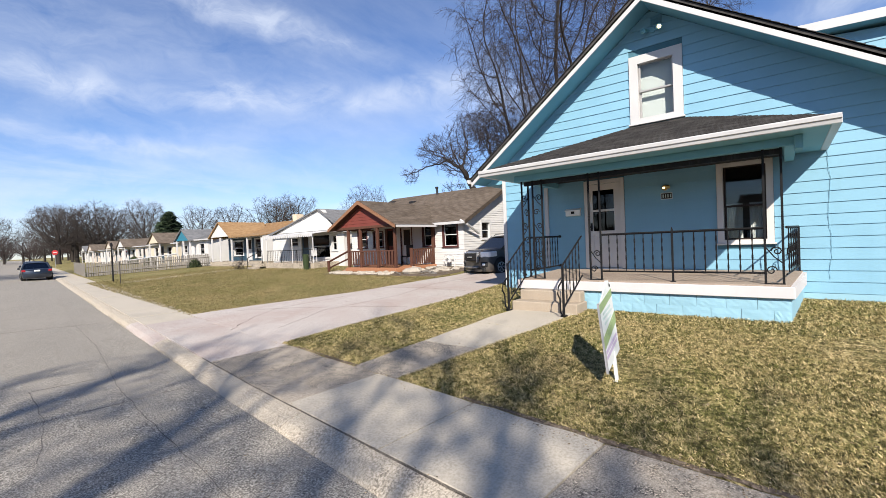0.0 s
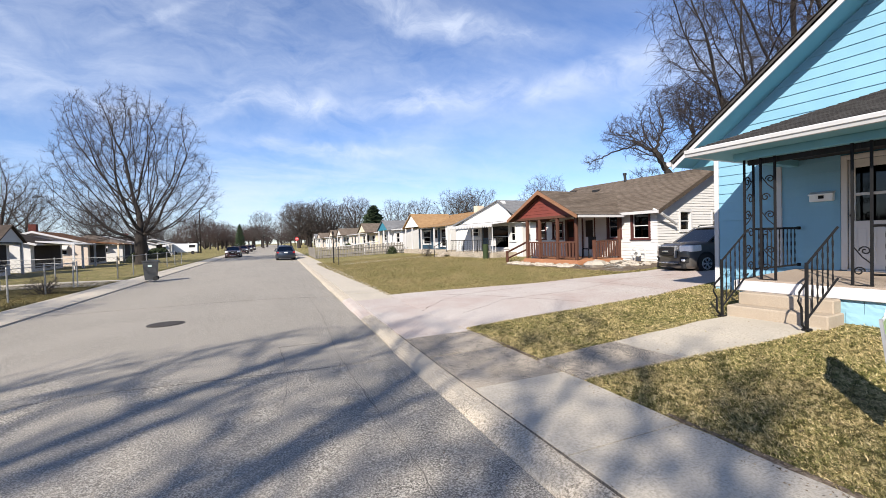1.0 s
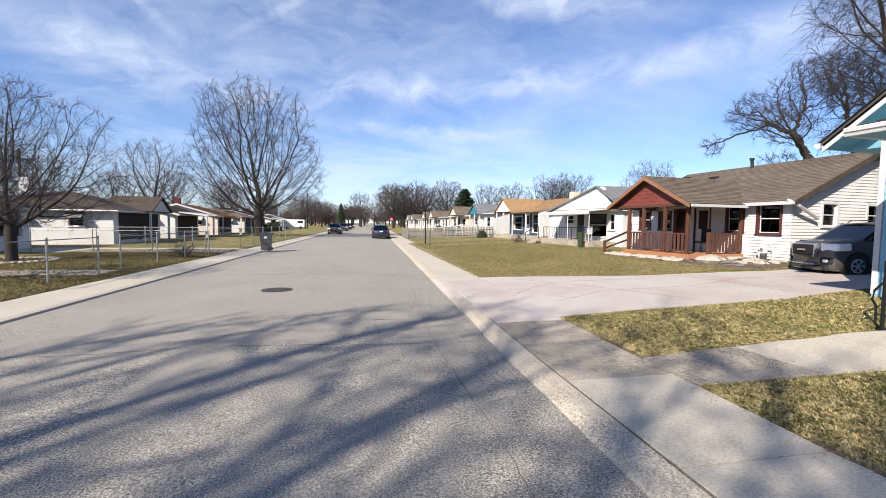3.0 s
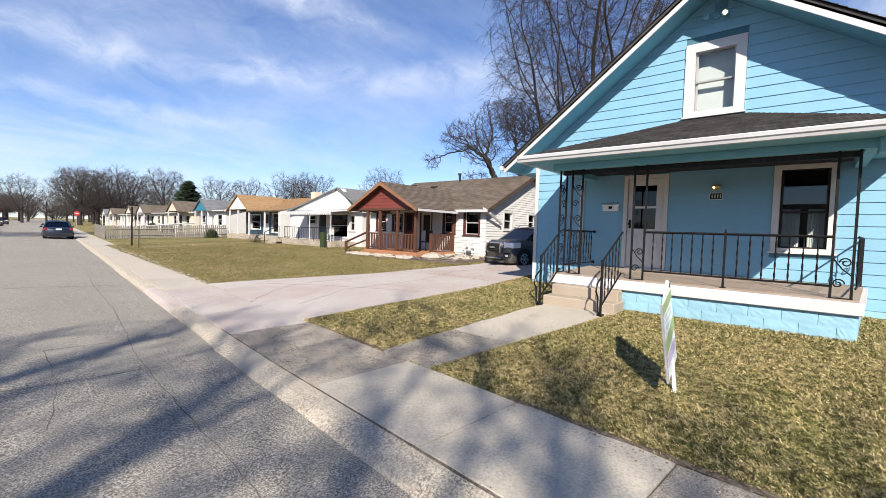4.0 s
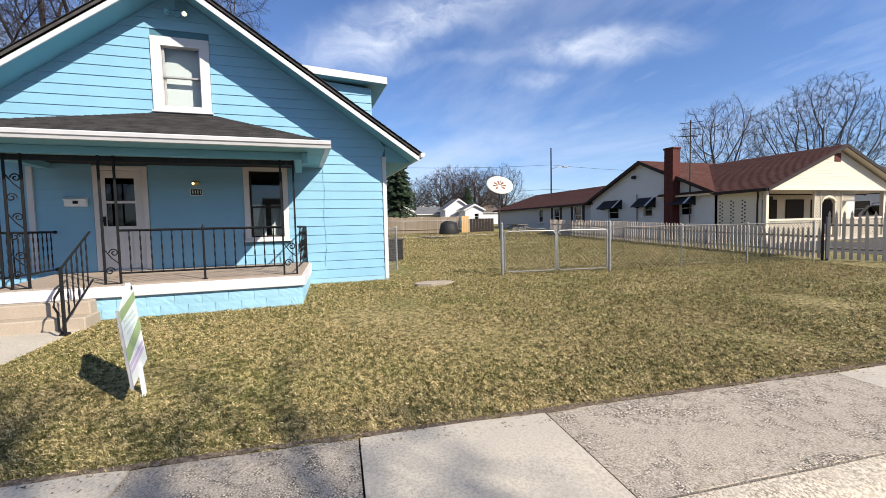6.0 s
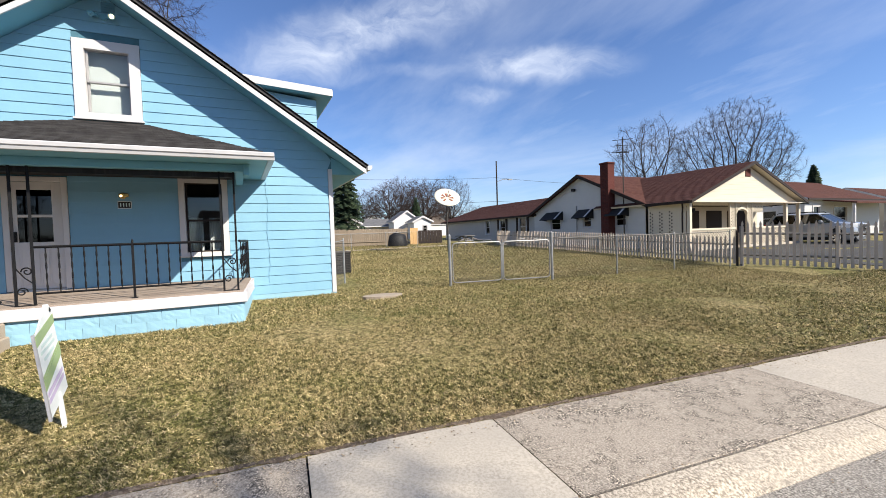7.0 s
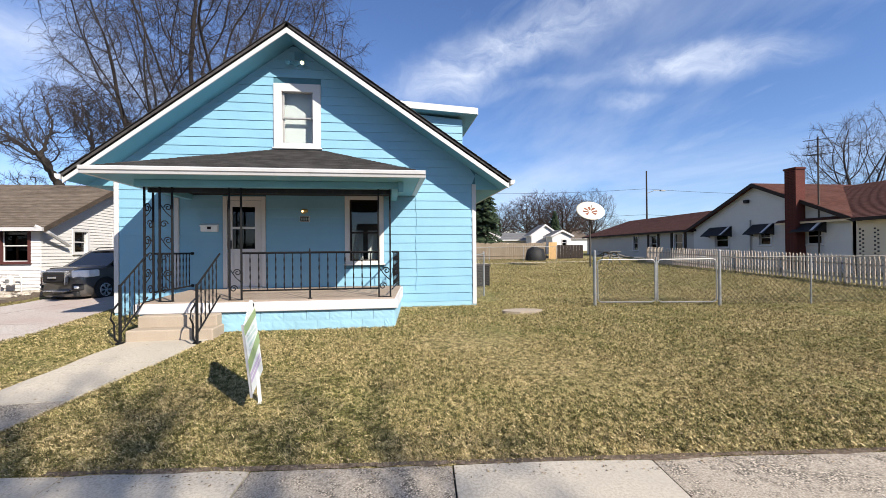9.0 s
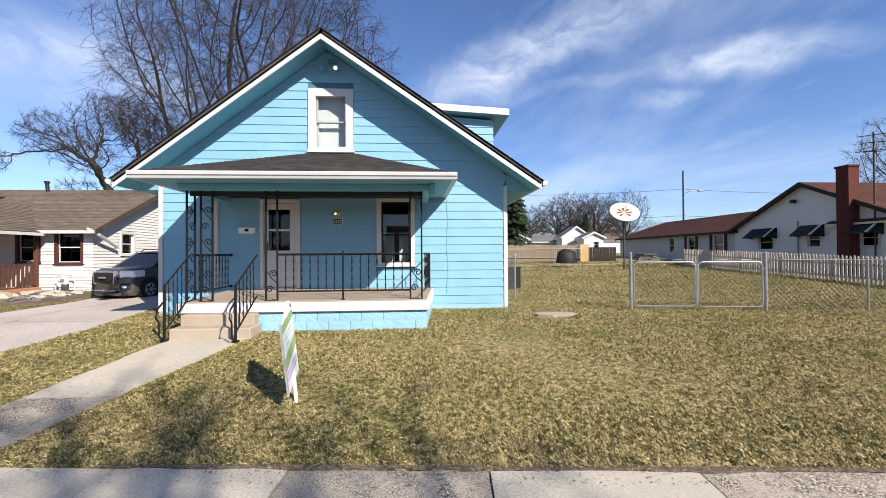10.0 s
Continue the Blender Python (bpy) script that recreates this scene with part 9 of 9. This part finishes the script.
for c, r, n in (((-0.5, 3.2, 8.4), (2.2, 2.2, 1.5), 520), ((0.6, 0.6, 9.7), (2.4, 2.2, 1.6), 600), ((0.4, -1.8, 8.6), (2.2, 2.0, 1.7), 520), ((-1.0, 6.6, 6.7), (0.9, 0.9, 0.8), 120), ((1.5, 3.6, 5.2), (1.2, 1.4, 0.9), 200), ((-1.6, 1.2, 7.0), (1.6, 1.6, 1.2), 240), ((1.0, -4.0, 7.4), (1.8, 1.8, 1.6), 360), ((0, -2.6, 5.6), (1.5, 1.5, 1.0), 200)):
    blob += egg(rt, n, c, r, 0.5)
kn = grown_tree(8, stem(2.8, 5, 0.0, -0.9), 0.42, blob, "gnarled bare tree with clustered twigs behind the white house", step=0.22, reach=2.2, kill=0.27, pull=(0, 0, 0.0), wander=0.34, tip=0.0085, twigs=4, twig_len=0.42, droop=0.12, jag=0.035)
place(kn, 28.4, 19.5, first=True)
vs_ = grown_tree(21, stem(2.6, 5), 0.50, egg(rt, 3400, (0, 0, 8.8), (7.0, 7.0, 8.0), 0.6, -0.85), "large bare street tree with a broad upright crown", step=0.30, reach=2.0, kill=0.36, pull=(0, 0, 0.26), wander=0.1, tip=0.0085, twigs=3, twig_len=0.6, droop=0.2)
place(vs_, -6.75, 50.15, first=True)
yd = grown_tree(14, stem(1.1, 4), 0.23, egg(rt, 1500, (0, 0, 4.2), (4.6, 4.6, 3.9), 0.85, -0.72) + egg(rn, 1100, (0, 0, 4.2), (4.2, 4.2, 3.6), 0.3, -0.72), "bare spreading garden tree ringed with stones", step=0.22, reach=1.5, kill=0.30, pull=(0, 0, 0.06), wander=0.05, tip=0.006, twigs=2, twig_len=0.45, droop=0.12, forks=12, keep=0.8)
place(yd, -10.92, 20.13, s=0.76, turn=30, first=True, sz=0.86)
ys = grown_tree(15, stem(1.1, 4), 0.12, egg(rt, 520, (0, 0, 2.4), (2.3, 2.3, 1.5), 0.6, -0.8) + egg(rn, 300, (0, 0, 2.4), (2.2, 2.2, 1.5), 0.3, -0.8), "small bare garden tree behind the wire fence", step=0.16, reach=1.5, kill=0.2, pull=(0, 0, 0.0), wander=0.10, tip=0.006, twigs=2, twig_len=0.4, droop=0.0, forks=8, keep=0.7)
place(ys, -8.73, 13.9, turn=150, first=True)
fc = grown_tree(33, stem(2.4, 4), 0.34, egg(rt, 1500, (0, 0, 7.2), (4.4, 4.4, 5.0), 0.5, -0.8), "distant bare tree with a rounded crown of fine twigs", step=0.36, reach=2.0, kill=0.45, pull=(0, 0, 0.22), wander=0.09, tip=0.009, twigs=3, twig_len=0.7, droop=0.15, sub=2, twig=M_FARTWIG)
place(fc, -24.3, 72.5, 0, 1.1, 10, True)
fr = grown_tree(36, stem(1.8, 3), 0.30, egg(rt, 1100, (0, 0, 5.6), (4.6, 4.6, 3.6), 0.3, -0.8), "distant bare tree with reddish fine twigs", step=0.42, reach=2.4, kill=0.55, pull=(0, 0, 0.12), wander=0.2, tip=0.014, twigs=4, twig_len=0.8, droop=0.1, sub=1, twig=M_TWIGRED)
place(fr, -4.8, 111.5, 0, 1.0, 90, True)
fd = grown_tree(39, stem(2.4, 4), 0.32, egg(rt, 1100, (0, 0, 6.6), (4.8, 4.8, 4.4), 0.3, -0.8), "distant bare tree with a dense grey-brown crown", step=0.42, reach=2.4, kill=0.55, pull=(0, 0, 0.16), wander=0.18, tip=0.014, twigs=4, twig_len=0.85, droop=0.12, sub=1, twig=M_FARTWIG)
place(fd, 52.5, 90, s=1.0, first=True)
rnd = random.Random(77)
for x, y, s in ((-32, 80, 0.9), (-38, 62, 0.85), (-30, 100, 1.1), (-46, 88, 1.2), (19.9, 130, 1.15), (31.5, 138, 1.0), (38.6, 136, 1.3), (47.7, 122, 1.1), (54.4, 119, 1.1), (49.8, 88.5, 1.12), (52.5, 84, 1.05), (46.5, 54, 0.82), (19.5, 126, 1.25), (23, 128, 1.2), (26.5, 125, 1.2), (29.5, 127, 1.1), (21, 137, 1.25), (34, 118, 1.0), (66.6, -33.4, 0.78), (36.7, -46.2, 1.0), (26, 150, 1.1), (14, 175, 1.2), (-8, 165, 1.1), (-18, 140, 1.0), (-26, 125, 1.1), (70, 30, 1.0), (-14, 118, 0.9), (-20, 104, 0.9), (-58, 70, 1.2), (-45, 45, 1.1), (-40, 24, 1.0)):
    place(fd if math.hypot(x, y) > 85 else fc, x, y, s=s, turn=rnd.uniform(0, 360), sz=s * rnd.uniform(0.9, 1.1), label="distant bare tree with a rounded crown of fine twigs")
for x, y, s in ((64, -21, 0.95), (66, -24, 1.05), (63, -26.5, 1.0), (68, -29.5, 1.0), (70, -18.5, 0.85), (72, -15, 0.8), (103, -38, 1.0), (110, -30, 1.0), (96, -48, 0.9), (106, -20, 0.95), (-1, 150, 0.9), (8, 190, 1.0), (-12, 190, 1.0), (22, 200, 1.1), (2, 215, 1.0), (14, 240, 1.1), (-22, 180, 1.0), (34, 180, 1.1), (45, 160, 1.0), (118, -55, 1.1), (112, -8, 1.0), (120, -70, 1.0)):
    place(fr, x, y, s=s, turn=rnd.uniform(0, 360), label="distant bare tree with reddish fine twigs")
for k in range(30):
    place(fr if k % 2 else fd, *xy(rnd.uniform(-26, 24), rnd.uniform(205, 255)), s=rnd.uniform(0.8, 1.15), turn=rnd.uniform(0, 360), label="distant bare tree closing the end of the street")
place(vs_, 27.0, -46.7, s=0.84, turn=130, label="large bare tree behind the brown roofs")
# woods that close the horizon
far = Tree(91)
for k in range(340):
    a = far.r.uniform(0, 6.2832)
    q = far.r.uniform(170, 300)
    x, y = q * math.cos(a), 20 + q * math.sin(a)
    if abs(uv(x, y)[0] + 1.8) < 9 and q < 255:
        continue
    h = far.r.uniform(6.5, 11.0) * q / 220
    w = h * far.r.uniform(0.32, 0.5)
    z0 = gz(x, y) - 0.3
    far.high.tube([(x, y, z0), (x, y, z0 + h * 0.5)], 0.22, 4, 0.1, cap=False)
    for j in range(150):
        b, ph = far.r.uniform(0, 6.28), math.acos(far.r.uniform(-0.25, 1))
        e = Vector((w * math.sin(ph) * math.cos(b), w * math.sin(ph) * math.sin(b), h * 0.45 + h * 0.5 * math.cos(ph))) * far.r.uniform(0.75, 1.05)
        s = e * far.r.uniform(0.2, 0.65)
        s.z = max(s.z, h * 0.12)
        far.high.tube([Vector((x, y, z0)) + s, Vector((x, y, z0)) + e], 0.10, 3, 0.04, cap=False)
tagged(new("distant_woods", raw_mesh(far.high, "distant_woods", M_WOODS)), "belt of distant bare grey-brown woods along the horizon", "woods", kind="stuff")
# the street tree behind the walk that throws its shadow over the road
sd_ = grown_tree(62, stem(4.6, 7), 0.42, egg(rt, 1400, (0, 0, 10.3), (5.9, 5.9, 6.4), 0.3, -0.8) + egg(rt, 300, (2.2, -3.1, 13.4), (2.4, 2.4, 2.2)), "large bare street tree across the road", step=0.36, reach=2.4, kill=0.5, pull=(0, 0, 0.18), wander=0.12, tip=0.026, twigs=1, twig_len=1.0, droop=0.1, sub=1)
place(sd_, -15.2, -7.05, turn=0, first=True)


def conifer(h, r, seed, label):
    rd = random.Random(seed)
    t = thing("spruce_tree", (0, 0, 0), label, "tree", "evergreens")
    o = new("trunk", raw_mesh(MB().tube([(0, 0, -0.2), (0, 0, h)], r * 0.07, 7, 0.02), "trunk", M_BARK))
    o.parent = t
    mb = MB()
    for i in range(int(h * 75)):
        s = rd.random() ** 0.8
        z = h * (0.06 + 0.93 * s)
        rr = r * (1 - s) ** 0.85 * rd.uniform(0.55, 1.08) + 0.05
        a = rd.uniform(0, 6.283)
        c, sn = math.cos(a), math.sin(a)
        base = Vector((0.25 * rr * c, 0.25 * rr * sn, z + 0.1 * rr))
        tip = Vector((rr * c, rr * sn, z - 0.28 * rr))
        side = Vector((-sn, c, 0))
        for k in range(6):
            q = base.lerp(tip, (k + 0.4) / 6)
            w = 0.10 + 0.22 * rr * (1 - k / 7)
            dz = Vector((0, 0, rd.uniform(0.02, 0.16)))
            e = Vector((c, sn, 0)) * rd.uniform(0.10, 0.3)
            mb.add([q - side * w - dz, q + e, q + side * w - dz * 1.2, q + Vector((0, 0, 0.09))], [(0, 1, 3), (1, 2, 3)])
    o = new("crown", raw_mesh(mb, "crown", M_NEEDLE))
    o.parent = t
    return t


sp = conifer(8.0, 2.2, 4, "dark spruce standing behind the blue house")
place(sp, 37.0, -7.9, s=1.0, first=True)
place(sp, 29.6, 90, s=2.5, turn=50, label="tall dark pine far down the street", sz=1.1)
place(sp, 33, -77, s=1.15, turn=20, label="dark spruce beyond the brown roofs")
place(sp, 60, -24, s=0.75, turn=80, label="dark evergreen beyond the back gardens")
place(sp, 4.5, 128, s=0.9, turn=0, label="dark evergreen far down the street")


def shrub(label, seed, n, rx, ry, h, mat):
    rd = random.Random(seed)
    t = thing("shrub", (0, 0, 0), label, "shrub", "shrubs")
    mb = MB()
    for i in range(n):
        a, ph = rd.uniform(0, 6.28), math.acos(rd.uniform(-0.1, 1))
        q = rd.uniform(0.75, 1.05)
        c = Vector((rx * q * math.sin(ph) * math.cos(a), ry * q * math.sin(ph) * math.sin(a), h * q * math.cos(ph)))
        u = Vector((rd.uniform(-1, 1), rd.uniform(-1, 1), rd.uniform(-1, 1))).normalized() * 0.07
        w = u.cross(Vector((rd.uniform(-1, 1), rd.uniform(-1, 1), rd.uniform(-1, 1)))).normalized() * 0.05
        mb.add([c - u, c + w, c + u, c - w], [(0, 1, 2, 3)])
    o = new("leaves", raw_mesh(mb, "leaves", mat))
    o.parent = t
    o = new("stems", raw_mesh(MB().tube([(0, 0, -0.1), (0.1, 0, h * 0.7)], 0.05, 5).tube([(0, 0, 0), (-0.2, 0.2, h * 0.6)], 0.04, 5), "stems", M_BARK))
    o.parent = t
    return t


hg = shrub("dark clipped evergreen hedge before a far house", 3, 2600, 1.6, 0.8, 1.1, M_LEAF)
hg.matrix_basis = pose(-9.3, 66, 0, 0, 0, 85)
for x, y, s in ((-8.6, 76, 1.3), (-8.3, 80, 1.3), (-8.3, 57.4, 0.9), (17.0, 58.5, 0.8), (17.6, 60.5, 0.8), (18.3, 69, 0.9), (15.0, 40.6, 0.7)):
    place(hg, x, y, s=s, turn=80, label="dark rounded evergreen shrub before a house")
tw = bare_tree(50, 0.35, 0.03, "bare thorny bush tangled in the wire fence", dict(levels=4, seg=[2, 4, 3, 3], wander=0.3, lift=[0, 0.1, 0.0, -0.05], kids=[12, 6, 5], start=[0.1, 0.1, 0.1], angle=[55, 50, 50], ratio=[2.2, 0.55, 0.5], thick=0.6, taper=0.8, thin=0.004))
place(tw, *xy(-7.6, 20.7), s=0.95, first=True)
place(tw, 13.6, 29.5, s=1.0, turn=70, label="bare tangled bush beside the porch stair")
place(tw, 16.0, 40.3, s=0.9, turn=20, label="bare tangled bush at the fence end")
for cx, cy, rad in ((-10.92, 20.13, 1.25), (-8.73, 13.9, 0.85)):
    ring = thing("stone_ring", (cx, cy, 0.02), "ring of pale edging stones round a tree", "edging", "stone rings")
    for k in range(int(rad * 30)):
        a = 2 * math.pi * k / int(rad * 30)
        x, y = cx + rad * math.cos(a), cy + rad * math.sin(a)
        part("stone", stone((x, y, gz(x, y) + 0.03), 0.11, k * 2.3 + cx, 0.5), M_STONE, ring)

# ---- grass ----
COVER = [*DRIVE, *WALK, [(12.2, 10.9), (15.8, 10.7), (15.8, 17.9), (12.1, 17.9)]]


def inside(px, py, poly):
    ok = np.zeros(len(px), bool)
    n = len(poly)
    for i in range(n):
        (x0, y0), (x1, y1) = poly[i], poly[(i + 1) % n]
        c = ((y0 > py) != (y1 > py)) & (px < (x1 - x0) * (py - y0) / (y1 - y0 + 1e-9) + x0)
        ok ^= c
    return ok


LU = np.array([a for a, _ in LAND])
LZ = np.array([b for _, b in LAND])


def turf(name, label, u0, u1, v0, v1, density, length, width, seed, mat=None):
    """Loose blades over a strip of lawn along the street."""
    g = np.random.default_rng(seed)
    n = int((u1 - u0) * (v1 - v0) * density)
    u, v = g.uniform(u0, u1, n), g.uniform(v0, v1, n)
    # tufts: pull blades toward clumps
    k = g.integers(0, max(1, n // 9), n)
    cu, cv = g.uniform(u0, u1, n // 9 + 1), g.uniform(v0, v1, n // 9 + 1)
    pull = g.random(n) < 0.72
    u = np.where(pull, cu[k] + g.normal(0, 0.024, n), u)
    v = np.where(pull, cv[k] + g.normal(0, 0.024, n), v)
    x, y = u * CS + v * SN, -u * SN + v * CS
    ok = (u > u0 - 0.03)
    for q in COVER:
        ok &= ~inside(x, y, q)
    ok &= ~((x > PX - 0.02) & (y > PY0) & (y < PY1)) & ~((x > FX - 0.02) & (y > Y0) & (y < Y1) & (x < BACK))
    ok &= ~((x > 7.6) & (y > 3.66) & (y < 5.02))
    x, y, u = x[ok], y[ok], u[ok]
    n = len(x)
    z = np.interp(u, LU, LZ) + g.uniform(-0.012, 0.8 * length, n) * g.random(n)
    a = g.uniform(0, 6.283, n)
    h = length * g.uniform(0.5, 1.5, n)
    tilt = np.where(g.random(n) < 0.3, g.uniform(0.5, 1.1, n), g.uniform(1.1, 1.57, n))
    dx, dy = np.cos(a), np.sin(a)
    w = width * g.uniform(0.6, 1.5, n)
    co = np.empty((n, 3, 3))
    co[:, 0, 0], co[:, 0, 1], co[:, 0, 2] = x - dy * w, y + dx * w, z - 0.004
    co[:, 1, 0], co[:, 1, 1], co[:, 1, 2] = x + dy * w, y - dx * w, z + 0.004
    co[:, 2, 0], co[:, 2, 1], co[:, 2, 2] = x + dx * h * np.sin(tilt), y + dy * h * np.sin(tilt), z + h * np.cos(tilt) + 0.008
    me = bpy.data.meshes.new(name)
    me.vertices.add(3 * n)
    me.vertices.foreach_set("co", co.ravel())
    me.loops.add(3 * n)
    me.loops.foreach_set("vertex_index", np.arange(3 * n, dtype=np.int32))
    me.polygons.add(n)
    me.polygons.foreach_set("loop_start", np.arange(0, 3 * n, 3, dtype=np.int32))
    me.polygons.foreach_set("loop_total", np.full(n, 3, dtype=np.int32))
    me.update(calc_edges=True)
    me.materials.append(mat or M_BLADE)
    return tagged(new(name, me), label, "grass", kind="stuff")


SHORT = "short dormant lawn grass, straw mixed with green"
for q in ((3.24, 5.2, -6, 8.0, 9000, 0.026, 0.0036, 1), (5.2, 7.2, -8, 8.0, 6000, 0.028, 0.0044, 2), (7.2, 11.0, -13, 9.0, 2600, 0.034, 0.0064, 3), (3.24, 5.2, -16, -6, 2600, 0.032, 0.0060, 4), (5.2, 7.2, -16, -8, 2000, 0.036, 0.0070, 5)):
    turf("grass", SHORT, *q)
turf("grass", "dormant back lawn grass", 11.0, 19, -14, -1.2, 1100, 0.05, 0.008, 6)
turf("grass", "dormant back lawn grass", 19, 31, -14, 0.0, 280, 0.07, 0.014, 7)
turf("grass", "dormant lawn grass beyond the driveway", 3.26, 12.0, 11.5, 20, 1500, 0.034, 0.0055, 8, M_BLADE_STRAW)
turf("grass", "dormant lawn grass beyond the driveway", 3.26, 13.0, 20, 34, 600, 0.045, 0.009, 9, M_BLADE_STRAW)
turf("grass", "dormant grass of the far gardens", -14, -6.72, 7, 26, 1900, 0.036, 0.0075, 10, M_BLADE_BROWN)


def scatter(name, label, mat, u0, u1, v0, v1, n, size, seed, lift):
    """Loose scraps of dead leaf and grit lying flat."""
    rd = random.Random(seed)
    mb = MB()
    for k in range(n):
        s = rd.random() ** 1.6
        u, v = u0 + (u1 - u0) * s, rd.uniform(v0, v1)
        x, y = xy(u, v)
        z = lift(u, x, y) + rd.uniform(0.002, 0.008)
        a, q = rd.uniform(0, 6.28), size * rd.uniform(0.4, 1.3)
        c, t = math.cos(a) * q, math.sin(a) * q
        h = rd.uniform(0, 0.4) * q
        mb.add([(x - c, y - t, z), (x + t * 0.5, y - c * 0.5, z + h * 0.4), (x + c, y + t, z + h), (x - t * 0.5, y + c * 0.5, z + 0.003)], [(0, 1, 2, 3)])
    me = raw_mesh(mb, name, mat)
    return tagged(new(name, me), label, "litter", kind="stuff")


n_ = Nodes("dead_leaf_scraps", 0.85, spec=0.2)
M_LITTER = n_.color(n_.ramp(n_.island(), [(0.0, (0.05, 0.036, 0.022)), (0.5, (0.19, 0.125, 0.07)), (1.0, (0.48, 0.37, 0.23))])).m
scatter("leaf_litter", "scraps of dead leaf and soil along the pavement edge", M_LITTER, 3.36, 3.04, -14, 8, 2600, 0.011, 5, lambda u, x, y: 0.024 if u < 3.26 else gz(x, y) + 0.02)
scatter("gutter_grit", "grit and leaf scraps lying in the gutter", M_LITTER, 1.74, 1.05, -10, 20, 1500, 0.009, 6, lambda u, x, y: road_z(u))
scatter("leaf_litter", "scraps of dead leaf caught in the kerb joint", M_LITTER, 2.03, 2.08, -12, 8, 260, 0.010, 7, lambda u, x, y: 0.012)
scatter("leaf_litter", "scraps of dead leaf over the lawn", M_LITTER, 3.5, 9.8, -13, 7, 1600, 0.016, 8, lambda u, x, y: gz(x, y) + 0.03)
# soil creeping over the slab edge
for lo, hi in ((-16.0, 3.6), (5.25, 7.3)):
    m = int((hi - lo) / 0.05)
    vs = []
    for k in range(m + 1):
        w = lo + (hi - lo) * k / m
        q = 3.272 - 0.045 * max(0.0, 0.35 + noise.noise((w * 1.4, 3, 1)) + 0.7 * noise.noise((w * 6, 1, 2)))
        vs += [(*xy(q, w), 0.024), (*xy(q + 0.012, w), 0.030), (*xy(3.305, w), 0.034), (*xy(3.305, w), -0.02)]
    fs = [(4 * k + j, 4 * k + 4 + j, 4 * k + 5 + j, 4 * k + 1 + j) for k in range(m) for j in range(3)]
    tagged(new("soil_edge", MB().add(vs, fs).mesh("soil_edge", M_SOIL)), "dark soil creeping over the edge of the slabs", "soil", kind="stuff")
